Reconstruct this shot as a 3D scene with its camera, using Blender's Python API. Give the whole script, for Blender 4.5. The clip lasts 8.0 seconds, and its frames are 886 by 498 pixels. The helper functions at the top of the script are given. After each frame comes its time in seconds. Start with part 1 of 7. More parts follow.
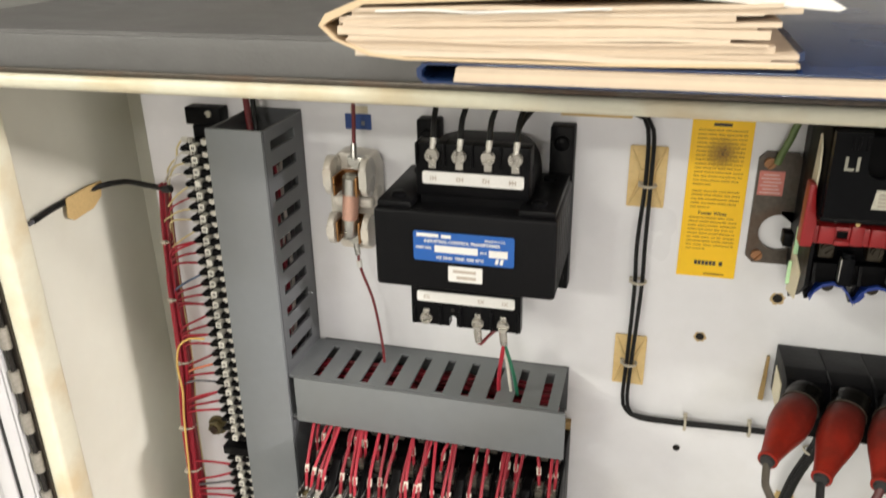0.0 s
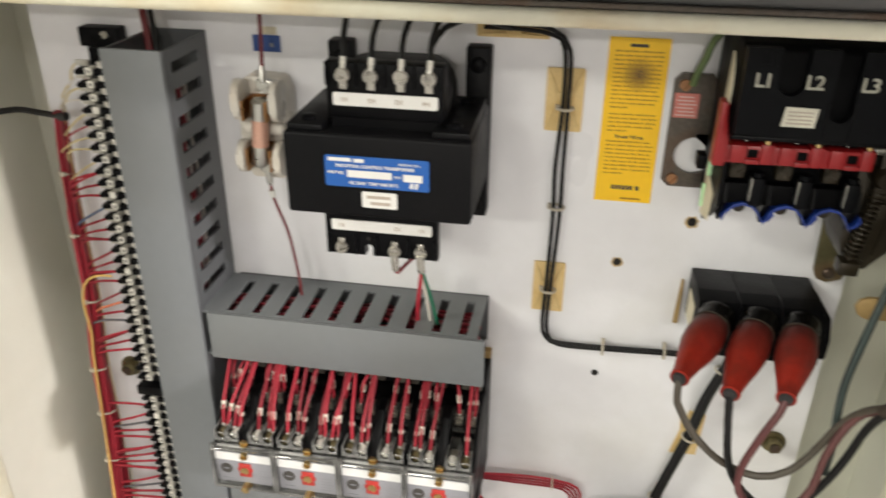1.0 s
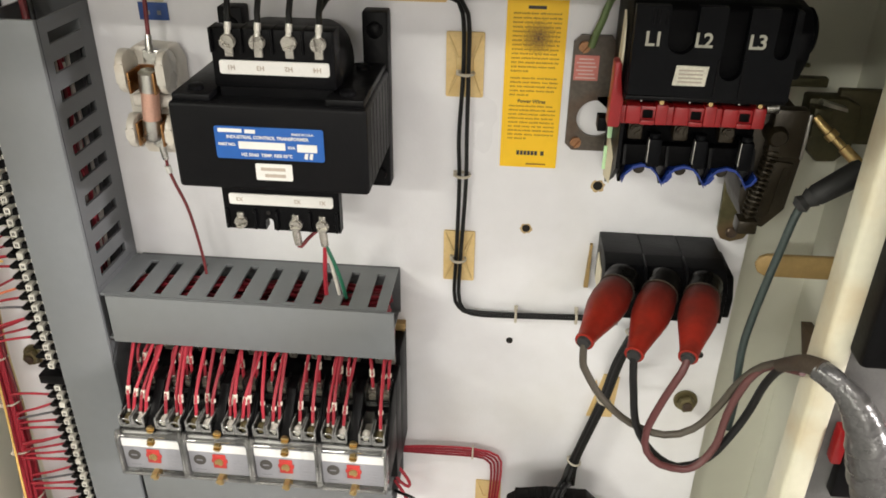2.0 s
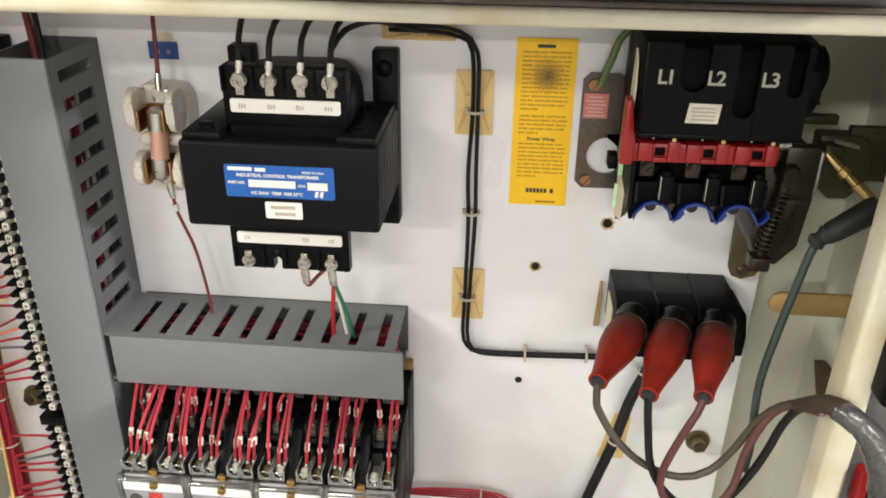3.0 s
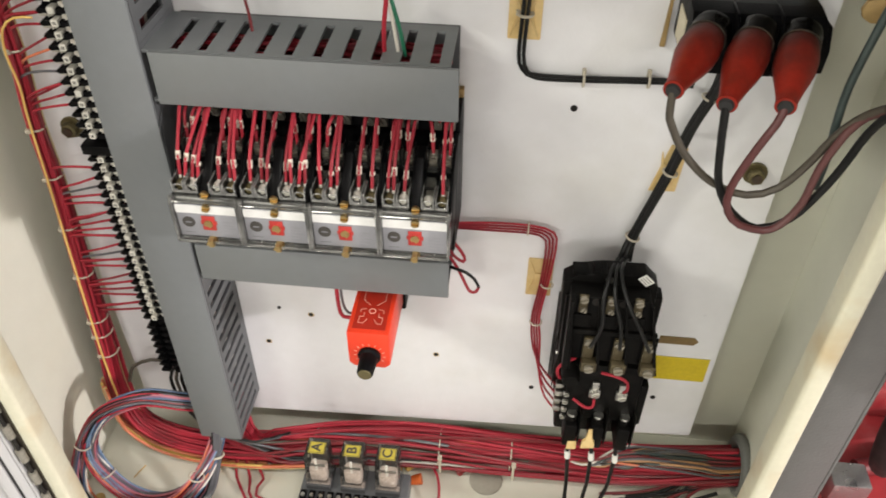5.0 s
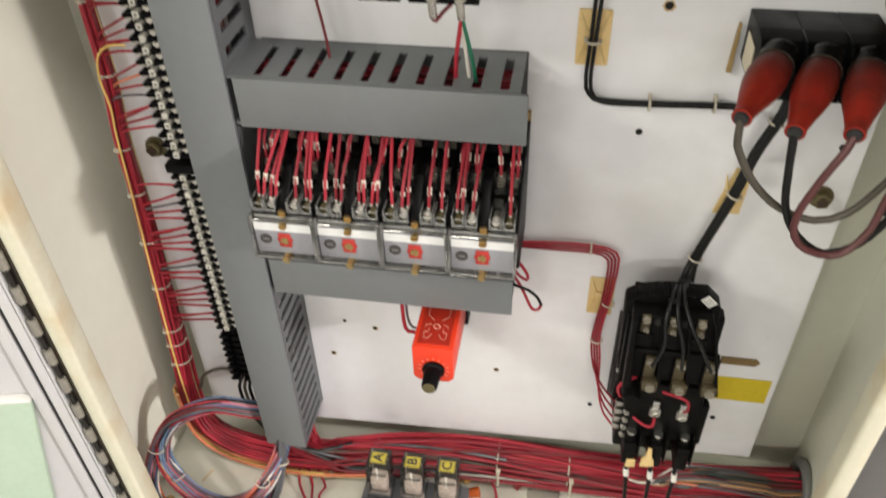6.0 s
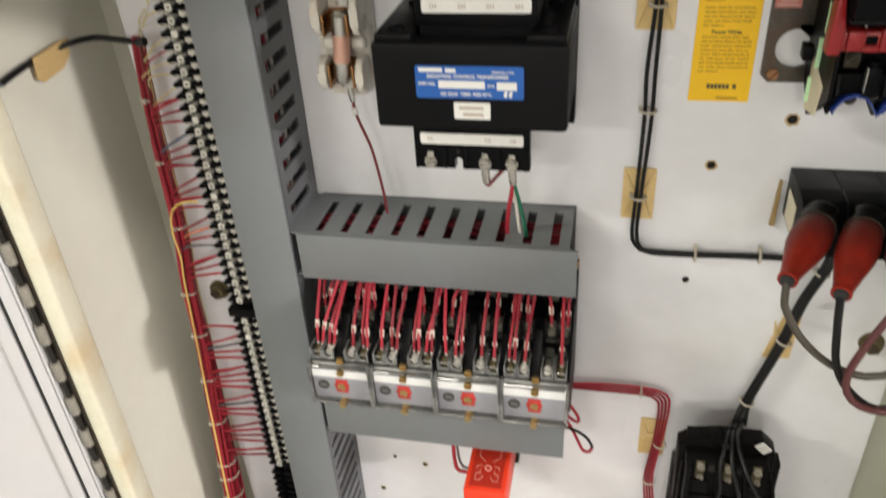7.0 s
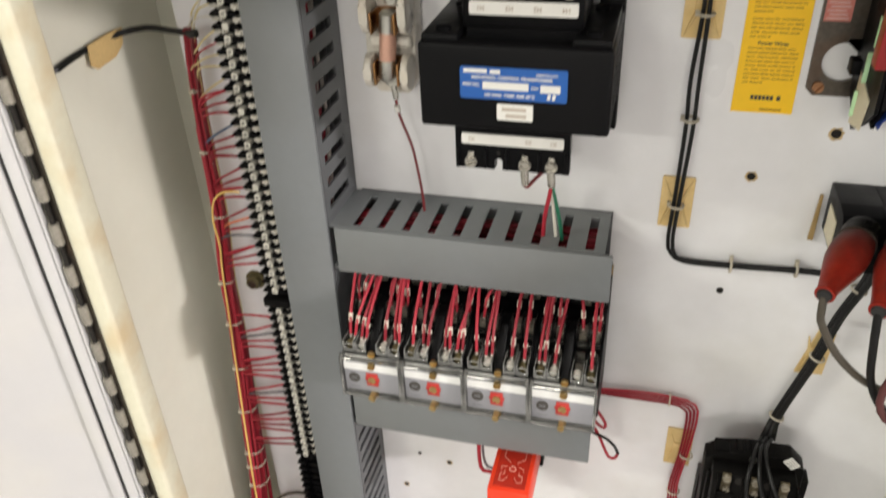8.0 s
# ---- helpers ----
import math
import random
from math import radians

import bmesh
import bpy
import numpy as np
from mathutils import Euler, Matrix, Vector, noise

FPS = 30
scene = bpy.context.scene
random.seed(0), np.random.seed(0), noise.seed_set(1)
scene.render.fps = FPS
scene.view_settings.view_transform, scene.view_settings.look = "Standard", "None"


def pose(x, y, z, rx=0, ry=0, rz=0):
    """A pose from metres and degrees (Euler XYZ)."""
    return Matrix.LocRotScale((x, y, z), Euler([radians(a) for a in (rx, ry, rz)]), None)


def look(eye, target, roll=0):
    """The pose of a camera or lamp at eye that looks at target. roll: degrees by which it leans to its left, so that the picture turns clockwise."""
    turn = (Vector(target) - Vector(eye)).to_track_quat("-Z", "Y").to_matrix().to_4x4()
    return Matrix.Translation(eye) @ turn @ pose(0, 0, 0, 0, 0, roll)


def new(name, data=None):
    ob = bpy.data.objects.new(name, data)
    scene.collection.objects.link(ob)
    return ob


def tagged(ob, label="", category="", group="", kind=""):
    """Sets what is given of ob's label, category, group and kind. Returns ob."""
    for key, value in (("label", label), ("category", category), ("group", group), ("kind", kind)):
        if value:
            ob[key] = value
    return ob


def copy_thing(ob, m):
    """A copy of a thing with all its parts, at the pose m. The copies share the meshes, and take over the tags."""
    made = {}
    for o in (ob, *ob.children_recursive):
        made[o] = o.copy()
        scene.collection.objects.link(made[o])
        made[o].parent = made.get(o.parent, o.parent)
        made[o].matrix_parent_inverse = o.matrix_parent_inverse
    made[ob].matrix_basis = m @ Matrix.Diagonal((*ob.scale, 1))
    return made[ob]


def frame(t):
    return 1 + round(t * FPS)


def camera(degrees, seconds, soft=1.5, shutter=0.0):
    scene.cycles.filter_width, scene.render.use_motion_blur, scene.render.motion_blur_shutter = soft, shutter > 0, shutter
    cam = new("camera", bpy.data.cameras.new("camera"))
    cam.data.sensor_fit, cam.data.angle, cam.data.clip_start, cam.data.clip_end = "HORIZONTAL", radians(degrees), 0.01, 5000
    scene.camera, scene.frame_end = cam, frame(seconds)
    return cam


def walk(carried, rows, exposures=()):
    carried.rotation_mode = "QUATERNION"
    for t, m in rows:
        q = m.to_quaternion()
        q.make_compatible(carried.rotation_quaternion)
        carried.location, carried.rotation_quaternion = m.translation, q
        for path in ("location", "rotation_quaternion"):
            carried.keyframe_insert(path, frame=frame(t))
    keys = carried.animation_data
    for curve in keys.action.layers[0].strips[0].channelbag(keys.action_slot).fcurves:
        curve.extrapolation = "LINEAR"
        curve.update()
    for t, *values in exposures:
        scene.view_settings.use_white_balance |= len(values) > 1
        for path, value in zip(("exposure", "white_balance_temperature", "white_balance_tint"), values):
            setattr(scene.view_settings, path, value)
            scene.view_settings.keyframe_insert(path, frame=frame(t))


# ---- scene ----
# camera and its way round the open enclosure
cam = camera(58.3, 8.0, soft=1.7, shutter=0.5)
PATH = [
    (0, (0.314, -0.47, 1.344), (-0.165, 1.301, 0.548), -1.0),
    (0.5, (0.308, -0.473, 1.334), (-0.131, 1.272, 0.461), -0.3),
    (1, (0.322, -0.463, 1.329), (0.021, 1.288, 0.41), 0.5),
    (1.5, (0.343, -0.456, 1.325), (0.149, 1.289, 0.368), 0.9),
    (1.7, (0.345, -0.454, 1.324), (0.173, 1.283, 0.348), 0.9),
    (2.8, (0.336, -0.453, 1.319), (0.194, 1.322, 0.411), 0.6),
    (3, (0.336, -0.45, 1.321), (0.182, 1.335, 0.431), 0.7),
    (3.5, (0.329, -0.444, 1.299), (0.205, 1.328, 0.38), 1.5),
    (4, (0.326, -0.435, 1.283), (0.249, 1.241, 0.194), 3.0),
    (4.5, (0.32, -0.446, 1.275), (0.218, 1.085, -0.008), 2.3),
    (4.7, (0.315, -0.452, 1.274), (0.2, 1.047, -0.045), 1.5),
    (5.8, (0.305, -0.464, 1.281), (0.048, 1.013, -0.042), -1.5),
    (6, (0.301, -0.467, 1.288), (0.025, 1.027, -0.013), -1.8),
    (6.5, (0.298, -0.464, 1.303), (-0.043, 1.094, 0.097), -2.8),
    (7, (0.294, -0.465, 1.323), (-0.102, 1.164, 0.233), -3.8),
    (7.5, (0.291, -0.465, 1.34), (-0.157, 1.201, 0.327), -4.3),
    (8, (0.291, -0.471, 1.324), (-0.176, 1.145, 0.242), -2.6),
]
walk(cam, [(t, look(eye, target, roll)) for t, eye, target, roll in PATH],
     exposures=[(0, -0.04), (0.5, -0.12), (1, -0.11), (2, 0.0), (3, 0.05), (3.5, 0.02), (4, 0.01), (4.7, -0.17), (6, -0.33), (7, -0.29), (8, -0.27)])

# world: dim indoor surroundings; the room below is closed
world = bpy.data.worlds.new("world")
world.use_nodes = True
world.node_tree.nodes["Background"].inputs["Color"].default_value = (0.9, 0.95, 1.0, 1)
world.node_tree.nodes["Background"].inputs["Strength"].default_value = 0.05
scene.world = world


def area_lamp(name, m, sx, sy, power, color):
    lamp = bpy.data.lights.new(name, "AREA")
    lamp.shape, lamp.size, lamp.size_y, lamp.energy, lamp.color = "RECTANGLE", sx, sy, power, color
    ob = new(name, lamp)
    ob.matrix_world = m
    return ob


# ceiling lights: (x, y, z, length in x, width in y, watts, colour); the last one hangs lower, over a bench
CEILING = 2.9
WARM, GREENISH_WHITE, ROSY = (1.0, 0.95, 0.885), (1.0, 0.985, 0.87), (1.0, 0.935, 0.92)
TUBES = [(-2.5, -1.8, CEILING, 1.2, 0.3, 102, GREENISH_WHITE), (0.8, -1.05, CEILING, 1.2, 0.3, 24, WARM), (-1.5, -4.2, CEILING, 1.2, 0.3, 116, GREENISH_WHITE),
         (2.0, -4.2, CEILING, 1.2, 0.3, 46, WARM), (0.3, -6.6, CEILING, 1.2, 0.3, 310, WARM), (4.4, -1.62, 2.15, 0.5, 0.30, 640, ROSY)]
for tx, ty, tz, sx, sy, watts, tint in TUBES:
    area_lamp("fluorescent_lamp", pose(tx, ty, tz - 0.035), sx, sy, watts, tint)

# ---------------------------------------------------------------- materials


def mat(name, color, rough=0.5, metal=0.0, var=0.1, scale=30.0, bump=0.0, bscale=300.0, dirt=None, dirt_amount=0.0, dscale=12.0,
        rvar=0.1, coat=0.0, piece=0.0, spec=0.5):
    """Principled surface with variation at two scales, optional stains and fine relief."""
    m = bpy.data.materials.new(name)
    m.use_nodes = True
    n, l = m.node_tree.nodes, m.node_tree.links
    b = n["Principled BSDF"]
    b.inputs["Roughness"].default_value, b.inputs["Metallic"].default_value = rough, metal
    b.inputs["Coat Weight"].default_value = coat
    b.inputs["Specular IOR Level"].default_value = spec
    co = n.new("ShaderNodeTexCoord")
    big, fine = n.new("ShaderNodeTexNoise"), n.new("ShaderNodeTexNoise")
    big.inputs["Scale"].default_value, big.inputs["Detail"].default_value = scale, 4
    fine.inputs["Scale"].default_value, fine.inputs["Detail"].default_value = scale * 9, 3
    for t in (big, fine):
        l.new(co.outputs["Object"], t.inputs["Vector"])
    add = n.new("ShaderNodeMath")
    add.operation = "ADD"
    l.new(big.outputs["Fac"], add.inputs[0]), l.new(fine.outputs["Fac"], add.inputs[1])
    span = n.new("ShaderNodeMapRange")
    span.inputs["From Min"].default_value, span.inputs["From Max"].default_value = 0.6, 1.4
    span.inputs["To Min"].default_value, span.inputs["To Max"].default_value = 1 - var, 1 + var
    l.new(add.outputs[0], span.inputs["Value"])
    hsv = n.new("ShaderNodeHueSaturation")
    hsv.inputs["Color"].default_value = (*color, 1)
    l.new(span.outputs[0], hsv.inputs["Value"])
    out = hsv.outputs["Color"]
    if piece:
        info, pr = n.new("ShaderNodeObjectInfo"), n.new("ShaderNodeMapRange")
        pr.inputs["To Min"].default_value, pr.inputs["To Max"].default_value = 1 - piece, 1 + piece
        l.new(info.outputs["Random"], pr.inputs["Value"])
        h2 = n.new("ShaderNodeHueSaturation")
        l.new(pr.outputs[0], h2.inputs["Value"]), l.new(out, h2.inputs["Color"])
        out = h2.outputs["Color"]
    if dirt:
        stain, ramp, mix = n.new("ShaderNodeTexNoise"), n.new("ShaderNodeMapRange"), n.new("ShaderNodeMix")
        stain.inputs["Scale"].default_value, stain.inputs["Detail"].default_value = dscale, 7
        l.new(co.outputs["Object"], stain.inputs["Vector"])
        ramp.inputs["From Min"].default_value, ramp.inputs["From Max"].default_value = 0.5, 0.72
        ramp.inputs["To Max"].default_value = dirt_amount
        l.new(stain.outputs["Fac"], ramp.inputs["Value"])
        mix.data_type = "RGBA"
        l.new(ramp.outputs[0], mix.inputs["Factor"]), l.new(out, mix.inputs["A"])
        mix.inputs["B"].default_value = (*dirt, 1)
        out = mix.outputs["Result"]
    l.new(out, b.inputs["Base Color"])
    rr = n.new("ShaderNodeMapRange")
    rr.inputs["From Min"].default_value, rr.inputs["From Max"].default_value = 0.3, 0.7
    rr.inputs["To Min"].default_value, rr.inputs["To Max"].default_value = max(0.02, rough - rvar), min(1, rough + rvar)
    l.new(big.outputs["Fac"], rr.inputs["Value"]), l.new(rr.outputs[0], b.inputs["Roughness"])
    if bump:
        tex, bp = n.new("ShaderNodeTexNoise"), n.new("ShaderNodeBump")
        tex.inputs["Scale"].default_value, tex.inputs["Detail"].default_value = bscale, 3
        l.new(co.outputs["Object"], tex.inputs["Vector"])
        bp.inputs["Strength"].default_value, bp.inputs["Distance"].default_value = bump, 0.001
        l.new(tex.outputs["Fac"], bp.inputs["Height"]), l.new(bp.outputs["Normal"], b.inputs["Normal"])
    return m


def clear(name, color, rough=0.08):
    m = bpy.data.materials.new(name)
    m.use_nodes = True
    b = m.node_tree.nodes["Principled BSDF"]
    b.inputs["Base Color"].default_value = (*color, 1)
    b.inputs["Transmission Weight"].default_value, b.inputs["Roughness"].default_value, b.inputs["IOR"].default_value = 1.0, rough, 1.3
    return m


def thin_clear(name, haze):
    """Thin clear plastic: seen through, with gloss that grows at grazing angles and a little haze."""
    m = bpy.data.materials.new(name)
    m.use_nodes = True
    n, l = m.node_tree.nodes, m.node_tree.links
    n.remove(n["Principled BSDF"])
    see, milk, shine, f = (n.new(k) for k in ("ShaderNodeBsdfTransparent", "ShaderNodeBsdfDiffuse", "ShaderNodeBsdfGlossy", "ShaderNodeFresnel"))
    see.inputs["Color"].default_value, milk.inputs["Color"].default_value = (0.93, 0.93, 0.91, 1), (0.8, 0.8, 0.77, 1)
    shine.inputs["Roughness"].default_value = 0.10
    f.inputs["IOR"].default_value = 1.55
    a, b = n.new("ShaderNodeMixShader"), n.new("ShaderNodeMixShader")
    a.inputs["Fac"].default_value = haze
    l.new(see.outputs[0], a.inputs[1]), l.new(milk.outputs[0], a.inputs[2])
    l.new(f.outputs[0], b.inputs["Fac"]), l.new(a.outputs[0], b.inputs[1]), l.new(shine.outputs[0], b.inputs[2])
    l.new(b.outputs[0], n["Material Output"].inputs["Surface"])
    return m


def glow(name, color, strength):
    m = bpy.data.materials.new(name)
    m.use_nodes = True
    b = m.node_tree.nodes["Principled BSDF"]
    b.inputs["Emission Color"].default_value, b.inputs["Emission Strength"].default_value = (*color, 1), strength
    return m


WHITE_PANEL = mat("white_panel_paint", (0.80, 0.795, 0.82), 0.36, var=0.03, scale=9, bump=0.12, bscale=420, dirt=(0.56, 0.54, 0.48), dirt_amount=0.38, dscale=9)
CREAM = mat("cream_enamel", (0.73, 0.725, 0.63), 0.4, var=0.03, scale=7, bump=0.1, bscale=350, dirt=(0.55, 0.50, 0.36), dirt_amount=0.25, dscale=6)
CREAM_EDGE = mat("worn_cream_edge", (0.65, 0.625, 0.49), 0.4, var=0.05, scale=25, bump=0.1, dirt=(0.52, 0.36, 0.16), dirt_amount=0.6, dscale=22)
DOOR_WHITE = mat("white_door_paint", (0.53, 0.525, 0.53), 0.4, var=0.02, scale=8, bump=0.08, dirt=(0.66, 0.62, 0.5), dirt_amount=0.2)
GREY_PAINT = mat("grey_machine_paint", (0.118, 0.116, 0.113), 0.38, var=0.08, scale=12, bump=0.25, bscale=500, dirt=(0.11, 0.10, 0.09), dirt_amount=0.35, dscale=9)
DUCT_GREY = mat("grey_duct_plastic", (0.164, 0.175, 0.183), 0.45, var=0.04, scale=15, bump=0.05, bscale=600, dirt=(0.17, 0.17, 0.16), dirt_amount=0.35, dscale=10)
# darker grey for the tall duct's sides and for all duct bases
DUCT_DARK = mat("darker_grey_duct_plastic", (0.105, 0.111, 0.116), 0.5, var=0.05, scale=15, dirt=(0.13, 0.13, 0.13), dirt_amount=0.3)
BLACK = mat("black_bakelite", (0.0035, 0.0035, 0.0042), 0.40, var=0.2, scale=30, bump=0.1, bscale=500, dirt=(0.008, 0.0072, 0.0065), dirt_amount=0.3, dscale=20, spec=0.09)
BLACK_DEEP = mat("deep_black_bakelite", (0.0018, 0.0018, 0.0022), 0.55, var=0.2, scale=30, bump=0.15, bscale=400, spec=0.06)
DUSTY = mat("dusty_black_phenolic", (0.0030, 0.0027, 0.0025), 0.5, var=0.35, scale=50, bump=0.25, bscale=250, dirt=(0.012, 0.0105, 0.009), dirt_amount=0.5, dscale=45, spec=0.10)
SHIELD = mat("blue_black_phenolic", (0.0024, 0.0027, 0.0036), 0.5, var=0.3, scale=40, bump=0.15, bscale=300, dirt=(0.006, 0.006, 0.006), dirt_amount=0.4, dscale=25, spec=0.09)
OILY = mat("oily_brown_steel", (0.030, 0.023, 0.013), 0.40, 0.4, var=0.3, scale=40, bump=0.2, bscale=200, dirt=(0.016, 0.010, 0.005), dirt_amount=0.6, dscale=30)
# olive steel for the rod bracket, with the shade there put into its colour
SHADED_OLIVE = mat("shaded_olive_bracket", (0.065, 0.058, 0.028), 0.45, 0.4, var=0.3, scale=30, dirt=(0.05, 0.03, 0.015), dirt_amount=0.5, dscale=25)
BLACK_TR = mat("black_transformer_enamel", (0.0045, 0.0045, 0.0052), 0.42, var=0.12, scale=20, bump=0.2, bscale=260, dirt=(0.007, 0.0066, 0.0062), dirt_amount=0.3, spec=0.11)
BLACK_WIRE = mat("black_wire", (0.007, 0.007, 0.007), 0.42, var=0.15, scale=60, piece=0.3, spec=0.3)
GLOSS_BLACK = mat("glossy_black_vinyl", (0.004, 0.0036, 0.0033), 0.27, var=0.2, scale=40, bump=0.3, bscale=120, spec=0.22)
RUBBER = mat("black_rubber", (0.02, 0.02, 0.02), 0.6, var=0.2, scale=60)
RED_WIRE = mat("red_wire", (0.31, 0.018, 0.032), 0.52, var=0.12, scale=60, piece=0.30, spec=0.35)
RED_DARK = mat("dark_red_wire", (0.17, 0.02, 0.024), 0.45, var=0.15, scale=50)
MAROON = mat("maroon_cable", (0.085, 0.022, 0.022), 0.42, var=0.15, scale=50)
PINK = mat("pink_sleeve", (0.10, 0.036, 0.034), 0.5, var=0.15, scale=60)
YELLOW_WIRE = mat("yellow_wire", (0.70, 0.46, 0.13), 0.4, var=0.1, scale=60, piece=0.2)
ORANGE_WIRE = mat("orange_wire", (0.60, 0.17, 0.08), 0.4, var=0.1, scale=60)
WHITE_WIRE = mat("white_wire", (0.68, 0.64, 0.58), 0.4, var=0.1, scale=60)
BLUE_WIRE = mat("blue_wire", (0.07, 0.11, 0.19), 0.4, var=0.1, scale=60)
GREY_WIRE = mat("grey_wire", (0.10, 0.10, 0.11), 0.4, var=0.1, scale=60)
PALE_BLUE = mat("pale_blue_wire", (0.16, 0.24, 0.36), 0.4, var=0.1, scale=60)
MAUVE = mat("mauve_wire", (0.20, 0.12, 0.19), 0.4, var=0.1, scale=60)
PINK_WIRE = mat("pink_wire", (0.42, 0.14, 0.17), 0.4, var=0.1, scale=60)
GREEN_WIRE = mat("green_wire", (0.02, 0.16, 0.09), 0.4, var=0.15, scale=60)
OLIVE_WIRE = mat("olive_green_wire", (0.13, 0.19, 0.07), 0.45, var=0.15, scale=60)
BROWN_WIRE = mat("grey_brown_cable", (0.062, 0.052, 0.038), 0.45, var=0.15, scale=60)
GREENISH = mat("dark_green_cable", (0.03, 0.045, 0.042), 0.35, var=0.2, scale=60)
STEEL = mat("zinc_steel", (0.55, 0.54, 0.50), 0.32, 1.0, var=0.15, scale=80)
LUG_NICKEL = mat("nickel_lug", (0.40, 0.38, 0.34), 0.30, 0.75, var=0.35, scale=160)
WORN_SCREW = mat("worn_screw", (0.34, 0.31, 0.25), 0.38, 0.6, var=0.3, scale=150)
STRAP = mat("olive_brass_strap", (0.095, 0.076, 0.042), 0.42, 0.5, var=0.3, scale=120)
BRASS = mat("brass", (0.58, 0.42, 0.19), 0.36, 1.0, var=0.15, scale=80)
COPPER = mat("copper_clip", (0.36, 0.19, 0.08), 0.35, 1.0, var=0.2, scale=60)
COPPER_TUBE = mat("pale_copper_tube", (0.72, 0.42, 0.32), 0.45, 0.35, var=0.12, scale=90)
DARK_STEEL = mat("oiled_dark_steel", (0.11, 0.095, 0.08), 0.42, 0.85, var=0.3, scale=40, dirt=(0.12, 0.05, 0.02), dirt_amount=0.5, dscale=40)
OLIVE_STEEL = mat("olive_chromate_steel", (0.14, 0.125, 0.06), 0.42, 0.6, var=0.25, scale=25, dirt=(0.32, 0.14, 0.09), dirt_amount=0.6, dscale=22)
TAN_STEEL = mat("tan_chromate_steel", (0.40, 0.27, 0.11), 0.5, 0.3, var=0.2, scale=25, dirt=(0.22, 0.12, 0.04), dirt_amount=0.5, dscale=25)
TAN_PAD = mat("tan_tape_pad", (0.68, 0.50, 0.23), 0.7, var=0.1, scale=50, dirt=(0.50, 0.32, 0.10), dirt_amount=0.6, dscale=60, piece=0.08)
TAPE = mat("masking_tape", (0.60, 0.42, 0.18), 0.65, var=0.12, scale=50, bump=0.2, bscale=500)
TIE = mat("nylon_tie", (0.50, 0.45, 0.36), 0.45, var=0.05, scale=60)
MARKER = mat("cream_marker_sleeve", (0.64, 0.60, 0.51), 0.55, var=0.06, scale=80)
TAN_WIRE = mat("tan_wire", (0.42, 0.22, 0.10), 0.45, var=0.15, scale=60)
PALE_YELLOW = mat("pale_yellow_wire", (0.66, 0.55, 0.27), 0.45, var=0.1, scale=60)
GREY_PRINT = mat("aged_white_print", (0.36, 0.35, 0.29), 0.6, var=0.15, scale=90)
TAG_CARD = mat("cream_number_tag", (0.69, 0.67, 0.60), 0.6, var=0.08, scale=200, piece=0.12)
PORCELAIN = mat("white_porcelain", (0.68, 0.64, 0.57), 0.3, var=0.06, scale=40, dirt=(0.55, 0.43, 0.30), dirt_amount=0.35, dscale=35)
BAND_WHITE = mat("white_plate_band", (0.70, 0.70, 0.69), 0.55, var=0.05, scale=60)
PAPER_WHITE = mat("white_strip", (0.72, 0.71, 0.67), 0.6, var=0.04, scale=60)
INK = mat("dark_ink", (0.05, 0.045, 0.04), 0.7, var=0.1, scale=60)
INK_FAINT = mat("faint_ink", (0.42, 0.36, 0.30), 0.7, var=0.1, scale=60)
INK_YELLOW = mat("brown_ink_on_yellow", (0.33, 0.165, 0.012), 0.7, var=0.15, scale=80)
BLUE_LABEL = mat("blue_label", (0.010, 0.092, 0.36), 0.35, var=0.05, scale=30)
YELLOW_LABEL = mat("yellow_label", (0.97, 0.585, 0.004), 0.45, var=0.04, scale=20, dirt=(0.90, 0.50, 0.008), dirt_amount=0.4)
YELLOW_TAPE = mat("yellow_tape", (0.62, 0.47, 0.02), 0.5, var=0.12, scale=40)
RUST = mat("rust_stain", (0.52, 0.38, 0.20), 0.8, var=0.3, scale=200)
HOLE = mat("dark_hole", (0.01, 0.008, 0.006), 0.9, var=0.2)
BLUE_PLASTIC = mat("blue_plastic", (0.008, 0.034, 0.22), 0.4, var=0.15, scale=60)
RED_PLASTIC = mat("red_plastic", (0.28, 0.008, 0.010), 0.4, var=0.15, scale=40)
# dark brown-red that the boots' colour turns to towards their tops
BOOT_TOP_COLOR = (0.030, 0.012, 0.010)
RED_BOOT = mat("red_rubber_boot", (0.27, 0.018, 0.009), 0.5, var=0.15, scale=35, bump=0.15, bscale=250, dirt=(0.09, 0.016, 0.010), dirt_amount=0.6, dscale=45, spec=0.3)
ORANGE_TIMER = mat("orange_red_plastic", (0.72, 0.045, 0.014), 0.38, var=0.05, scale=30)
PALE_INK = mat("pale_print_on_red", (0.75, 0.36, 0.28), 0.5, var=0.05)
SILVER_PLATE = mat("silver_label_plate", (0.28, 0.28, 0.305), 0.55, 0.15, var=0.06, scale=60)
FAINT_PRINT = mat("pale_grey_print", (0.25, 0.25, 0.265), 0.6, var=0.1)
SILVER_INK = mat("grey_print", (0.17, 0.17, 0.185), 0.6, var=0.05)
GREEN_EDGE = mat("pale_green_edge", (0.52, 0.80, 0.48), 0.3, var=0.06, scale=40)
CARD = mat("cream_card", (0.66, 0.60, 0.45), 0.65, var=0.06, scale=40)
MANILA = mat("manila_paper", (0.60, 0.46, 0.29), 0.75, var=0.05, scale=18, bump=0.25, bscale=160, dirt=(0.68, 0.48, 0.28), dirt_amount=0.4)
PAPER_CREAM = mat("cream_paper", (0.62, 0.52, 0.40), 0.75, var=0.05, scale=25, bump=0.15)
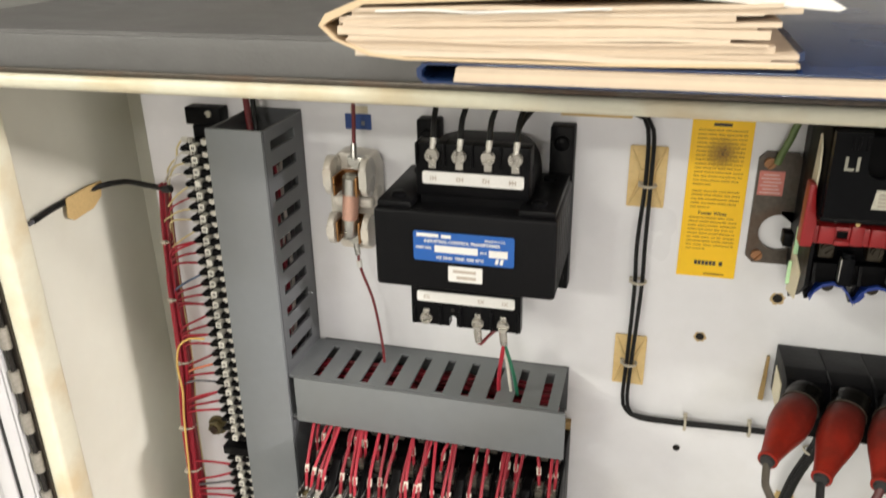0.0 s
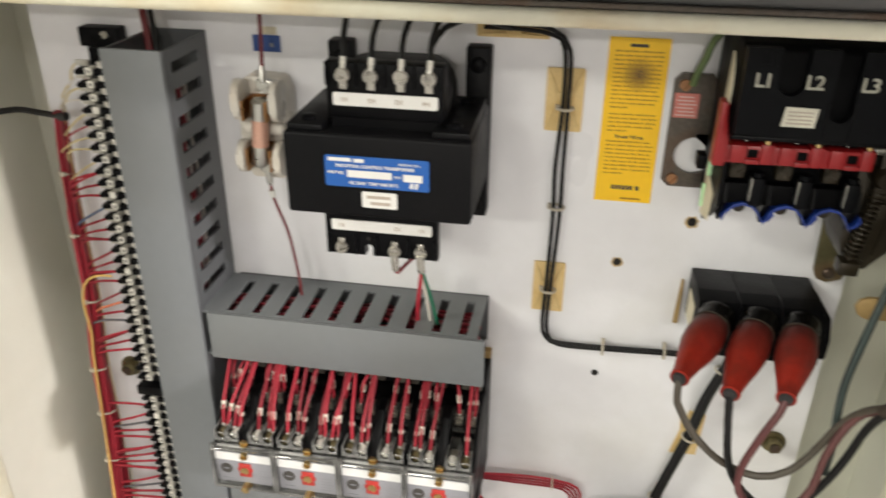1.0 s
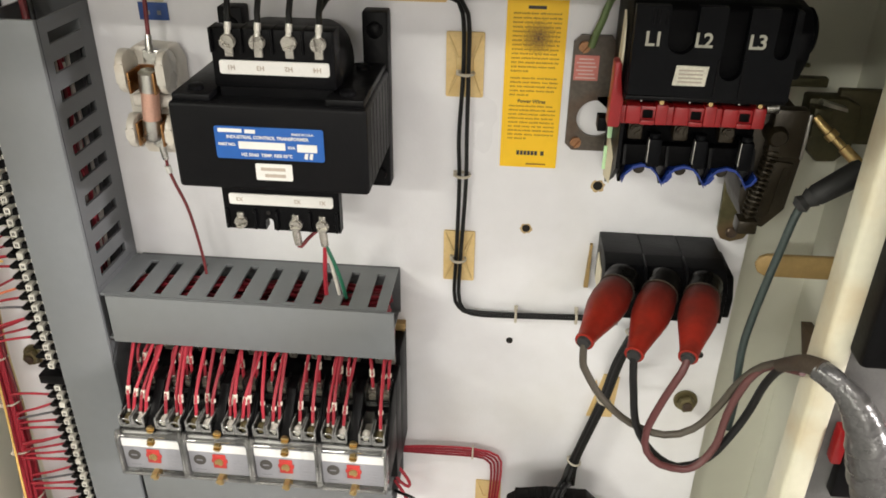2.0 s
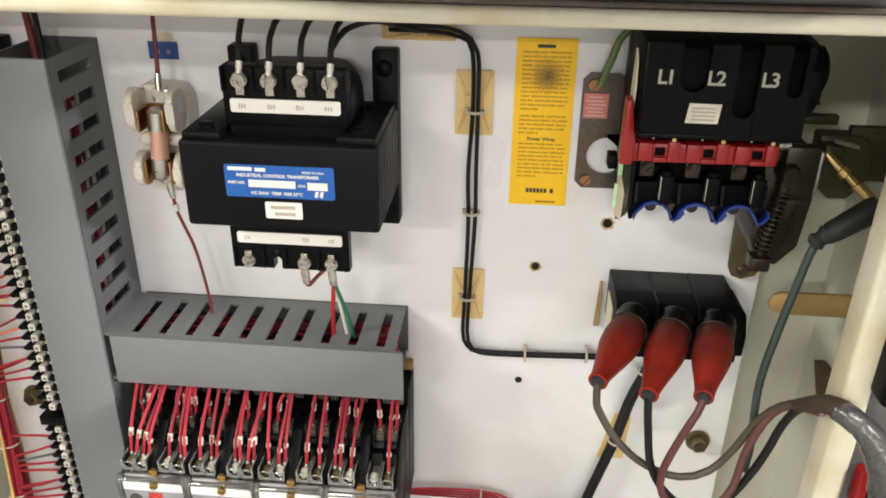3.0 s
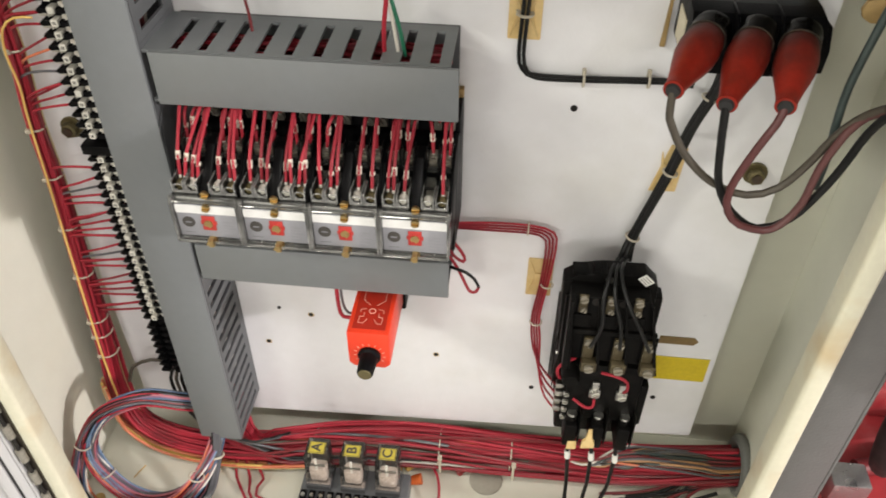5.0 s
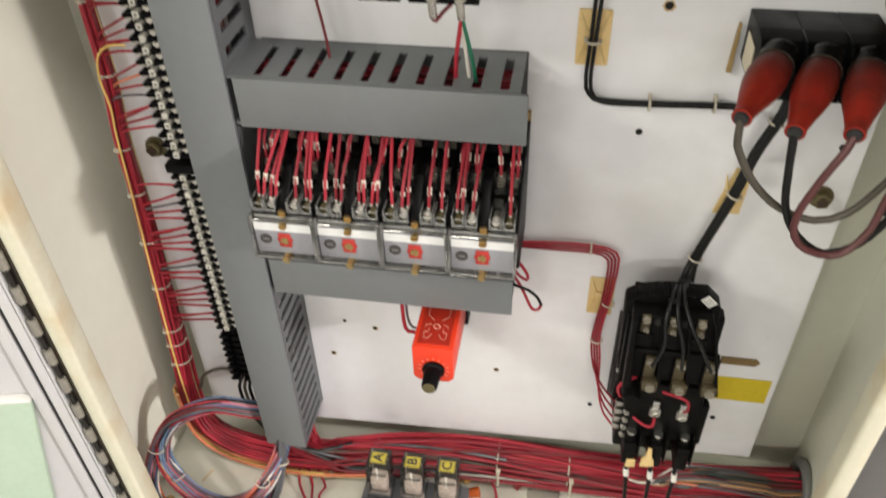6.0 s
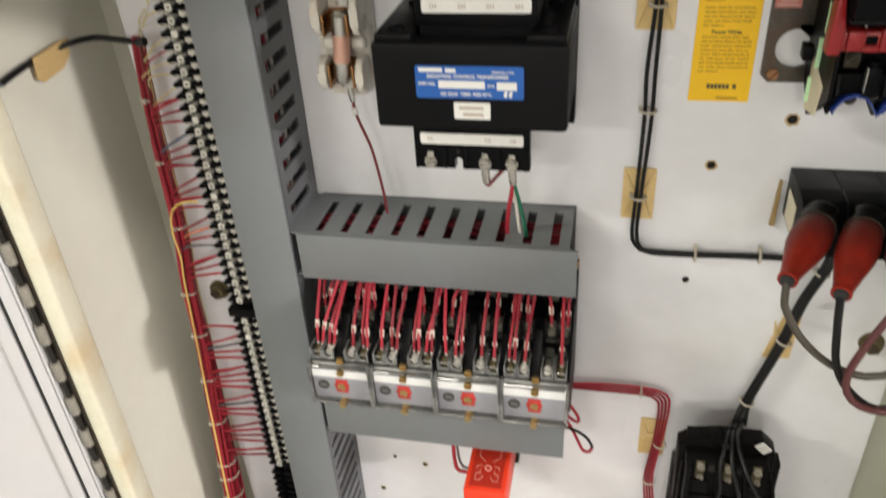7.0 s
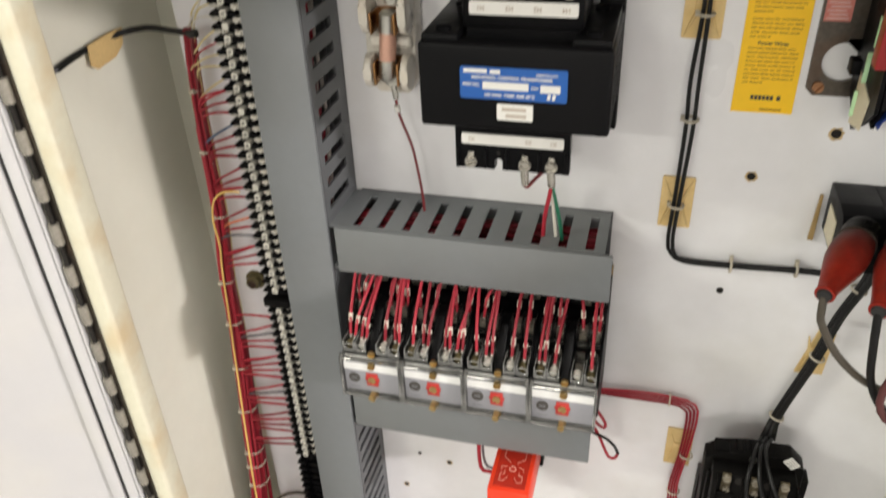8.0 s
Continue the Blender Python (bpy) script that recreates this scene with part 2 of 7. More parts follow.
SHEET = mat("aged_paper", (0.57, 0.46, 0.34), 0.75, var=0.05, scale=25, piece=0.10, bump=0.15)
BLUE_FOLDER = mat("dark_blue_folder", (0.012, 0.028, 0.085), 0.22, var=0.1, coat=0.6)
TAPE_SILVER = mat("grey_vinyl_tape", (0.115, 0.113, 0.112), 0.30, 0.45, var=0.3, scale=70, bump=0.9, bscale=150, dirt=(0.03, 0.028, 0.026), dirt_amount=0.7, dscale=60)
WALL_PAINT = mat("wall_paint", (0.30, 0.30, 0.28), 0.7, var=0.05, scale=2)
CEIL_PAINT = mat("ceiling_paint", (0.60, 0.60, 0.58), 0.8, var=0.04, scale=3)
CONCRETE = mat("concrete_floor", (0.24, 0.235, 0.23), 0.55, var=0.15, scale=3, dirt=(0.16, 0.15, 0.14), dirt_amount=0.5, dscale=4)
RED_MACHINE = mat("red_machine_paint", (0.33, 0.028, 0.034), 0.4, var=0.12, scale=6, dirt=(0.5, 0.20, 0.2), dirt_amount=0.5, dscale=14)
PALE_GREEN = mat("pale_green_plastic", (0.42, 0.53, 0.41), 0.35, var=0.05, scale=20)
CLEAR = thin_clear("clear_polycarbonate", 0.02)
BEZEL = thin_clear("clear_bezel_edge", 0.09)
# milky clear plastic whose paleness stands for highlights on the cups' edges
EDGE_GLINT = thin_clear("pale_edge_glint", 0.26)
HAZY = thin_clear("scuffed_polycarbonate", 0.07)
RELAY_TERMINAL = mat("tarnished_nickel", (0.27, 0.25, 0.21), 0.34, 0.6, var=0.4, scale=160)
BLUE_TAG = mat("dark_blue_tag", (0.015, 0.06, 0.24), 0.45, var=0.12, scale=90)
NUT = mat("dull_olive_nut", (0.15, 0.125, 0.06), 0.45, 0.6, var=0.25, scale=120)
AGED_SCREW = mat("dull_nickel_screw", (0.66, 0.64, 0.58), 0.40, 0.45, var=0.25, scale=150)
CAP_RED = mat("orange_red_cap", (0.40, 0.030, 0.024), 0.42, var=0.08, scale=60)
LAMP_GLOW = glow("lamp_diffuser", (1.0, 0.97, 0.9), 4.0)



def add_scorch(m, at, size, color):
    """A soft burnt blot of its own shape, at a place of the sheet."""
    n, l = m.node_tree.nodes, m.node_tree.links
    b = n["Principled BSDF"]
    base = b.inputs["Base Color"].links[0].from_socket
    co, far, noise, ramp, mix, mul = (n.new(k) for k in ("ShaderNodeTexCoord", "ShaderNodeVectorMath", "ShaderNodeTexNoise", "ShaderNodeMapRange", "ShaderNodeMix", "ShaderNodeMath"))
    far.operation = "DISTANCE"
    far.inputs[1].default_value = at
    l.new(co.outputs["Object"], far.inputs[0])
    noise.inputs["Scale"].default_value, noise.inputs["Detail"].default_value = 900, 6
    l.new(co.outputs["Object"], noise.inputs["Vector"])
    mul.operation = "MULTIPLY_ADD"
    l.new(noise.outputs["Fac"], mul.inputs[0])
    mul.inputs[1].default_value = size * 1.1
    l.new(far.outputs["Value"], mul.inputs[2])
    ramp.inputs["From Min"].default_value, ramp.inputs["From Max"].default_value = size * 1.45, size * 0.55
    ramp.inputs["To Max"].default_value = 0.95
    l.new(mul.outputs[0], ramp.inputs["Value"])
    mix.data_type = "RGBA"
    l.new(ramp.outputs[0], mix.inputs["Factor"]), l.new(base, mix.inputs["A"])
    mix.inputs["B"].default_value = (*color, 1)
    l.new(mix.outputs["Result"], b.inputs["Base Color"])


add_scorch(YELLOW_LABEL, (0.0015, -0.001, 0.0795), 0.0122, (0.075, 0.034, 0.010))


def add_dark_end(m, clean, dirty, color):
    """Mixes in a colour with a ragged edge, growing along y from clean to dirty."""
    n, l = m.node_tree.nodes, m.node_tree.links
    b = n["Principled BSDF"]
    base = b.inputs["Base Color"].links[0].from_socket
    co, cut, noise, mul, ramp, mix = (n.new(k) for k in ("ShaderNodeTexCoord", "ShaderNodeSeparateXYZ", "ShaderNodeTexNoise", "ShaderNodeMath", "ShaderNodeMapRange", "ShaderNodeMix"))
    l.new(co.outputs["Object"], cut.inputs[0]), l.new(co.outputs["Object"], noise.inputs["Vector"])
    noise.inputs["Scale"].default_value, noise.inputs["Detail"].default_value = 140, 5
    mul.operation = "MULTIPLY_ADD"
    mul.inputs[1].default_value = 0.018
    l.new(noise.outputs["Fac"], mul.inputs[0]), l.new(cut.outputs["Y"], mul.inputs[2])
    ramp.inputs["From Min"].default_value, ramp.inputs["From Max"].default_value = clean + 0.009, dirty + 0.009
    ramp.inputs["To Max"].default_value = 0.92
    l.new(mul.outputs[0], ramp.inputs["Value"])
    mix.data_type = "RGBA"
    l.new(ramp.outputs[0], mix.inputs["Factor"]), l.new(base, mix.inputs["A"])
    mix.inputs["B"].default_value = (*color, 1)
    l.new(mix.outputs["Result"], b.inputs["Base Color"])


add_dark_end(RED_BOOT, -0.090, -0.058, BOOT_TOP_COLOR)

# ---------------------------------------------------------------- helpers
BASE = {}


def thing(name, label, category, at, group="", kind=""):
    ob = new(name)
    ob.location = at
    BASE[ob] = Vector(at)
    ob.empty_display_size = 0.01
    return tagged(ob, label, category, group, kind)


def mesh_of(name, bm, material, base, smooth=40):
    bmesh.ops.recalc_face_normals(bm, faces=bm.faces)
    me = bpy.data.meshes.new(name)
    bmesh.ops.translate(bm, verts=bm.verts, vec=-base)
    bm.to_mesh(me)
    bm.free()
    me.materials.append(material)
    if smooth:
        me.shade_smooth()
        me.set_sharp_from_angle(angle=radians(smooth))
    return me


def part(name, bm, material, parent, label="", smooth=40):
    """One mesh under a thing or a part; bm holds world places."""
    ob = new(name, mesh_of(name, bm, material, BASE[parent], smooth))
    ob.parent = parent
    BASE[ob] = BASE[parent]
    return tagged(ob, label)


def solid(name, bm, material, at, label, category, group="", kind="", smooth=40):
    """A top-level thing of one mesh."""
    ob = new(name, mesh_of(name, bm, material, Vector(at), smooth))
    ob.location = at
    BASE[ob] = Vector(at)
    return tagged(ob, label, category, group, kind)


def B():
    return bmesh.new()


def box(bm, x0, x1, y0, y1, z0, z1, bev=0.0, seg=2):
    vs = [bm.verts.new((x, y, z)) for x in (x0, x1) for y in (y0, y1) for z in (z0, z1)]
    quads = ((0, 1, 3, 2), (4, 6, 7, 5), (0, 4, 5, 1), (2, 3, 7, 6), (0, 2, 6, 4), (1, 5, 7, 3))
    fs = [bm.faces.new([vs[i] for i in q]) for q in quads]
    if bev:
        bmesh.ops.bevel(bm, geom=list({e for f in fs for e in f.edges}), offset=bev, segments=seg, affect="EDGES", profile=0.5)
    return bm


def prism(bm, outline, axis, a, b, bev=0.0):
    """Outline of 2D points drawn along an axis from a to b. axis y: (x, z); x: (y, z); z: (x, y)."""
    def at(p, v):
        return {"y": (p[0], v, p[1]), "x": (v, p[0], p[1]), "z": (p[0], p[1], v)}[axis]
    lo, hi = [bm.verts.new(at(p, a)) for p in outline], [bm.verts.new(at(p, b)) for p in outline]
    k = len(outline)
    fs = [bm.faces.new(lo), bm.faces.new(hi[::-1])]
    fs += [bm.faces.new((lo[i], lo[(i + 1) % k], hi[(i + 1) % k], hi[i])) for i in range(k)]
    if bev:
        bmesh.ops.bevel(bm, geom=list({e for f in fs for e in f.edges}), offset=bev, segments=2, affect="EDGES", profile=0.5)
    return bm


def frame_of(d):
    d = d.normalized()
    u = d.orthogonal().normalized()
    return u, d.cross(u)


def cyl(bm, p0, p1, r0, r1=None, n=16, cap=True):
    p0, p1 = Vector(p0), Vector(p1)
    r1 = r0 if r1 is None else r1
    u, v = frame_of(p1 - p0)
    rings = []
    for p, r in ((p0, r0), (p1, r1)):
        rings.append([bm.verts.new(p + r * (math.cos(a) * u + math.sin(a) * v)) for a in (2 * math.pi * i / n for i in range(n))])
    for i in range(n):
        bm.faces.new((rings[0][i], rings[0][(i + 1) % n], rings[1][(i + 1) % n], rings[1][i]))
    if cap:
        bm.faces.new(rings[0][::-1]), bm.faces.new(rings[1])
    return bm


def lathe(bm, p0, p1, profile, n=20, squash=1.0):
    """Rings (share along p0..p1, radius)."""
    p0, p1 = Vector(p0), Vector(p1)
    u, v = frame_of(p1 - p0)
    last = None
    for s, r in profile:
        ring = [bm.verts.new(p0.lerp(p1, s) + max(r, 1e-5) * (math.cos(a) * u + squash * math.sin(a) * v)) for a in (2 * math.pi * i / n for i in range(n))]
        if last:
            for i in range(n):
                bm.faces.new((last[i], last[(i + 1) % n], ring[(i + 1) % n], ring[i]))
        else:
            bm.faces.new(ring[::-1])
        last = ring
    bm.faces.new(last)
    return bm


def curve_points(pts, step):
    """Catmull-Rom through the points."""
    p = [Vector(q) for q in pts]
    p = [2 * p[0] - p[1], *p, 2 * p[-1] - p[-2]]
    out = []
    for i in range(1, len(p) - 2):
        k = max(2, int((p[i + 1] - p[i]).length / step))
        for j in range(k):
            t = j / k
            out.append(0.5 * ((2 * p[i]) + (p[i + 1] - p[i - 1]) * t + (2 * p[i - 1] - 5 * p[i] + 4 * p[i + 1] - p[i + 2]) * t * t
                              + (3 * p[i] - p[i - 1] - 3 * p[i + 1] + p[i + 2]) * t ** 3))
    return out + [p[-2]]


def tube(bm, pts, r, n=8, step=0.006, smooth=True):
    c = curve_points(pts, step) if smooth else [Vector(q) for q in pts]
    u = None
    last = None
    for i, p in enumerate(c):
        d = (c[min(i + 1, len(c) - 1)] - c[max(i - 1, 0)]).normalized()
        u = d.orthogonal().normalized() if u is None else (u - d * u.dot(d)).normalized()
        v = d.cross(u)
        rr = r(i / (len(c) - 1)) if callable(r) else r
        ring = [bm.verts.new(p + rr * (math.cos(a) * u + math.sin(a) * v)) for a in (2 * math.pi * k / n for k in range(n))]
        if last:
            for k in range(n):
                bm.faces.new((last[k], last[(k + 1) % n], ring[(k + 1) % n], ring[k]))
        else:
            bm.faces.new(ring[::-1])
        last = ring
    bm.faces.new(last)
    return bm


def ring(bm, c, normal, radius, r, n=24, k=8):
    c, (u, v) = Vector(c), frame_of(Vector(normal))
    w = Vector(normal).normalized()
    rows = []
    for i in range(n):
        a = 2 * math.pi * i / n
        d = math.cos(a) * u + math.sin(a) * v
        rows.append([bm.verts.new(c + d * (radius + r * math.cos(b)) + w * r * math.sin(b)) for b in (2 * math.pi * j / k for j in range(k))])
    for i in range(n):
        for j in range(k):
            bm.faces.new((rows[i][j], rows[(i + 1) % n][j], rows[(i + 1) % n][(j + 1) % k], rows[i][(j + 1) % k]))
    return bm


def screw(bm, x, y, z, r, h=0.002, turn=30):
    """Slotted pan head facing -y: two half heads with a slot between them."""
    a = radians(turn)
    for side in (0, 1):
        arc = [a + side * math.pi + math.pi * (0.13 + 0.74 * i / 8) for i in range(9)]
        prism(bm, [(x + r * math.cos(t), z + r * math.sin(t)) for t in arc], "y", y, y - h)
    cyl(bm, (x, y, z), (x, y - h * 0.25, z), r * 0.98, n=14)
    return bm


def text_mesh(name, words, size, m, material, parent, spacing=1.0):
    """Words as a thin mesh. m: the pose of the text's plane in the world."""
    cu = bpy.data.curves.new(name, "FONT")
    cu.body, cu.size, cu.align_x, cu.align_y, cu.extrude, cu.space_character = words, size, "CENTER", "CENTER", 0.00012, spacing
    cu.resolution_u, cu.offset = 3, 0.02 * size
    tmp = new(name, cu)
    bpy.context.view_layer.update()
    me = bpy.data.meshes.new_from_object(tmp.evaluated_get(bpy.context.evaluated_depsgraph_get()))
    bpy.data.objects.remove(tmp)
    me.transform(Matrix.Translation(-BASE[parent]) @ m)
    me.materials.clear()
    me.materials.append(material)
    ob = new(name, me)
    ob.parent = parent
    BASE[ob] = BASE[parent]
    return ob


def facing(x, y, z, spin=0):
    """The pose of writing that faces -y, upright, turned by spin degrees."""
    return pose(x, y, z, 90, 0, 0) @ pose(0, 0, 0, 0, 0, spin)


def rounded(x0, x1, z0, z1, r, k=4):
    pts = []
    for cx, cz, s in ((x1 - r, z1 - r, 0), (x0 + r, z1 - r, 90), (x0 + r, z0 + r, 180), (x1 - r, z0 + r, 270)):
        pts += [(cx + r * math.cos(radians(s + 90 * i / k)), cz + r * math.sin(radians(s + 90 * i / k))) for i in range(k + 1)]
    return pts


rnd = random.Random(7)

# ---------------------------------------------------------------- the room
X0, X1, Y0, Y1 = -3.2, 5.6, -7.6, 2.6
solid("floor", box(B(), X0, X1, Y0, Y1, -0.1, 0), CONCRETE, (0, 0, 0), "worn grey concrete workshop floor", "floor", kind="structure")
solid("ceiling", box(B(), X0, X1, Y0, Y1, CEILING, CEILING + 0.1), CEIL_PAINT, (0, 0, CEILING), "plain white painted ceiling", "ceiling", kind="structure")
for wname, dims in (("wall_north", (X0, X1, Y1, Y1 + 0.1)), ("wall_south", (X0, X1, Y0 - 0.1, Y0)), ("wall_west", (X0 - 0.1, X0, Y0 - 0.1, Y1 + 0.1)), ("wall_east", (X1, X1 + 0.1, Y0 - 0.1, Y1 + 0.1))):
    solid(wname, box(B(), *dims, 0, CEILING), WALL_PAINT, (dims[0], dims[2], 0), "plain pale painted workshop wall", "wall", kind="structure")
for tx, ty, tz, sx, sy, watts, tint in TUBES:
    lamp = thing("ceiling_light", "white ceiling fluorescent light with a bright diffuser", "ceiling light", (tx, ty, tz), "ceiling lights")
    bm = B()
    for dx in (-1, 1):
        box(bm, tx + dx * (sx / 2 + 0.02) - 0.01, tx + dx * (sx / 2 + 0.02) + 0.01, ty - sy / 2 - 0.03, ty + sy / 2 + 0.03, tz - 0.03, tz - 0.001)
        box(bm, tx - sx / 2 - 0.009, tx + sx / 2 + 0.009, ty + dx * (sy / 2 + 0.02) - 0.01, ty + dx * (sy / 2 + 0.02) + 0.01, tz - 0.03, tz - 0.001)
    part("frame", bm, DOOR_WHITE, lamp)
    part("diffuser", box(B(), tx - sx / 2, tx + sx / 2, ty - sy / 2, ty + sy / 2, tz - 0.028, tz - 0.008), LAMP_GLOW, lamp)
    if tz < CEILING:
        for dx in (-0.2, 0.2):
            part("hanger_rod", cyl(B(), (tx + dx, ty, tz - 0.004), (tx + dx, ty, CEILING - 0.0005), 0.006, n=10), DOOR_WHITE, lamp)

# ---------------------------------------------------------------- the enclosure
FRONT, BACK = -0.132, 0.034           # opening's plane and the inside of the back
WL, WR, WB, WT = -0.062, 0.549, 0.612, 1.285   # inside of the walls
FR = 0.533                            # the right wall leans in to here at the front
OL, OR, OB, OT = -0.0265, 0.4935, 0.655, 1.2620  # the opening
SH = 0.004

enclosure = thing("electrical_enclosure", "open grey steel electrical enclosure with a cream enamelled inside", "electrical enclosure", (0.24, 0.0, WB - SH))
part("back_wall", box(B(), WL - SH, WR + SH, BACK, BACK + SH, WB - SH, WT + SH), CREAM, enclosure)
part("side_wall", box(B(), WL - SH, WL, FRONT, BACK, WB - SH, WT + SH), CREAM, enclosure)
part("side_wall", prism(B(), [(FR, FRONT), (FR + SH, FRONT), (WR + SH, BACK), (WR, BACK)], "z", WB - SH, WT + SH), CREAM, enclosure)
part("bottom", prism(B(), [(WL, FRONT), (FR, FRONT), (WR, BACK), (WL, BACK)], "z", WB - SH, WB), CREAM, enclosure)
part("top", prism(B(), [(WL, FRONT), (FR, FRONT), (WR, BACK), (WL, BACK)], "z", WT, WT + SH), CREAM, enclosure)
# outer paint, a thin grey skin outside the shell
part("top_skin", prism(B(), [(WL - SH, FRONT - 0.002), (FR + SH, FRONT - 0.002), (WR + SH, BACK + SH), (WL - SH, BACK + SH)], "z", WT + SH, WT + SH + 0.002), GREY_PAINT, enclosure, "grey painted outer top")
part("side_skin", prism(B(), [(FR + SH, FRONT - 0.002), (FR + SH + 0.002, FRONT - 0.002), (WR + SH + 0.002, BACK + SH), (WR + SH, BACK + SH)], "z", WB - SH, WT + SH + 0.002), GREY_PAINT, enclosure, "grey painted outer side")
part("side_skin", box(B(), WL - SH - 0.002, WL - SH, FRONT - 0.002, BACK + SH, WB - SH, WT + SH + 0.002), GREY_PAINT, enclosure, "grey painted outer side")
# front flanges round the opening
part("flange", box(B(), OL - 0.012, OR + 0.012, FRONT - 0.002, FRONT + 0.002, OT + 0.007, WT + SH, 0.0008), GREY_PAINT, enclosure, "grey painted front flange")
part("flange", box(B(), OR + 0.012, FR + SH, FRONT - 0.002, FRONT + 0.002, WB - SH, WT + SH, 0.0008), GREY_PAINT, enclosure, "grey painted front flange")
part("flange", box(B(), WL - SH, OL - 0.012, FRONT - 0.002, FRONT + 0.002, WB - SH, WT + SH, 0.0008), CREAM, enclosure, "cream front flange")
part("flange", box(B(), OL - 0.012, OR + 0.012, FRONT - 0.002, FRONT + 0.002, WB - SH, OB - 0.007, 0.0008), CREAM, enclosure, "cream front flange")


def lip(x0, x1, z0, z1):
    """Rolled edge of the opening: a rounded bead that stands proud and turns inwards."""
    return box(B(), x0, x1, FRONT - 0.007, FRONT + 0.012, z0, z1, 0.0028, 3)


part("rolled_lip", lip(OL - 0.012, OR + 0.012, OT, OT + 0.0075), CREAM_EDGE, enclosure, "worn cream rolled edge")
part("rolled_lip", lip(OR, OR + 0.0130, OB, OT - 0.0005), CREAM_EDGE, enclosure, "worn cream rolled edge")
part("rolled_lip", lip(OL - 0.0130, OL, OB, OT - 0.0005), CREAM_EDGE, enclosure, "worn cream rolled edge")
part("rolled_lip", lip(OL - 0.012, OR + 0.012, OB - 0.0075, OB), CREAM_EDGE, enclosure, "worn cream rolled edge")
# a dark gap and rubber seal behind the top edge
part("seal", box(B(), OL - 0.01, OR + 0.01, FRONT - 0.0045, FRONT - 0.002, OT + 0.0075, OT + 0.0105, 0.0008), DARK_STEEL, enclosure, "dirty dark seal strip")
# round plug in the bottom and the brass screw beside it
part("hole_plug", lathe(B(), (0.311, -0.036, WB), (0.311, -0.036, WB + 0.002), [(0, 0.0155), (0.6, 0.0155), (1, 0.0145)], 28), mat("grey_plug", (0.33, 0.31, 0.26), 0.6, var=0.1), enclosure, "round grey knockout plug")
part("bottom_screw", lathe(B(), (-0.043, -0.094, WB), (-0.043, -0.094, WB + 0.004), [(0, 0.005), (0.5, 0.005), (1, 0.002)], 16), BRASS, enclosure, "brass dome screw")
solid("machine_column", box(B(), WL + 0.02, WR - 0.02, -0.11, 0.03, 0.0, WB - SH - 0.0005, 0.004), GREY_PAINT, (0.24, 0, 0), "plain grey machine column under the enclosure", "machine column")

# door, swung open on the left
hinge = thing("piano_hinge", "long steel piano hinge with dark gaps between its knuckles", "hinge", (-0.0478, FRONT - 0.006, OB))
HX, HY = -0.0478, FRONT - 0.0055
part("pin", cyl(B(), (HX, HY, WB + 0.002), (HX, HY, WT), 0.0016, n=10), HOLE, hinge, "dark hinge pin")
part("leaf", box(B(), HX - 0.003, HX + 0.0045, FRONT - 0.0035, FRONT - 0.0022, WB + 0.001, WT), DARK_STEEL, hinge, "dark leaf behind the knuckles")
knuckle = cyl(B(), (HX, HY, WB + 0.004), (HX, HY, WB + 0.0185), 0.0033, n=12)
first = part("knuckle", knuckle, mat("dull_hinge_steel", (0.30, 0.28, 0.24), 0.5, 0.4, var=0.2, scale=60), hinge)
for i in range(1, 22):
    k = new("knuckle", first.data)
    k.parent, k.location = hinge, (0, 0, i * 0.0305)

door = thing("enclosure_door", "white enclosure door standing wide open on its hinge", "door", (-0.06, FRONT - 0.004, WB))
DA = radians(20)                       # how far the open door stands out towards the room
DV, DN = Vector((-math.cos(DA), -math.sin(DA), 0)), Vector((math.sin(DA), -math.cos(DA), 0))


def door_box(a0, a1, n0, n1, z0, z1, bev=0.0):
    """A box in the door's own directions: along it from the hinge, out of its inner face, and up."""
    bm = box(B(), a0, a1, n0, n1, z0, z1, bev)
    o = Vector((HX - 0.0035, HY - 0.001, 0))
    for v in bm.verts:
        v.co = o + DV * v.co.x + DN * v.co.y + Vector((0, 0, v.co.z))
    return bm


part("panel", door_box(0.0032, 0.60, -0.0040, -0.0022, WB, WT + 0.004, 0.0005), DOOR_WHITE, door)
part("edge_return", door_box(0.0004, 0.0030, -0.0040, 0.0015, WB, WT + 0.004, 0.002), DOOR_WHITE, door, "folded white door edge")
part("edge_strip", door_box(0.0032, 0.0112, -0.0020, 0.0015, WB + 0.002, WT, 0.0015), DOOR_WHITE, door, "white gasket retainer strip")
part("gasket", door_box(0.0115, 0.0130, -0.0020, 0.001, WB + 0.002, WT, 0.0005), RUBBER, door, "thin dark gasket line")
part("gasket_channel", door_box(0.0134, 0.0225, -0.0020, 0.002, WB + 0.004, WT, 0.002), DOOR_WHITE, door)
bm = prism(B(), [(0.0230, 0.8255), (0.030, 0.8290), (0.20, 0.850), (0.20, 0.48), (0.103, 0.48), (0.049, 0.6938)], "y", -0.0020, 0.004, 0.0015)
o = Vector((HX - 0.0035, HY - 0.001, 0))
for v in bm.verts:
    v.co = o + DV * v.co.x + DN * v.co.y + Vector((0, 0, v.co.z))
part("pocket", bm, PALE_GREEN, door, "pale green plastic document pocket")
bm = prism(B(), [(0.0229, 0.8258), (0.030, 0.8292), (0.20, 0.8502), (0.20, 0.853), (0.029, 0.8318), (0.0228, 0.8290)], "y", -0.0020, 0.005, 0.001)
for v in bm.verts:
    v.co = o + DV * v.co.x + DN * v.co.y + Vector((0, 0, v.co.z))
part("pocket_rim", bm, PAPER_WHITE, door, "white rim of the pocket")

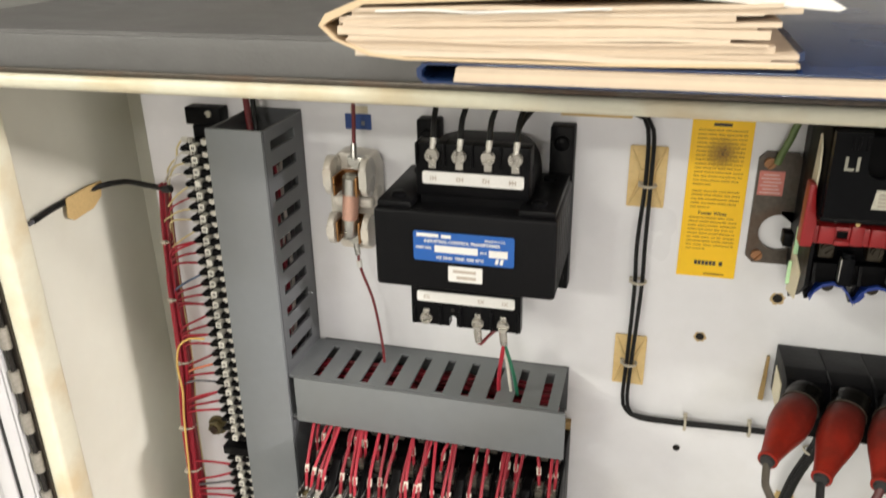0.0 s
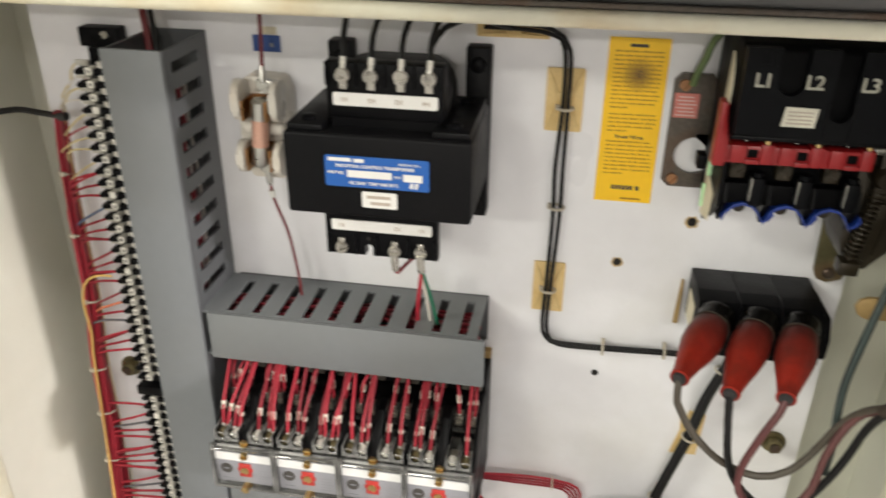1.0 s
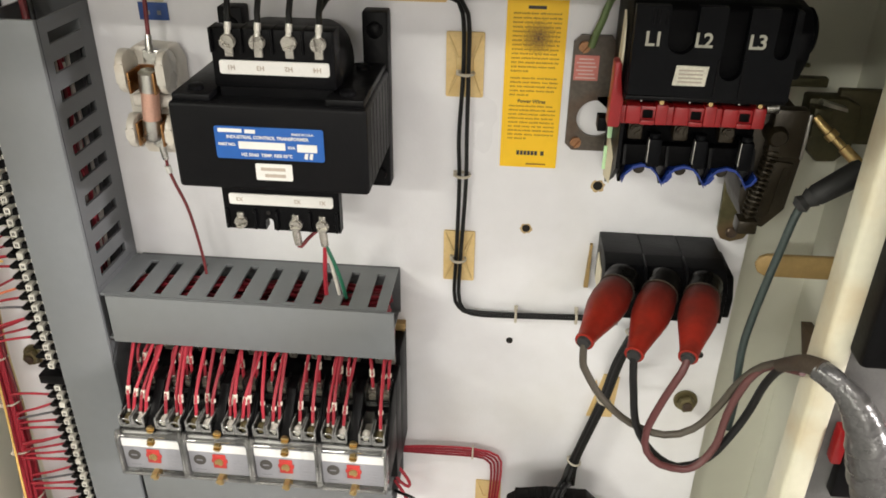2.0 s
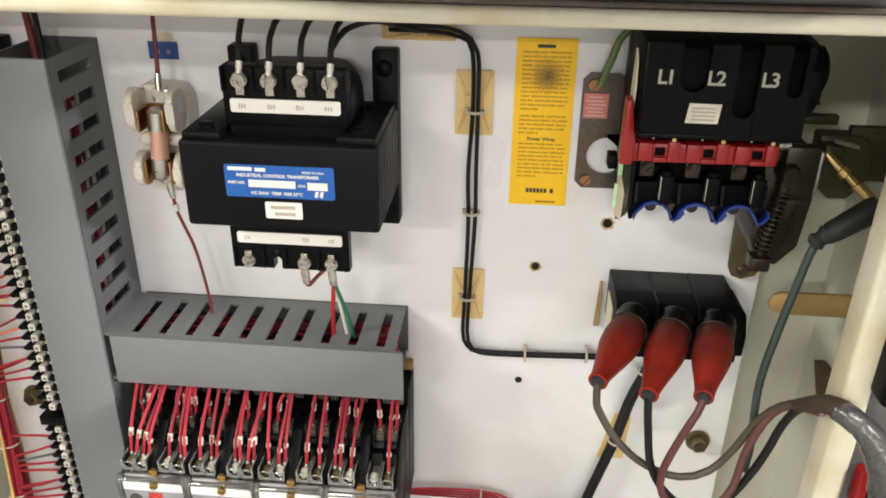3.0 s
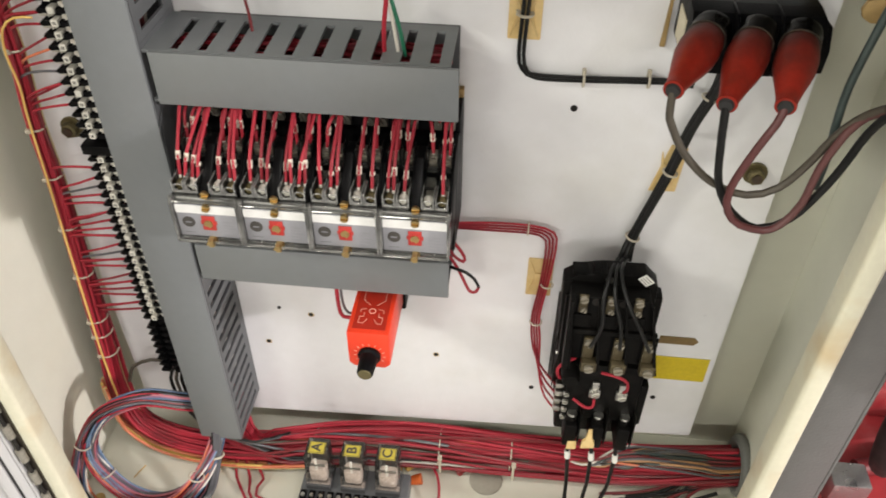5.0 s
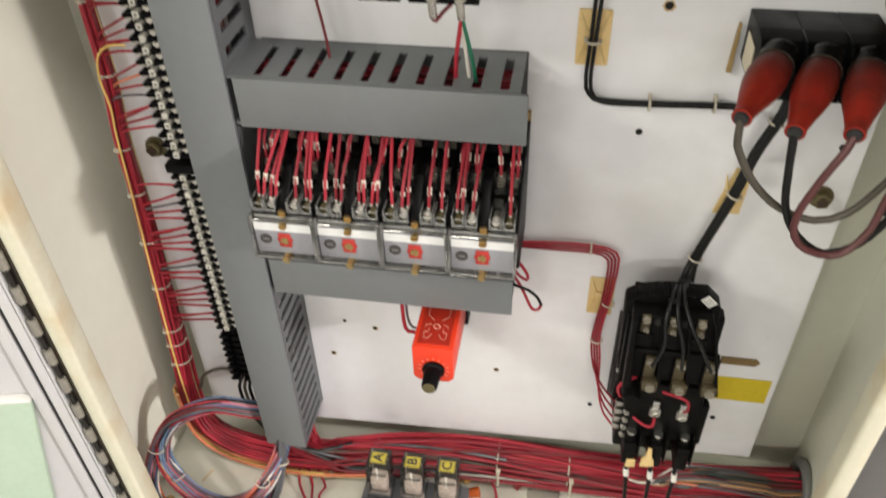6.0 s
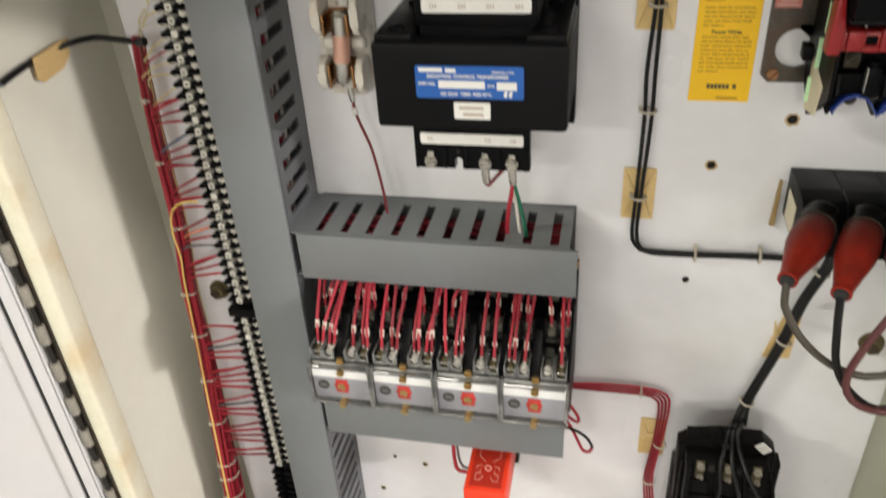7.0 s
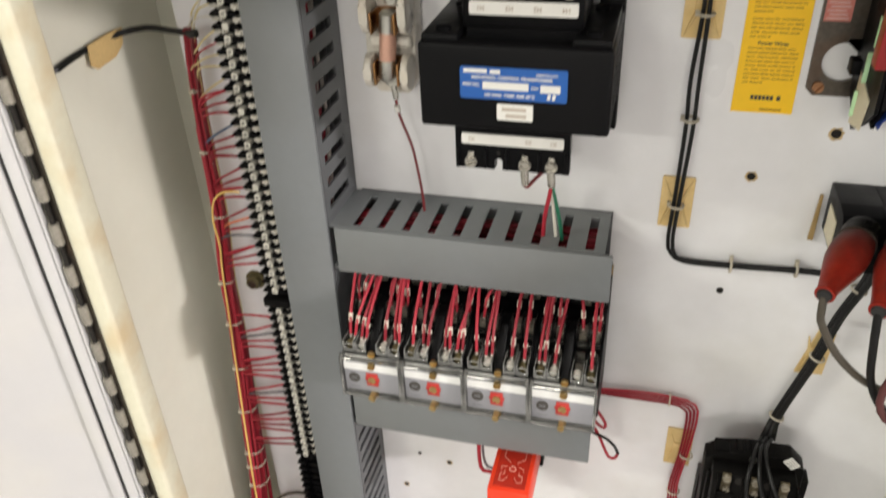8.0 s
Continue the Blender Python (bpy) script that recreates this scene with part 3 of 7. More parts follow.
# ---------------------------------------------------------------- mounting panel
panel = thing("mounting_panel", "white painted steel mounting panel with scattered screw holes", "mounting panel", (0.24, 0.0, 0.65))
part("plate", prism(B(), [(-0.026, 0.640), (0.494, 0.662), (0.494, 1.252), (-0.026, 1.252)], "y", 0.0, 0.003), WHITE_PANEL, panel)
part("edge_fold", prism(B(), [(-0.0255, 0.6412), (0.4935, 0.6632), (0.4935, 0.665), (-0.0255, 0.643)], "y", 0.0032, 0.014), WHITE_PANEL, panel)
HOLES = [(0.398, 1.120, 3.0, 1), (0.356, 1.088, 2.6, 1), (0.350, 1.0, 2.4, 0), (0.2595, 0.7455, 1.9, 1), (0.1100, 0.7445, 1.9, 1), (0.1250, 0.7885, 1.7, 0),
         (0.345, 0.712, 2.2, 0), (0.452, 0.713, 2.4, 0), (0.4795, 0.998, 2.6, 0), (0.152, 0.783, 1.9, 1)]
for hx, hz, hr, rusty in HOLES:
    r = hr * 0.001
    rim = part("screw_hole", lathe(B(), (hx, -0.0002, hz), (hx, -0.0007, hz), [(0, r * 1.0), (1, r * 0.95)], 18), HOLE, panel, "dark screw hole")
    if rusty:
        bm = B()
        k = 18
        prism(bm, [(hx + r * (1.45 + 0.2 * math.sin(3 * i + hx * 90)) * math.cos(2 * math.pi * i / k), hz - 0.0003 + r * (1.35 + 0.2 * math.cos(2 * i)) * math.sin(2 * math.pi * i / k)) for i in range(k)], "y", -0.0001, -0.0003)
        part("rust_ring", bm, RUST, panel, "brown rust ring round a hole")
for bx, bz, big in ((0.476, 0.959, 1.0), (-0.004, 0.960, 1.0)):
    nut = thing("panel_nut", "dull olive hex nut and washer holding the panel", "nut", (bx, -0.0005, bz), "panel nuts")
    part("washer", cyl(B(), (bx, -0.0002, bz), (bx, -0.0022, bz), 0.0082, n=24), NUT, nut)
    part("hex_nut", prism(B(), [(bx + 0.0060 * math.cos(radians(60 * i + 12)), bz + 0.0060 * math.sin(radians(60 * i + 12))) for i in range(6)], "y", -0.0022, -0.008, 0.0006), NUT, nut)
    part("stud", cyl(B(), (bx, -0.008, bz), (bx, -0.0092, bz), 0.0034, n=14), DARK_STEEL, nut)

# ---------------------------------------------------------------- wiring ducts
DF = -0.058                            # the ducts' front face


def slotted(bm, lo, hi, along, across, pitch, start, count, width, ends, thick, plane):
    """A wall with slots, one closed mesh. along: axis 0/1/2 in which slots repeat, across: in which they run; plane: (axis, place)."""
    a_lines, c_lines = [lo[0]], [hi[0]]
    for i in range(count):
        a_lines += [start + i * pitch, start + i * pitch + width]
    for c0, c1 in ends:
        c_lines += [c0, c1]
    a_lines.append(lo[1]), c_lines.append(hi[1])
    na, nc = len(a_lines) - 1, len(c_lines) - 1
    verts = {}

    def vert(i, j, s):
        if (i, j, s) not in verts:
            d = [0.0] * 3
            d[along], d[across], d[plane[0]] = a_lines[i], c_lines[j], plane[1] + s * thick
            verts[i, j, s] = bm.verts.new(d)
        return verts[i, j, s]

    def full(i, j):
        return 0 <= i < na and 0 <= j < nc and not (i % 2 and j % 2)
    for i in range(na):
        for j in range(nc):
            if not full(i, j):
                continue
            for s in (0, 1):
                bm.faces.new([vert(i, j, s), vert(i + 1, j, s), vert(i + 1, j + 1, s), vert(i, j + 1, s)])
            for di, dj, p, q in ((-1, 0, (0, 0), (0, 1)), (1, 0, (1, 0), (1, 1)), (0, -1, (0, 0), (1, 0)), (0, 1, (0, 1), (1, 1))):
                if not full(i + di, j + dj):
                    bm.faces.new([vert(i + p[0], j + p[1], 0), vert(i + q[0], j + q[1], 0), vert(i + q[0], j + q[1], 1), vert(i + p[0], j + p[1], 1)])
    return bm


T = 0.0018
VX0, VX1, VZ0, VZ1 = 0.0538, 0.0910, 0.674, 1.2235
vduct = thing("wiring_duct", "tall grey slotted plastic wiring duct with its cover on", "wiring duct", (VX0, 0, VZ0), "wiring ducts")
vduct.rotation_euler[1] = 0.0035        # it stands a little aslant
part("cover", box(B(), VX0, VX1, DF, DF + 0.003, VZ0, VZ1, 0.0008), DUCT_GREY, vduct, "smooth grey duct cover")
part("base", box(B(), VX0, VX1, -0.0025, -0.0005, VZ0, VZ1), DUCT_DARK, vduct)
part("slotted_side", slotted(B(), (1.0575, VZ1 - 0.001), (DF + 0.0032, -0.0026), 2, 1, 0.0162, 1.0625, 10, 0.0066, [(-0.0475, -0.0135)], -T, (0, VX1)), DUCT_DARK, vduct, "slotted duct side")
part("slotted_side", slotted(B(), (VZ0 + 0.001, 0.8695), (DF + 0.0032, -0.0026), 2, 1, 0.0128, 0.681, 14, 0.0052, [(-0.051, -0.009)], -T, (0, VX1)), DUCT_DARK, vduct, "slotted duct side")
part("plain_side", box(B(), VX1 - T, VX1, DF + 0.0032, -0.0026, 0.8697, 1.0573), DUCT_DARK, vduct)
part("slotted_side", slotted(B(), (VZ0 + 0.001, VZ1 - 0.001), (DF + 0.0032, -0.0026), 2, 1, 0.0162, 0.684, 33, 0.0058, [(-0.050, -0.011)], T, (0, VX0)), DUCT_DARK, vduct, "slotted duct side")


def duct(x0, x1, z0, z1, slots, label, over=0.0):
    d = thing("wiring_duct", label, "wiring duct", (x0, 0, z0), "wiring ducts")
    part("cover", box(B(), x0 - 0.0004, x1 + over, DF + 0.001, DF + 0.004, z0, z1, 0.0008), DUCT_GREY, d, "smooth grey duct cover")
    part("base", box(B(), x0, x1, -0.0025, -0.0005, z0, z1), DUCT_DARK, d)
    for zz, tt in ((z1, -T), (z0, T)):
        part("slotted_side", slotted(B(), (x0 - 0.0065, x1 - 0.001), (DF + 0.0042, -0.0026), 0, 1, 0.0171, x0 + 0.0104, slots, 0.0056, [(-0.0505, -0.0105)], tt, (2, zz)), DUCT_GREY, d, "slotted duct side")
    return d


duct(0.0968, 0.2745, 1.0192, 1.0538, 10, "horizontal grey slotted duct with its cover on, red wires inside", 0.0042)
duct(0.0945, 0.2745, 0.8725, 0.9055, 10, "shorter grey horizontal duct under the relays")


def wire(name, pts, r, material, label, group, n=8, step=0.006):
    at = Vector(pts[0])
    return solid(name, tube(B(), pts, r, n, step), material, at, label, "wire", group)


# wires lying in the ducts, seen through the slots
for i in range(36):
    z, y = 1.026 + math.sqrt(rnd.random()) * 0.022, -0.046 + rnd.random() * 0.038
    pts = [(0.1005, y, z - 0.006)] + [(0.106 + 0.033 * k, y + rnd.uniform(-0.006, 0.006), min(1.0478, z + rnd.uniform(-0.006, 0.006))) for k in range(6)]
    wire("duct_wire", pts, 0.0013, RED_WIRE if i % 5 else RED_DARK, "red wire lying inside the horizontal duct", "wires in the ducts", 6, 0.012)
for i in range(12):
    x, y = 0.057 + rnd.random() * 0.022, -0.047 + rnd.random() * 0.038
    pts = [(x + rnd.uniform(-0.004, 0.004), y + rnd.uniform(-0.005, 0.005), 1.19 - 0.055 * k) for k in range(10)]
    wire("duct_wire", pts, 0.0014, (RED_WIRE, RED_DARK, WHITE_WIRE, RED_WIRE)[i % 4], "wire running down inside the tall duct", "wires in the ducts", 6, 0.014)
for i in range(12):
    x, y = 0.0785 + rnd.random() * 0.0075, -0.047 + 0.0033 * i
    pts = [(x + rnd.uniform(-0.002, 0.002), y + rnd.uniform(-0.004, 0.004), 1.2 - 0.03 * k) for k in range(6)]
    wire("duct_wire", pts, 0.0013, (RED_WIRE, RED_DARK, WHITE_WIRE, RED_WIRE, WHITE_WIRE, GREY_WIRE)[i % 6], "wire running down inside the tall duct", "wires in the ducts", 6, 0.012)
wire("lead_wire", [(0.071, -0.03, 1.16), (0.068, -0.024, 1.20), (0.060, -0.012, 1.235), (0.055, -0.008, 1.252)], 0.0022, RED_DARK, "dark red wire leaving the top of the tall duct", "loose wires")
wire("lead_wire", [(0.073, -0.03, 1.16), (0.073, -0.026, 1.20), (0.066, -0.014, 1.238), (0.062, -0.01, 1.252)], 0.0018, BLACK_WIRE, "black wire leaving the top of the tall duct", "loose wires")

# ---------------------------------------------------------------- terminal strip
strip = thing("terminal_strip", "long black barrier terminal strip with white number tags", "terminal strip", (0.03, 0.0, 0.72))
part("rail", box(B(), 0.0185, 0.0410, -0.012, -0.0005, 0.722, 1.212, 0.0008), BLACK, strip, "black base rail")
part("end_bracket", box(B(), 0.0140, 0.0400, -0.012, -0.0005, 1.2122, 1.2240, 0.001), BLACK, strip)
bm = B()
screw(bm, 0.0320, -0.012, 1.2200, 0.0022, 0.0015)
part("end_screw", bm, STEEL, strip)
PITCH = 0.00812
bm = box(B(), 0.0215, 0.0395, -0.026, -0.0121, -0.0020, 0.0020)
prism(bm, [(0.0192, -0.0016), (0.0214, -0.0030), (0.0245, -0.0024), (0.0272, -0.0026), (0.0274, 0.0004), (0.0246, 0.0004), (0.0224, 0.0014), (0.0206, 0.0004)], "y", -0.0315, -0.012)   # left barrier fin
prism(bm, [(0.0322, -0.0024), (0.0352, -0.0028), (0.0382, -0.0020), (0.0388, -0.0006), (0.0370, 0.0006), (0.0325, 0.0008)], "y", -0.0315, -0.012)   # right fin
TERMINAL = mesh_of("terminal", bm, BLACK, Vector((0, 0, 0)))
TAG = mesh_of("number_tag", prism(B(), rounded(0.0275, 0.0318, -0.0023, 0.0020, 0.0005, 2), "y", -0.0262, -0.0325), TAG_CARD, Vector((0, 0, 0)))
bm = B()
for k in (0, 1):
    box(bm, 0.0287 + 0.0012 * k, 0.0294 + 0.0012 * k, -0.0327, -0.0325, -0.0012, 0.0008)
MARK = mesh_of("number_mark", bm, INK, Vector((0, 0, 0)), 0)
bm = B()
screw(bm, 0.0368, -0.0292, 0.0034, 0.0019, 0.0014, 40)
box(bm, 0.0340, 0.0398, -0.0292, -0.0255, 0.0016, 0.0050)
SCREW_R = mesh_of("terminal_screw", bm, AGED_SCREW, Vector((0, 0, 0)))
bm = B()
screw(bm, 0.0244, -0.0270, 0.0034, 0.0018, 0.0016, 70)
box(bm, 0.0182, 0.0268, -0.0270, -0.0240, 0.0018, 0.0048)
LUG_L = mesh_of("terminal_lug", bm, AGED_SCREW, Vector((0, 0, 0)))
TERM_Z = [1.2025 - PITCH * i for i in range(29)] + [0.9555 - 0.00790 * i for i in range(21)]
for i, z in enumerate(TERM_Z + [0.7855 - 0.0078 * k for k in range(8)]):
    pieces = [(TERMINAL, "terminal")]
    if i < len(TERM_Z):
        pieces += [(TAG, "number_tag"), (SCREW_R, "terminal_screw")]
        if i % 9 != 8:
            pieces.append((LUG_L, "terminal_lug"))
    top = None
    for me, nm in pieces:
        o = new(nm, me)
        o.parent = top or strip
        if top is None:
            o.location, top = (-0.03, 0, z - 0.72), o
    if i < len(TERM_Z) and i % 7 != 3:
        o = new("number_mark", MARK)
        o.parent = top
part("divider", box(B(), 0.0190, 0.0400, -0.034, -0.012, 0.9600, 0.9675, 0.0008), BLACK, strip, "black end barrier between the two blocks")

# ---------------------------------------------------------------- wiring harness
SPINE = [(0.006, -0.020, 1.205), (-0.004, -0.020, 1.171), (-0.009, -0.020, 1.110), (-0.011, -0.020, 1.031), (-0.017, -0.020, 0.979), (-0.019, -0.020, 0.922),
         (-0.023, -0.020, 0.866), (-0.027, -0.021, 0.80), (-0.030, -0.022, 0.740), (-0.032, -0.024, 0.695), (-0.024, -0.029, 0.655), (0.004, -0.034, 0.637),
         (0.05, -0.036, 0.630), (0.11, -0.034, 0.632), (0.17, -0.028, 0.638), (0.25, -0.024, 0.642), (0.34, -0.022, 0.638), (0.43, -0.020, 0.635), (0.50, -0.017, 0.640), (0.546, -0.014, 0.643)]
spine = curve_points(SPINE, 0.008)
harness = thing("wire_harness", "thick tied bundle of mostly red wires along the enclosure's edge", "wire harness", (-0.02, -0.02, 0.70))


def along_spine(z):
    return min(range(len(spine)), key=lambda i: abs(spine[i].z - z) + (10 if spine[i].x > 0.02 else 0))


def strand(start, i0, off, r, material, stop=None, grow=1.0, twist=0.9):
    pts = list(start)
    for j in range(i0, stop or len(spine), 3):
        p = spine[j]
        d = (spine[min(j + 1, len(spine) - 1)] - spine[max(j - 1, 0)]).normalized()
        side = Vector((d.z, 0, -d.x))
        up = Vector((0, -1, 0))
        share = j / len(spine)
        g = 0.24 + 1.15 * share if share < 0.35 else min(1.12, 0.6425 + 1.6 * (share - 0.35))
        turn = twist * math.sin(0.045 * j + 700 * off[0])
        a, b = off[0] * math.cos(turn) - off[1] * math.sin(turn), off[0] * math.sin(turn) + off[1] * math.cos(turn)
        pts.append(p + side * a * g * grow + up * b * g + Vector((0, 0, 0.0006 * math.sin(0.23 * j + 40 * off[1]))))
    part("wire", tube(B(), pts, lambda s: r * (1 + 0.3 * s), 6, 0.012), material, harness)


def disc(radius):
    a, q = rnd.uniform(0, 2 * math.pi), math.sqrt(rnd.random())
    return radius * q * math.cos(a), radius * q * math.sin(a)


BACKSIDE = (PALE_YELLOW, YELLOW_WIRE, WHITE_WIRE, GREY_WIRE, ORANGE_WIRE, BLUE_WIRE)
for i, z in enumerate(TERM_Z):
    if 0.944 < z < 0.984:
        continue
    m = RED_WIRE
    if i < 9:
        m = (PALE_YELLOW, WHITE_WIRE, PALE_YELLOW, WHITE_WIRE, PALE_YELLOW, RED_WIRE, PALE_YELLOW, PALE_YELLOW, PALE_YELLOW)[i]
    elif i == 21:
        m = ORANGE_WIRE
    elif i in (12, 23, 33, 41):
        m = BLUE_WIRE if i == 12 else GREY_WIRE
    off = disc(0.0112)
    if m in BACKSIDE:
        off = (off[0], -0.007)
    zc = sum(TERM_Z[i // 4 * 4:i // 4 * 4 + 4]) / len(TERM_Z[i // 4 * 4:i // 4 * 4 + 4])
    zj = max(0.55 * z + 0.45 * zc - 0.017, 0.70)
    j, j0 = along_spine(zj), along_spine(z)
    edge = spine[j0].x + 0.0035
    start = [(0.0185, -0.0255, z + 0.0036), (0.55 * 0.0185 + 0.45 * edge, -0.0270, z + 0.0006 + 0.25 * (zc - z)), (edge + 0.002, -0.0250, 0.6 * z + 0.4 * zc - 0.0055)]
    strand(start, j, off, 0.00062 if i < 9 else 0.00092, m)
    if i % 3 == 0 and m is RED_WIRE:       # a second wire under the same screw
        strand([(0.0188, -0.0268, z + 0.0042), (0.55 * 0.0185 + 0.45 * edge, -0.0288, z + 0.0026 + 0.2 * (zc - z)), (edge + 0.002, -0.0270, 0.6 * z + 0.4 * zc - 0.0025)], j, disc(0.0095), 0.00092, RED_WIRE)
n_mid = along_spine(0.665) + 1
for k in range(44):
    strand([], along_spine(1.168) if k < 26 else along_spine(1.10 - 0.02 * (k - 26)), disc(0.0118), 0.0012, RED_WIRE if k % 6 else RED_DARK)
# the duct's wires come out at its lower end and join the bundle, keeping their order
mixed = [RED_WIRE] * 68 + [RED_DARK] * 12
rnd.shuffle(mixed)
for k, m in enumerate(mixed):
    u, v = (k % 10) / 9, (k // 10) / 7
    x, y = 0.058 + 0.020 * u, -0.050 + 0.040 * v
    off = ((0.5 - u) * 0.026 + rnd.uniform(-0.002, 0.002), (0.5 - v) * 0.026 + rnd.uniform(-0.002, 0.002))
    start = [(x, y, 0.690), (x + 0.003, 0.75 * y - 0.008, 0.672), (x + 0.010 + 0.004 * u, 0.4 * y - 0.021, 0.644 - 0.005 * u)]
    strand(start, n_mid + 16 + (k % 3), off, 0.00125, m, grow=1.0)
for k in range(6):                     # dark wires along the bundle's upper edge
    strand([(0.060 + 0.002 * k, -0.050, 0.688), (0.066 + 0.002 * k, -0.050, 0.668), (0.088 + 0.002 * k, -0.048, 0.655 + 0.0006 * k)], n_mid + 18, (-0.008 - 0.0008 * k, 0.010 - 0.0005 * k), 0.0011, (GREY_WIRE, BLACK_WIRE, GREY_WIRE, BROWN_WIRE, GREY_WIRE, BLACK_WIRE, GREY_WIRE, BROWN_WIRE, GREY_WIRE)[k], stop=n_mid + 34 + k)
for k, m in enumerate((YELLOW_WIRE, ORANGE_WIRE, YELLOW_WIRE, PALE_YELLOW, ORANGE_WIRE, YELLOW_WIRE, YELLOW_WIRE, ORANGE_WIRE, PALE_YELLOW)):   # bright strands round the lower corner
    strand([], along_spine(0.70), ((0.0120, 0.0140, 0.0045, 0.0150, 0.0090, 0.0065, 0.0105, 0.0025, 0.0080)[k], (0.0125, 0.0070, 0.0180, 0.0030, 0.0160, 0.0175, 0.0140, 0.0190, 0.0170)[k]), 0.0013, m, stop=n_mid + 16 + k, twist=0.10)
for k, m in enumerate((YELLOW_WIRE, YELLOW_WIRE, WHITE_WIRE, BROWN_WIRE, BROWN_WIRE, ORANGE_WIRE)):     # mixed strands at the foot of the bundle
    strand([], n_mid + 15 + 2 * k, ((0.010, 0.0125, 0.013, 0.004, 0.006, 0.0115)[k], (0.009, 0.006, 0.005, 0.0125, 0.012, 0.008)[k]), 0.0012, m, stop=n_mid + 42 + 2 * k)
for k in range(34):                    # mixed strands that join on top and run into the bushing
    u, w = rnd.random(), rnd.random()
    x0 = 0.400 + 0.045 * rnd.random()
    m = (BROWN_WIRE, GREENISH, TAN_WIRE, GREY_WIRE, TAN_WIRE, ORANGE_WIRE, GREY_WIRE, BROWN_WIRE, WHITE_WIRE, GREENISH, RED_DARK)[k % 11]
    part("wire", tube(B(), [(x0 - 0.02, -0.024, 0.642), (x0, -0.030 - 0.006 * w, 0.652 + 0.004 * u), (x0 + 0.028, -0.038 + 0.018 * w, 0.658 + 0.009 * u), (x0 + 0.060, -0.038 + 0.022 * w, 0.656 + 0.009 * u),
                            (0.518, -0.036 + 0.024 * w, 0.648 + 0.011 * u), (0.546, -0.030 + 0.022 * w, 0.645 + 0.013 * u)], 0.00115, 6), m, harness)
for k in range(8):                     # dark wires under the bundle's end
    w = rnd.random()
    part("wire", tube(B(), [(0.405 + 0.012 * k, -0.050 + 0.012 * w, 0.6155), (0.452 + 0.006 * k, -0.044 + 0.010 * w, 0.620), (0.505, -0.034 + 0.012 * w, 0.628 + 0.006 * w), (0.546, -0.028 + 0.016 * w, 0.634 + 0.006 * w)], 0.0014, 8), (BLACK_WIRE, RED_DARK, BROWN_WIRE)[k % 3], harness)
# one yellow wire standing out on top of the bundle
part("wire", tube(B(), [(0.0150, -0.030, 1.058), (0.004, -0.032, 1.058), (-0.006, -0.032, 1.050), (-0.011, -0.031, 1.032), (-0.010, -0.031, 1.010), (-0.013, -0.031, 0.985), (-0.017, -0.031, 0.93),
                         (-0.022, -0.032, 0.86), (-0.0265, -0.033, 0.79), (-0.029, -0.034, 0.74), (-0.029, -0.036, 0.69)], 0.0008, 8), YELLOW_WIRE, harness, "single yellow wire over the bundle")


def tie_round(parent, j, rx, ry, knot=True):
    p = spine[j]
    d = (spine[j + 1] - spine[j - 1]).normalized()
    side, up = Vector((d.z, 0, -d.x)), Vector((0, -1, 0))
    pts = [p + side * rx * 0.8 * math.cos(a) + up * ry * 0.85 * math.sin(a) for a in (2 * math.pi * q / 20 for q in range(21))]
    bm = tube(B(), pts, 0.0008, 6, smooth=False)
    if knot:
        k = p + side * rx * 0.35 + up * (ry * 0.85 + 0.0004)
        box(bm, k.x - 0.0020, k.x + 0.0020, k.y - 0.0012, k.y + 0.0012, k.z - 0.0016, k.z + 0.0016, 0.0004)
    part("cable_tie", bm, TIE, parent, "white nylon cable tie")


for z, rx in ((1.13, 0.0042), (1.085, 0.0050), (1.03, 0.0060), (0.975, 0.0068), (0.93, 0.0074), (0.885, 0.0080), (0.835, 0.0087), (0.782, 0.0095), (0.764, 0.0098), (0.735, 0.0104)):
    tie_round(harness, along_spine(z), rx * 1.04, rx * 1.06)
for x in (0.155, 0.268, 0.335):
    j = min(range(n_mid, len(spine)), key=lambda i: abs(spine[i].x - x))
    p = spine[j]
    bm = box(B(), x - 0.0012, x + 0.0012, p.y - 0.0215, p.y - 0.0195, p.z - 0.010, p.z + 0.014, 0.0006)
    box(bm, x - 0.0020, x + 0.0020, p.y - 0.0235, p.y - 0.0190, p.z + 0.0120, p.z + 0.0160, 0.0008)
    part("cable_tie", bm, TIE, harness, "white nylon cable tie with its head up")
    tie_round(harness, j, 0.0195, 0.0195, False)
gland = thing("cable_gland", "grey plastic bushing where the harness leaves the side wall", "bushing", (WR, -0.014, 0.643))
bm = B()
ring(bm, (WR - 0.0075, -0.014, 0.643), (1, 0, 0), 0.0240, 0.0052, 28, 10)
part("flange_ring", bm, mat("grey_bushing", (0.16, 0.16, 0.15), 0.5, var=0.15, scale=40), gland)
part("throat", cyl(B(), (WR - 0.003, -0.014, 0.643), (WR - 0.0006, -0.014, 0.643), 0.021, n=24), HOLE, gland, "dark throat of the bushing")

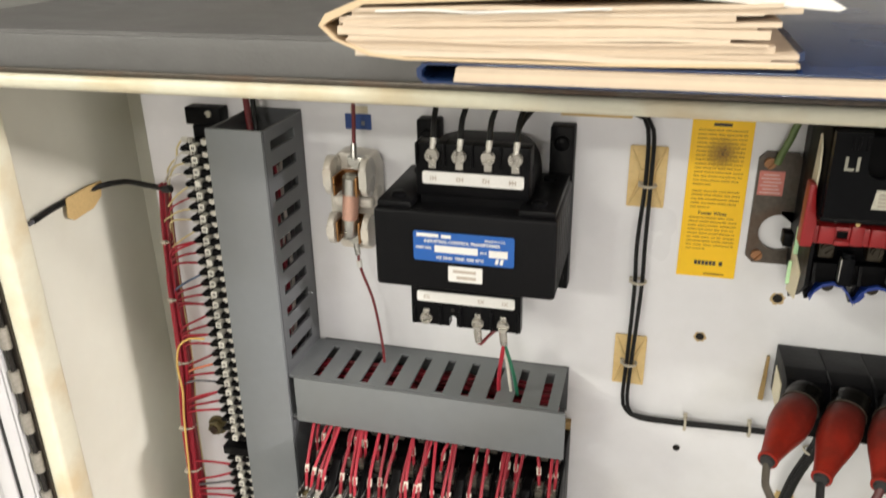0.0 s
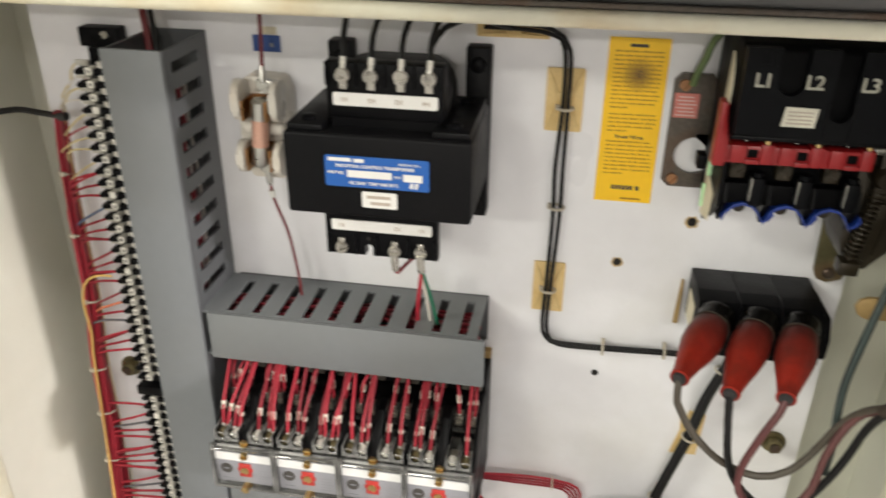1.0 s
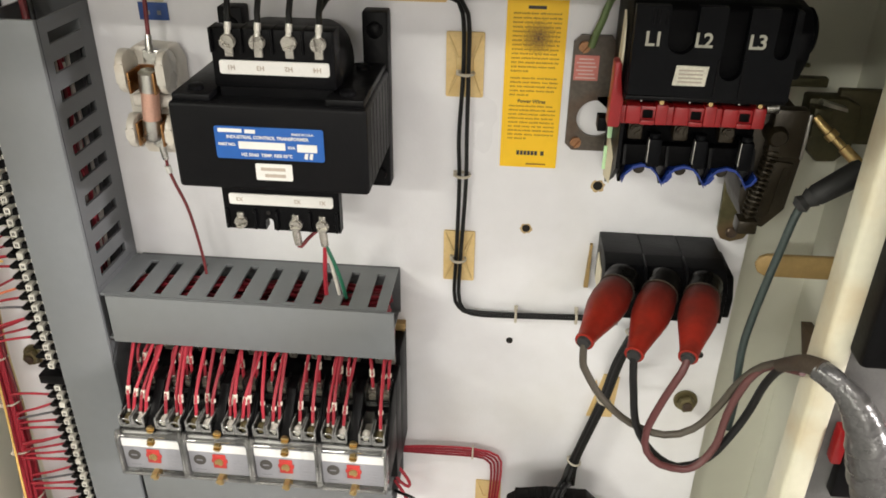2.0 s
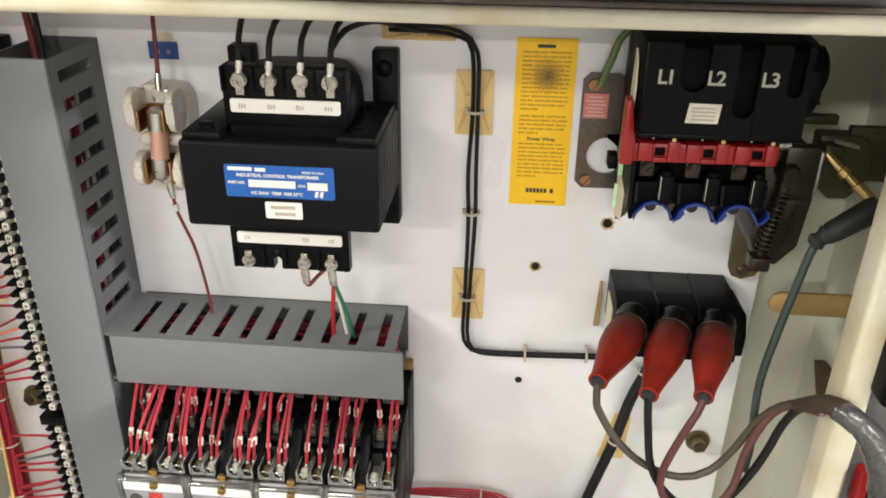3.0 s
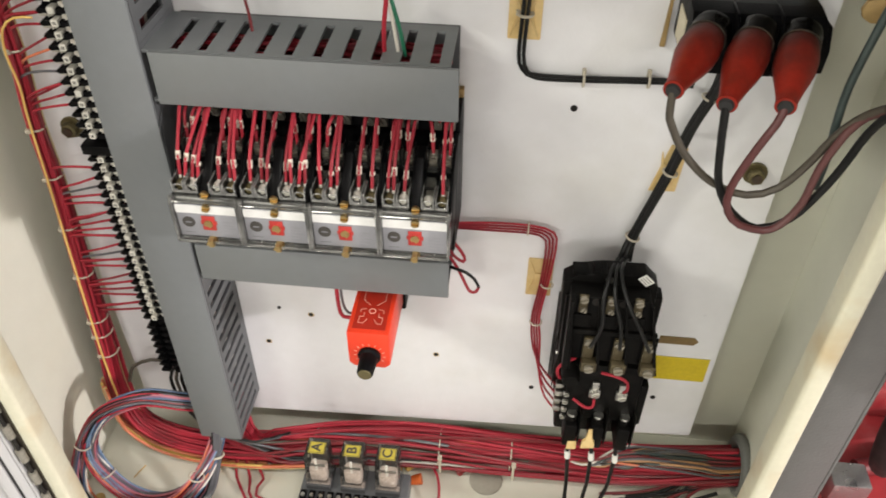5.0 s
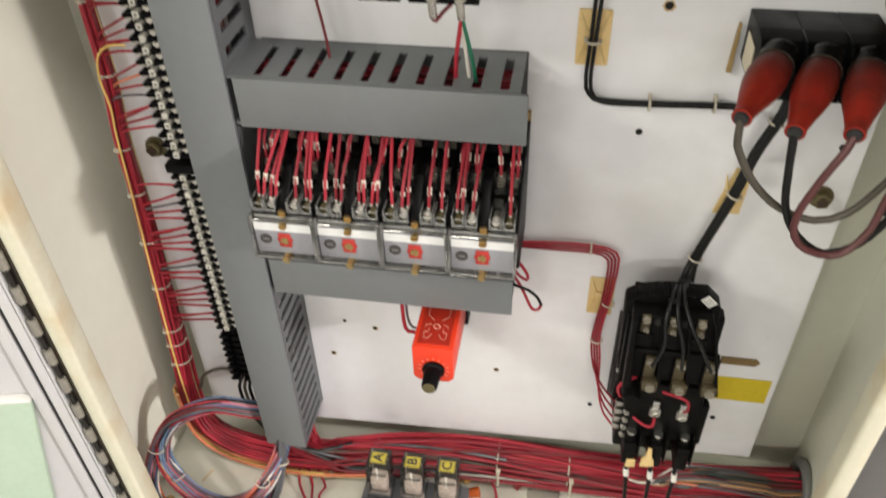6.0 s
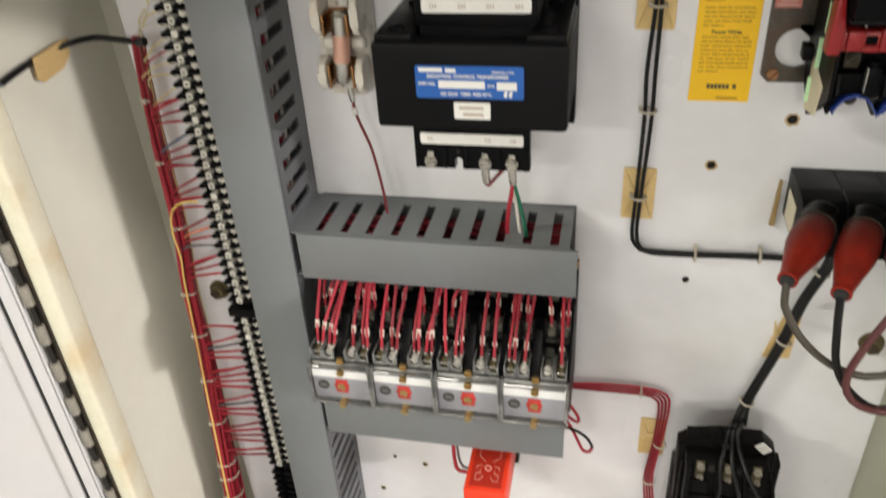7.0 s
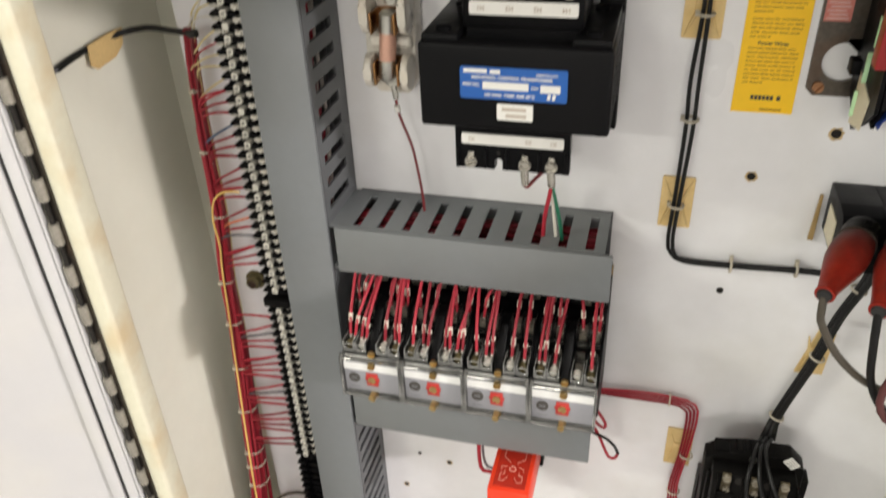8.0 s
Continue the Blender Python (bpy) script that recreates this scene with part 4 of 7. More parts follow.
# coil of spare multicoloured wires
coil = thing("wire_coil", "loose coil of spare multicoloured wires lying at the bottom", "wire coil", (0.0, -0.09, WB))
LOOP = [(0.064, -0.040, 0.702), (0.046, -0.050, 0.714), (0.016, -0.062, 0.729), (-0.020, -0.072, 0.716), (-0.042, -0.083, 0.684), (-0.0515, -0.098, 0.645), (-0.040, -0.108, 0.620), (-0.010, -0.104, 0.618),
        (0.030, -0.098, 0.622), (0.054, -0.090, 0.644), (0.062, -0.070, 0.655), (0.066, -0.052, 0.671), (0.068, -0.044, 0.692)]
LOOP2 = [(0.064, -0.040, 0.698), (0.044, -0.050, 0.709), (0.014, -0.060, 0.724), (-0.024, -0.072, 0.708), (-0.038, -0.084, 0.672), (-0.020, -0.092, 0.638), (0.004, -0.096, 0.622), (0.034, -0.095, 0.630), (0.054, -0.087, 0.648), (0.063, -0.069, 0.657), (0.067, -0.051, 0.671), (0.069, -0.043, 0.692)]
coils = [GREY_WIRE, PALE_BLUE, PINK_WIRE, GREY_WIRE, ORANGE_WIRE, BLUE_WIRE, MAUVE, PINK_WIRE, RED_DARK, RED_WIRE, GREY_WIRE, PALE_BLUE, PINK_WIRE, MAUVE, WHITE_WIRE, BLUE_WIRE] * 2
coils += [GREY_WIRE, BLACK_WIRE, RED_DARK, PINK_WIRE, BLACK_WIRE, BLUE_WIRE, RED_WIRE, GREY_WIRE, RED_DARK, BLACK_WIRE, MAUVE, PINK_WIRE]
rnd.shuffle(coils)
for k, m in enumerate(coils):
    a = 2 * math.pi * rnd.random()
    q = 0.0064 * math.sqrt(rnd.random())
    o = Vector((q * math.cos(a), 0.8 * q * math.sin(a + 1), q * math.sin(a)))
    part("wire", tube(B(), [Vector(p) + o + Vector((rnd.uniform(-1, 1), rnd.uniform(-1, 1), abs(rnd.uniform(-1, 1)))) * 0.0010 for p in (LOOP if k % 2 else LOOP2)], 0.00095, 6), m, coil)
for p, d in (((-0.043, -0.084, 0.682), (0.35, 0.3, 1)), ((-0.026, -0.090, 0.650), (-0.6, 0.3, 1)), ((0.056, -0.088, 0.656), (0.3, 0.3, 1))):
    bm = B()
    ring(bm, p, d, 0.0066, 0.0007, 20, 6)
    part("cable_tie", bm, TIE, coil, "white nylon cable tie")
drop = thing("wire_drop", "grey and coloured wires hanging from the end of the tall duct", "wire bundle", (0.068, -0.06, 0.674))
for k in range(18):
    a, q = 2 * math.pi * rnd.random(), 0.0062 * math.sqrt(rnd.random())
    x, y = 0.066 + q * math.cos(a), -0.053 + 0.7 * q * math.sin(a)
    s = 0.5 + q * math.sin(a) / 0.012
    part("wire", tube(B(), [(x, y + 0.004, 0.70), (x, y - 0.002, 0.676), (x - 0.001, y - 0.014, 0.650), (x - 0.006, y - 0.032, 0.628), (x - 0.022, y - 0.046, 0.6185 + 0.003 * s), (x - 0.050, y - 0.052, 0.6165 + 0.003 * s)], 0.0011, 6),
         (GREY_WIRE, GREY_WIRE, BLUE_WIRE, GREY_WIRE, BLACK_WIRE, GREY_WIRE, PINK_WIRE, GREY_WIRE, ORANGE_WIRE)[k % 9], drop)
bm = B()
ring(bm, (0.0655, -0.0635, 0.655), (0, 0.4, 1), 0.0066, 0.0011, 20, 6)
part("cable_tie", bm, TIE, drop, "white nylon cable tie")

# ---------------------------------------------------------------- transformer
tr = thing("control_transformer", "black enamelled control transformer with a blue label", "transformer", (0.2205, 0.0, 1.118))
TX0, TX1, TZ0, TZ1, TF, TB = 0.1695, 0.2715, 1.1445, 1.1915, -0.083, -0.012
part("core", box(B(), TX0, TX1, TF, TB, TZ0, TZ1, 0.0022, 3), BLACK_TR, tr, "black laminated core")
for k in range(7):                     # lamination edges on both sides
    y = TF + 0.010 + 0.0092 * k
    for x, s in ((TX0, -1), (TX1, 1)):
        part("lamination", box(B(), min(x, x + s * 0.0005), max(x, x + s * 0.0002), y, y + 0.0032, TZ0 + 0.003, TZ1 - 0.003), BLACK_TR, tr)
for x0 in (TX0 + 0.0015, TX1 - 0.0215):   # top straps with bolts
    part("top_strap", box(B(), x0, x0 + 0.020, TF + 0.003, TB - 0.001, TZ1 - 0.0005, TZ1 + 0.0035, 0.001), BLACK_TR, tr)
    for y in (TF + 0.012, TB - 0.014):
        part("bolt", lathe(B(), (x0 + 0.01, y, TZ1 + 0.0035), (x0 + 0.01, y, TZ1 + 0.0062), [(0, 0.0042), (0.7, 0.0042), (1, 0.003)], 12), BLACK, tr)
for x0 in (0.1745, 0.2570):            # mounting feet on the panel
    foot = part("mounting_foot", box(B(), x0, x0 + 0.0145, -0.0125, -0.0006, 1.118, 1.2235, 0.0012), BLACK_TR, tr)
    for z in (1.2135, 1.1265):
        part("foot_screw", lathe(B(), (x0 + 0.0072, -0.0125, z), (x0 + 0.0072, -0.0155, z), [(0, 0.0048), (0.6, 0.0046), (1, 0.003)], 14), BLACK, foot)
for x in (0.1775, 0.2655):             # bolt ends under the core
    part("bolt", lathe(B(), (x, TF + 0.012, TZ0), (x, TF + 0.012, TZ0 - 0.0035), [(0, 0.0032), (1, 0.003)], 12), BLACK, tr)
bm = B()                               # wound coil above the core, round at its ends
prism(bm, [(0.189, 1.190), (0.2525, 1.190), (0.2545, 1.198), (0.2540, 1.206), (0.2520, 1.213), (0.2480, 1.2185), (0.2420, 1.2215), (0.206, 1.2215), (0.195, 1.2185), (0.190, 1.212), (0.188, 1.202)], "y", -0.060, -0.022, 0.002)
part("coil", bm, BLACK_TR, tr, "black taped coil")
prism_bm = box(B(), 0.1915, 0.2545, -0.0715, -0.0605, 1.1965, 1.2265, 0.0012)
box(prism_bm, 0.1935, 0.2525, -0.0700, -0.0600, 1.1915, 1.1970)
part("terminal_block", prism_bm, BLACK, tr, "black upper terminal block")
for k in range(5):                     # barriers between the terminals
    part("barrier", box(B(), 0.1918 + 0.01545 * k, 0.1932 + 0.01545 * k, -0.0735, -0.0610, 1.2145, 1.2268, 0.0004), BLACK, tr)
up_strip = part("marker_strip", prism(B(), rounded(0.1955, 0.2515, 1.2038, 1.2108, 0.0012), "y", -0.0716, -0.0726), PAPER_WHITE, tr, "white marker strip")
for x, w in zip((0.2015, 0.2165, 0.2310, 0.2455), ("H1", "H3", "H2", "H4")):
    text_mesh("marking", w, 0.0034, facing(x, -0.0727, 1.2073, 180), INK_FAINT, up_strip)
for k, x in enumerate((0.2015, 0.2165, 0.2322, 0.2470)):
    bm = B()
    screw(bm, x, -0.0735, 1.2205, 0.0036, 0.0024, (-40, 80, 15, 100)[k])
    lathe(bm, (x, -0.0737, 1.2205), (x, -0.0722, 1.2205), [(0, 0.0039), (1, 0.0039)], 16)
    box(bm, x - 0.0020, x + 0.0020, -0.0736, -0.0722, 1.2130, 1.2180)
    sc = part("terminal_screw", bm, LUG_NICKEL, tr)
    part("ring_lug", lathe(B(), (x, -0.0728, 1.2232), (x + 0.0005, -0.0715, 1.2296), [(0, 0.0017), (0.35, 0.0014), (0.5, 0.0018), (1, 0.0017)], 10), AGED_SCREW, sc, "crimped ring lug")
low = prism(B(), [(0.1825, 1.1085), (0.2060, 1.1085), (0.2060, 1.1140), (0.2068, 1.1152), (0.2083, 1.1158), (0.2098, 1.1152), (0.2106, 1.1140), (0.2106, 1.1085), (0.2495, 1.1085), (0.2495, 1.1450), (0.1825, 1.1450)], "y", -0.0520, -0.0590)
box(low, 0.1860, 0.2460, -0.0520, -0.020, 1.1300, 1.1446)
part("terminal_block", low, BLACK, tr, "black lower terminal board with an open notch")
for x in (0.1835, 0.2000, 0.2125, 0.2315, 0.2470):   # ridges between the lower terminals
    part("barrier", box(B(), x, x + 0.0014, -0.0612, -0.0590, 1.1092, 1.1215, 0.0003), BLACK, tr)
part("rivet", cyl(B(), (0.2083, -0.0590, 1.1195), (0.2083, -0.0596, 1.1195), 0.0012, n=12), HOLE, tr)
lo_strip = part("marker_strip", prism(B(), rounded(0.1865, 0.2460, 1.1245, 1.1312, 0.0012), "y", -0.0592, -0.0602), PAPER_WHITE, tr, "white marker strip")
for x, w in ((0.1925, "X3"), (0.2258, "X2"), (0.2400, "X1")):
    text_mesh("marking", w, 0.0032, facing(x, -0.0603, 1.1279, 180), INK_FAINT, lo_strip)
for k, x in enumerate((0.1920, 0.2240, 0.2395)):
    bm = B()
    screw(bm, x, -0.0610, 1.1135, 0.0031, 0.0024, (20, 0, 10)[k])
    box(bm, x - 0.0019, x + 0.0019, -0.0611, -0.0592, 1.1110, 1.1195, 0.0004)
    lathe(bm, (x, -0.0613, 1.1135), (x, -0.0594, 1.1135), [(0, 0.0037), (1, 0.0037)], 16)
    sc = part("terminal_screw", bm, LUG_NICKEL, tr)
    if k:
        part("ring_lug", lathe(B(), (x, -0.0615, 1.1105), (x + 0.0006, -0.0605, 1.1010), [(0, 0.0021), (0.3, 0.0025), (1, 0.0022)], 10), LUG_NICKEL, sc, "crimped ring lug")
# blue nameplate
plate = part("nameplate", prism(B(), rounded(0.1925, 0.2490, 1.1625, 1.1800, 0.0012), "y", TF + 0.0002, TF - 0.0005), BLUE_LABEL, tr, "blue nameplate with white print")
NP = TF - 0.0006
for x0, x1, z in ((0.1945, 0.2070, 1.1779), (0.2085, 0.2140, 1.1777)):   # maker's name as plain bars
    part("print_bar", box(B(), x0, x1, NP, NP - 0.0002, z - 0.0010, z + 0.0010), PAPER_WHITE, plate)
text_mesh("print", "INDUSTRIAL CONTROL TRANSFORMER", 0.00245, facing(0.2200, NP, 1.1744), PAPER_WHITE, plate, 0.97)
text_mesh("print", "MADE IN U.S.A.", 0.0017, facing(0.2385, NP, 1.1770), PAPER_WHITE, plate)
text_mesh("print", "PART NO.", 0.0022, facing(0.1985, NP, 1.1703), PAPER_WHITE, plate, 0.9)
text_mesh("print", "KVA", 0.0020, facing(0.2322, NP, 1.1697), PAPER_WHITE, plate, 0.95)
text_mesh("print", "HZ 50/60  TEMP. RISE 55\u00b0C", 0.0024, facing(0.2190, NP, 1.1649), PAPER_WHITE, plate, 0.97)
part("print_field", box(B(), 0.2047, 0.2290, NP, NP - 0.0003, 1.1682, 1.1722), PAPER_WHITE, plate, "white number field")
part("print_field", box(B(), 0.2352, 0.2455, NP, NP - 0.0003, 1.1677, 1.1718), PAPER_WHITE, plate, "white number field")
bm = B()
for k in (0, 1):
    prism(bm, [(0.2385 + 0.0026 * k, 1.1642), (0.2392 + 0.0026 * k, 1.1670), (0.2408 + 0.0026 * k, 1.1670), (0.2401 + 0.0026 * k, 1.1636)], "y", NP, NP - 0.0002)
part("approval_mark", bm, PAPER_WHITE, plate)
sub = part("sticker", prism(B(), rounded(0.2122, 0.2315, 1.1510, 1.1602, 0.0008), "y", TF + 0.0002, TF - 0.0005), PAPER_WHITE, tr, "small white sticker with faint print")
for k in range(2):
    part("print_bar", box(B(), 0.2150 + 0.002 * k, 0.2280, NP, NP - 0.0001, 1.1528 + 0.0036 * (1 - k), 1.1546 + 0.0036 * (1 - k)), INK_FAINT, sub)
# leads over the transformer
for k, (x, dx) in enumerate(((0.2015, -0.001), (0.2165, 0.007), (0.2322, 0.009), (0.2470, 0.010))):
    wire("transformer_lead", [(x + 0.0005, -0.0716, 1.2290), (x + 0.0006 + 0.05 * dx, -0.069, 1.2400), (x + dx * 0.5, -0.055, 1.2500), (x + dx * 1.5, -0.036, 1.2505), (x + dx * 2.6, -0.015, 1.2450)], 0.0016, BLACK_WIRE, "black lead bent over the transformer's top", "transformer leads")
wire("transformer_lead", [(0.2475, -0.068, 1.236), (0.252, -0.055, 1.2425), (0.262, -0.03, 1.2425), (0.272, -0.010, 1.2370), (0.282, -0.006, 1.2335)], 0.0016, BLACK_WIRE, "black lead bent towards the cable run", "transformer leads")
for pts, r, m, lb in (([(0.2240, -0.0605, 1.1010), (0.2255, -0.059, 1.0985), (0.2295, -0.057, 1.1030), (0.2345, -0.050, 1.1060)], 0.0011, RED_DARK, "short dark red jumper under the transformer"),
                      ([(0.2400, -0.060, 1.1005), (0.2375, -0.053, 1.087), (0.2345, -0.044, 1.070), (0.2330, -0.038, 1.050)], 0.0013, RED_WIRE, "red wire from the transformer into the duct"),
                      ([(0.2405, -0.060, 1.1005), (0.2420, -0.050, 1.084), (0.2440, -0.042, 1.066), (0.2450, -0.036, 1.050)], 0.0012, GREEN_WIRE, "green wire from the transformer into the duct"),
                      ([(0.2400, -0.060, 1.1005), (0.2400, -0.050, 1.084), (0.2405, -0.043, 1.068), (0.2415, -0.037, 1.050)], 0.0011, WHITE_WIRE, "white wire from the transformer into the duct")):
    wire("secondary_lead", pts, r, m, lb, "transformer leads")

# ---------------------------------------------------------------- porcelain fuse holder
fh = thing("fuse_holder", "white porcelain fuse holder with a copper cartridge fuse", "fuse holder", (0.134, 0.0, 1.14))
part("base", prism(B(), [(0.1150, 1.1450), (0.1215, 1.1345), (0.1425, 1.1345), (0.1478, 1.1440), (0.1488, 1.1915), (0.1450, 1.2000), (0.1235, 1.2010), (0.1155, 1.1930)], "y", -0.0006, -0.0160, 0.0022), PORCELAIN, fh, "eight-sided grey-white porcelain base")
part("saddle", box(B(), 0.1195, 0.1472, -0.0230, -0.0161, 1.1655, 1.1735, 0.0030, 3), PORCELAIN, fh, "low porcelain bridge between the clips")
for x0, x1, z0, z1 in ((0.1195, 0.1248, 1.1765, 1.2010), (0.1432, 0.1482, 1.1765, 1.2015), (0.1190, 0.1243, 1.1430, 1.1630), (0.1424, 0.1474, 1.1420, 1.1630)):
    part("porcelain_ear", prism(B(), rounded(-0.0345, -0.0161, z0, z1, 0.0075, 5), "x", x0, x1, 0.0016), PORCELAIN, fh, "rounded porcelain ear")
for z0, z1 in ((1.1775, 1.1900), (1.1460, 1.1600)):
    bm = box(B(), 0.1255, 0.1268, -0.034, -0.016, z0, z1, 0.0004)
    box(bm, 0.1402, 0.1415, -0.034, -0.016, z0, z1, 0.0004)
    box(bm, 0.1255, 0.1415, -0.018, -0.0162, z0, z1)
    part("fuse_clip", bm, COPPER, fh, "copper spring clip")
fuse = part("fuse", cyl(B(), (0.1335, -0.028, 1.1610), (0.1350, -0.028, 1.1780), 0.0052, n=20), COPPER_TUBE, fh, "pale copper fuse tube")
part("ferrule", lathe(B(), (0.1350, -0.028, 1.1780), (0.1360, -0.028, 1.1905), [(0, 0.0056), (0.85, 0.0056), (1, 0.0040)], 20), STEEL, fuse, "tarnished silver end cap")
part("ferrule", lathe(B(), (0.1335, -0.028, 1.1610), (0.1325, -0.028, 1.1480), [(0, 0.0056), (0.85, 0.0056), (1, 0.0040)], 20), STEEL, fuse, "tarnished silver end cap")
for x, z in ((0.1365, 1.1965), (0.1340, 1.1455)):
    bm = B()
    screw(bm, x, -0.0225, z, 0.0036, 0.0025, 25)
    box(bm, x - 0.005, x + 0.005, -0.0225, -0.0165, z - 0.0035, z + 0.0035, 0.0006)
    part("terminal_screw", bm, STEEL, fh)
part("lug", lathe(B(), (0.1365, -0.0235, 1.1985), (0.1362, -0.021, 1.2085), [(0, 0.0018), (0.4, 0.0022), (1, 0.0018)], 10), STEEL, fh)
part("lug", lathe(B(), (0.1345, -0.0235, 1.1435), (0.1352, -0.0225, 1.1335), [(0, 0.0018), (0.4, 0.0022), (1, 0.0018)], 10), STEEL, fh)
wire("fuse_lead", [(0.1362, -0.021, 1.2075), (0.1362, -0.019, 1.222), (0.1358, -0.016, 1.240), (0.1350, -0.012, 1.252)], 0.0013, RED_DARK, "dark red lead entering the fuse holder from above", "fuse leads")
wire("fuse_lead", [(0.1352, -0.0225, 1.1345), (0.1352, -0.0215, 1.126), (0.1380, -0.0205, 1.1150), (0.1425, -0.0205, 1.1020), (0.1455, -0.0205, 1.0860), (0.1490, -0.022, 1.0620), (0.1500, -0.024, 1.046)], 0.0010, RED_DARK, "red lead from the fuse into the duct", "fuse leads")
part("wire_marker", cyl(B(), (0.1352, -0.0222, 1.1290), (0.1356, -0.0215, 1.1245), 0.0019, n=10), PAPER_WHITE, fh, "white wire marker")
tag = solid("blue_tag", box(B(), 0.1235, 0.1410, -0.0012, -0.0004, 1.2120, 1.2220), BLUE_TAG, (0.132, 0, 1.217), "small blue square sticker on the panel", "sticker")
for x in (0.128, 0.1345):
    part("print_bar", box(B(), x, x + 0.0022, -0.0014, -0.0012, 1.2150, 1.2175), FAINT_PRINT, tag)
solid("paper_tag", box(B(), 0.1275, 0.1390, -0.0009, -0.0003, 1.2225, 1.2270), CARD, (0.132, 0, 1.224), "small cream paper scrap on the panel", "sticker")

# ---------------------------------------------------------------- yellow warning sticker
ys = thing("warning_sticker", "tall yellow warning sticker with a scorched spot", "sticker", (0.354, 0, 1.13))
part("sheet", box(B(), 0.3372, 0.3712, -0.0010, -0.0003, 1.1305, 1.2305), YELLOW_LABEL, ys)
YP = -0.0010
z, bar = 1.2262, 0
rows = [("t", 0.011)] + [("b", 0.0)] * 14 + [("s", 0)] + [("b", 0.0)] * 5 + [("h", 0)] + [("b", 0.0)] * 9
for n_row, (kind, w) in enumerate(rows):
    if kind == "s":
        z -= 0.0016
        continue
    if kind == "h":
        z -= 0.0012
        text_mesh("print", "Power Wires", 0.0030, facing(0.3540, YP - 0.0001, z), INK, ys)
        z -= 0.0030
        continue
    if kind == "t":
        part("print_bar", box(B(), 0.3490, 0.3590, YP, YP - 0.0002, z - 0.0009, z + 0.0009), INK, ys)
        z -= 0.0034
        continue
    x = 0.3410
    end = 0.3678 if n_row not in (14, 20, 30) else 0.3520
    bm = B()
    while x < end - 0.0008:            # words as bars, each of short letter strokes
        ln = min(rnd.uniform(0.0022, 0.0062), end - x)
        a = x
        while a < x + ln:
            h = rnd.choice((0.00042, 0.00042, 0.00062))
            box(bm, a, a + 0.00052, YP, YP - 0.00012, z - 0.00045, z + h)
            a += 0.00082
        x += ln + 0.0010
    part("print_line", bm, INK_YELLOW, ys, smooth=0)
    z -= 0.00252
bm = B()
for k in range(7):                     # maker's mark as plain blocks
    box(bm, 0.3470 + 0.00215 * k + (0.0015 if k == 6 else 0), 0.3487 + 0.00215 * k + (0.0018 if k == 6 else 0), YP, YP - 0.0002, 1.1385, 1.1412)
part("print_bar", bm, INK, ys)
part("print_bar", box(B(), 0.3530, 0.3650, YP, YP - 0.0002, 1.1322, 1.1332), INK_YELLOW, ys)
# ---------------------------------------------------------------- cable run with tie pads
PADS = [(0.3035, 0.3255, 1.1735, 1.2115, 0), (0.3035, 0.3238, 1.0475, 1.0840, 0), (0.331, 0.3505, 0.829, 0.867, 0), (0.2615, 0.3035, 1.2275, 1.2405, 0)]


def mount_holder(pad, x, z, w, h):
    """Raised cradle in the pad's middle, with folds running out to its corners."""
    bm = box(B(), x - 0.0050, x + 0.0050, -0.0036, -0.0018, z - 0.0050, z + 0.0050, 0.0008)
    for sx in (-1, 1):
        for sz in (-1, 1):
            a, b = Vector((x + sx * 0.004, -0.0026, z + sz * 0.004)), Vector((x + sx * (w / 2 - 0.0014), -0.0019, z + sz * (h / 2 - 0.0014)))
            cyl(bm, a, b, 0.0012, 0.0004, n=6)
    part("cradle", bm, TAN_PAD, pad)


for x0, x1, z0, z1, tilt in PADS:
    pad = thing("tie_mount", "tan adhesive tie mount pad on the panel", "tie mount", ((x0 + x1) / 2, 0, (z0 + z1) / 2), "tie mounts")
    bm = B()
    prism(bm, rounded(x0, x1, z0, z1, 0.001, 2), "y", -0.0004, -0.0018)
    part("pad", bm, TAN_PAD, pad)
    mount_holder(pad, (x0 + x1) / 2, (z0 + z1) / 2, x1 - x0, z1 - z0)
pad = thing("tie_mount", "tan adhesive tie mount pad turned aslant on the panel", "tie mount", (0.4185, 0, 0.957), "tie mounts")
part("pad", prism(B(), [(0.4085, 0.939), (0.4265, 0.9395), (0.4285, 0.975), (0.4175, 0.977)], "y", -0.0004, -0.0018), TAN_PAD, pad)
mount_holder(pad, 0.4180, 0.9580, 0.014, 0.030)
run = thing("cable_run", "pair of black cables tied down along the panel", "cable", (0.3145, -0.005, 1.03))
for dx, dy in ((-0.0018, 0.0), (0.0012, -0.0012)):
    part("cable", tube(B(), [(0.266, -0.0055 + dy, 1.2355 + dx), (0.290, -0.0055 + dy, 1.2350 + dx), (0.306, -0.0055 + dy, 1.2325 + dx), (0.3145 + dx, -0.0055 + dy, 1.2230), (0.3157 + dx, -0.0058 + dy, 1.191),
                             (0.3150 + dx * 1.6, -0.0052 + dy, 1.150), (0.3155 + dx * 1.4, -0.0052 + dy, 1.120), (0.3140 + dx, -0.0058 + dy, 1.071), (0.3132 + dx, -0.0055 + dy, 1.040), (0.3160 + dx, -0.0055 + dy, 1.0290),
                             (0.3240, -0.0055 + dy, 1.0250 + dx), (0.353, -0.0055 + dy, 1.0250 + dx), (0.402, -0.0060 + dy, 1.0270 + dx), (0.420, -0.010 + dy, 1.028 + dx)], 0.00125, 8), BLACK_WIRE, run)
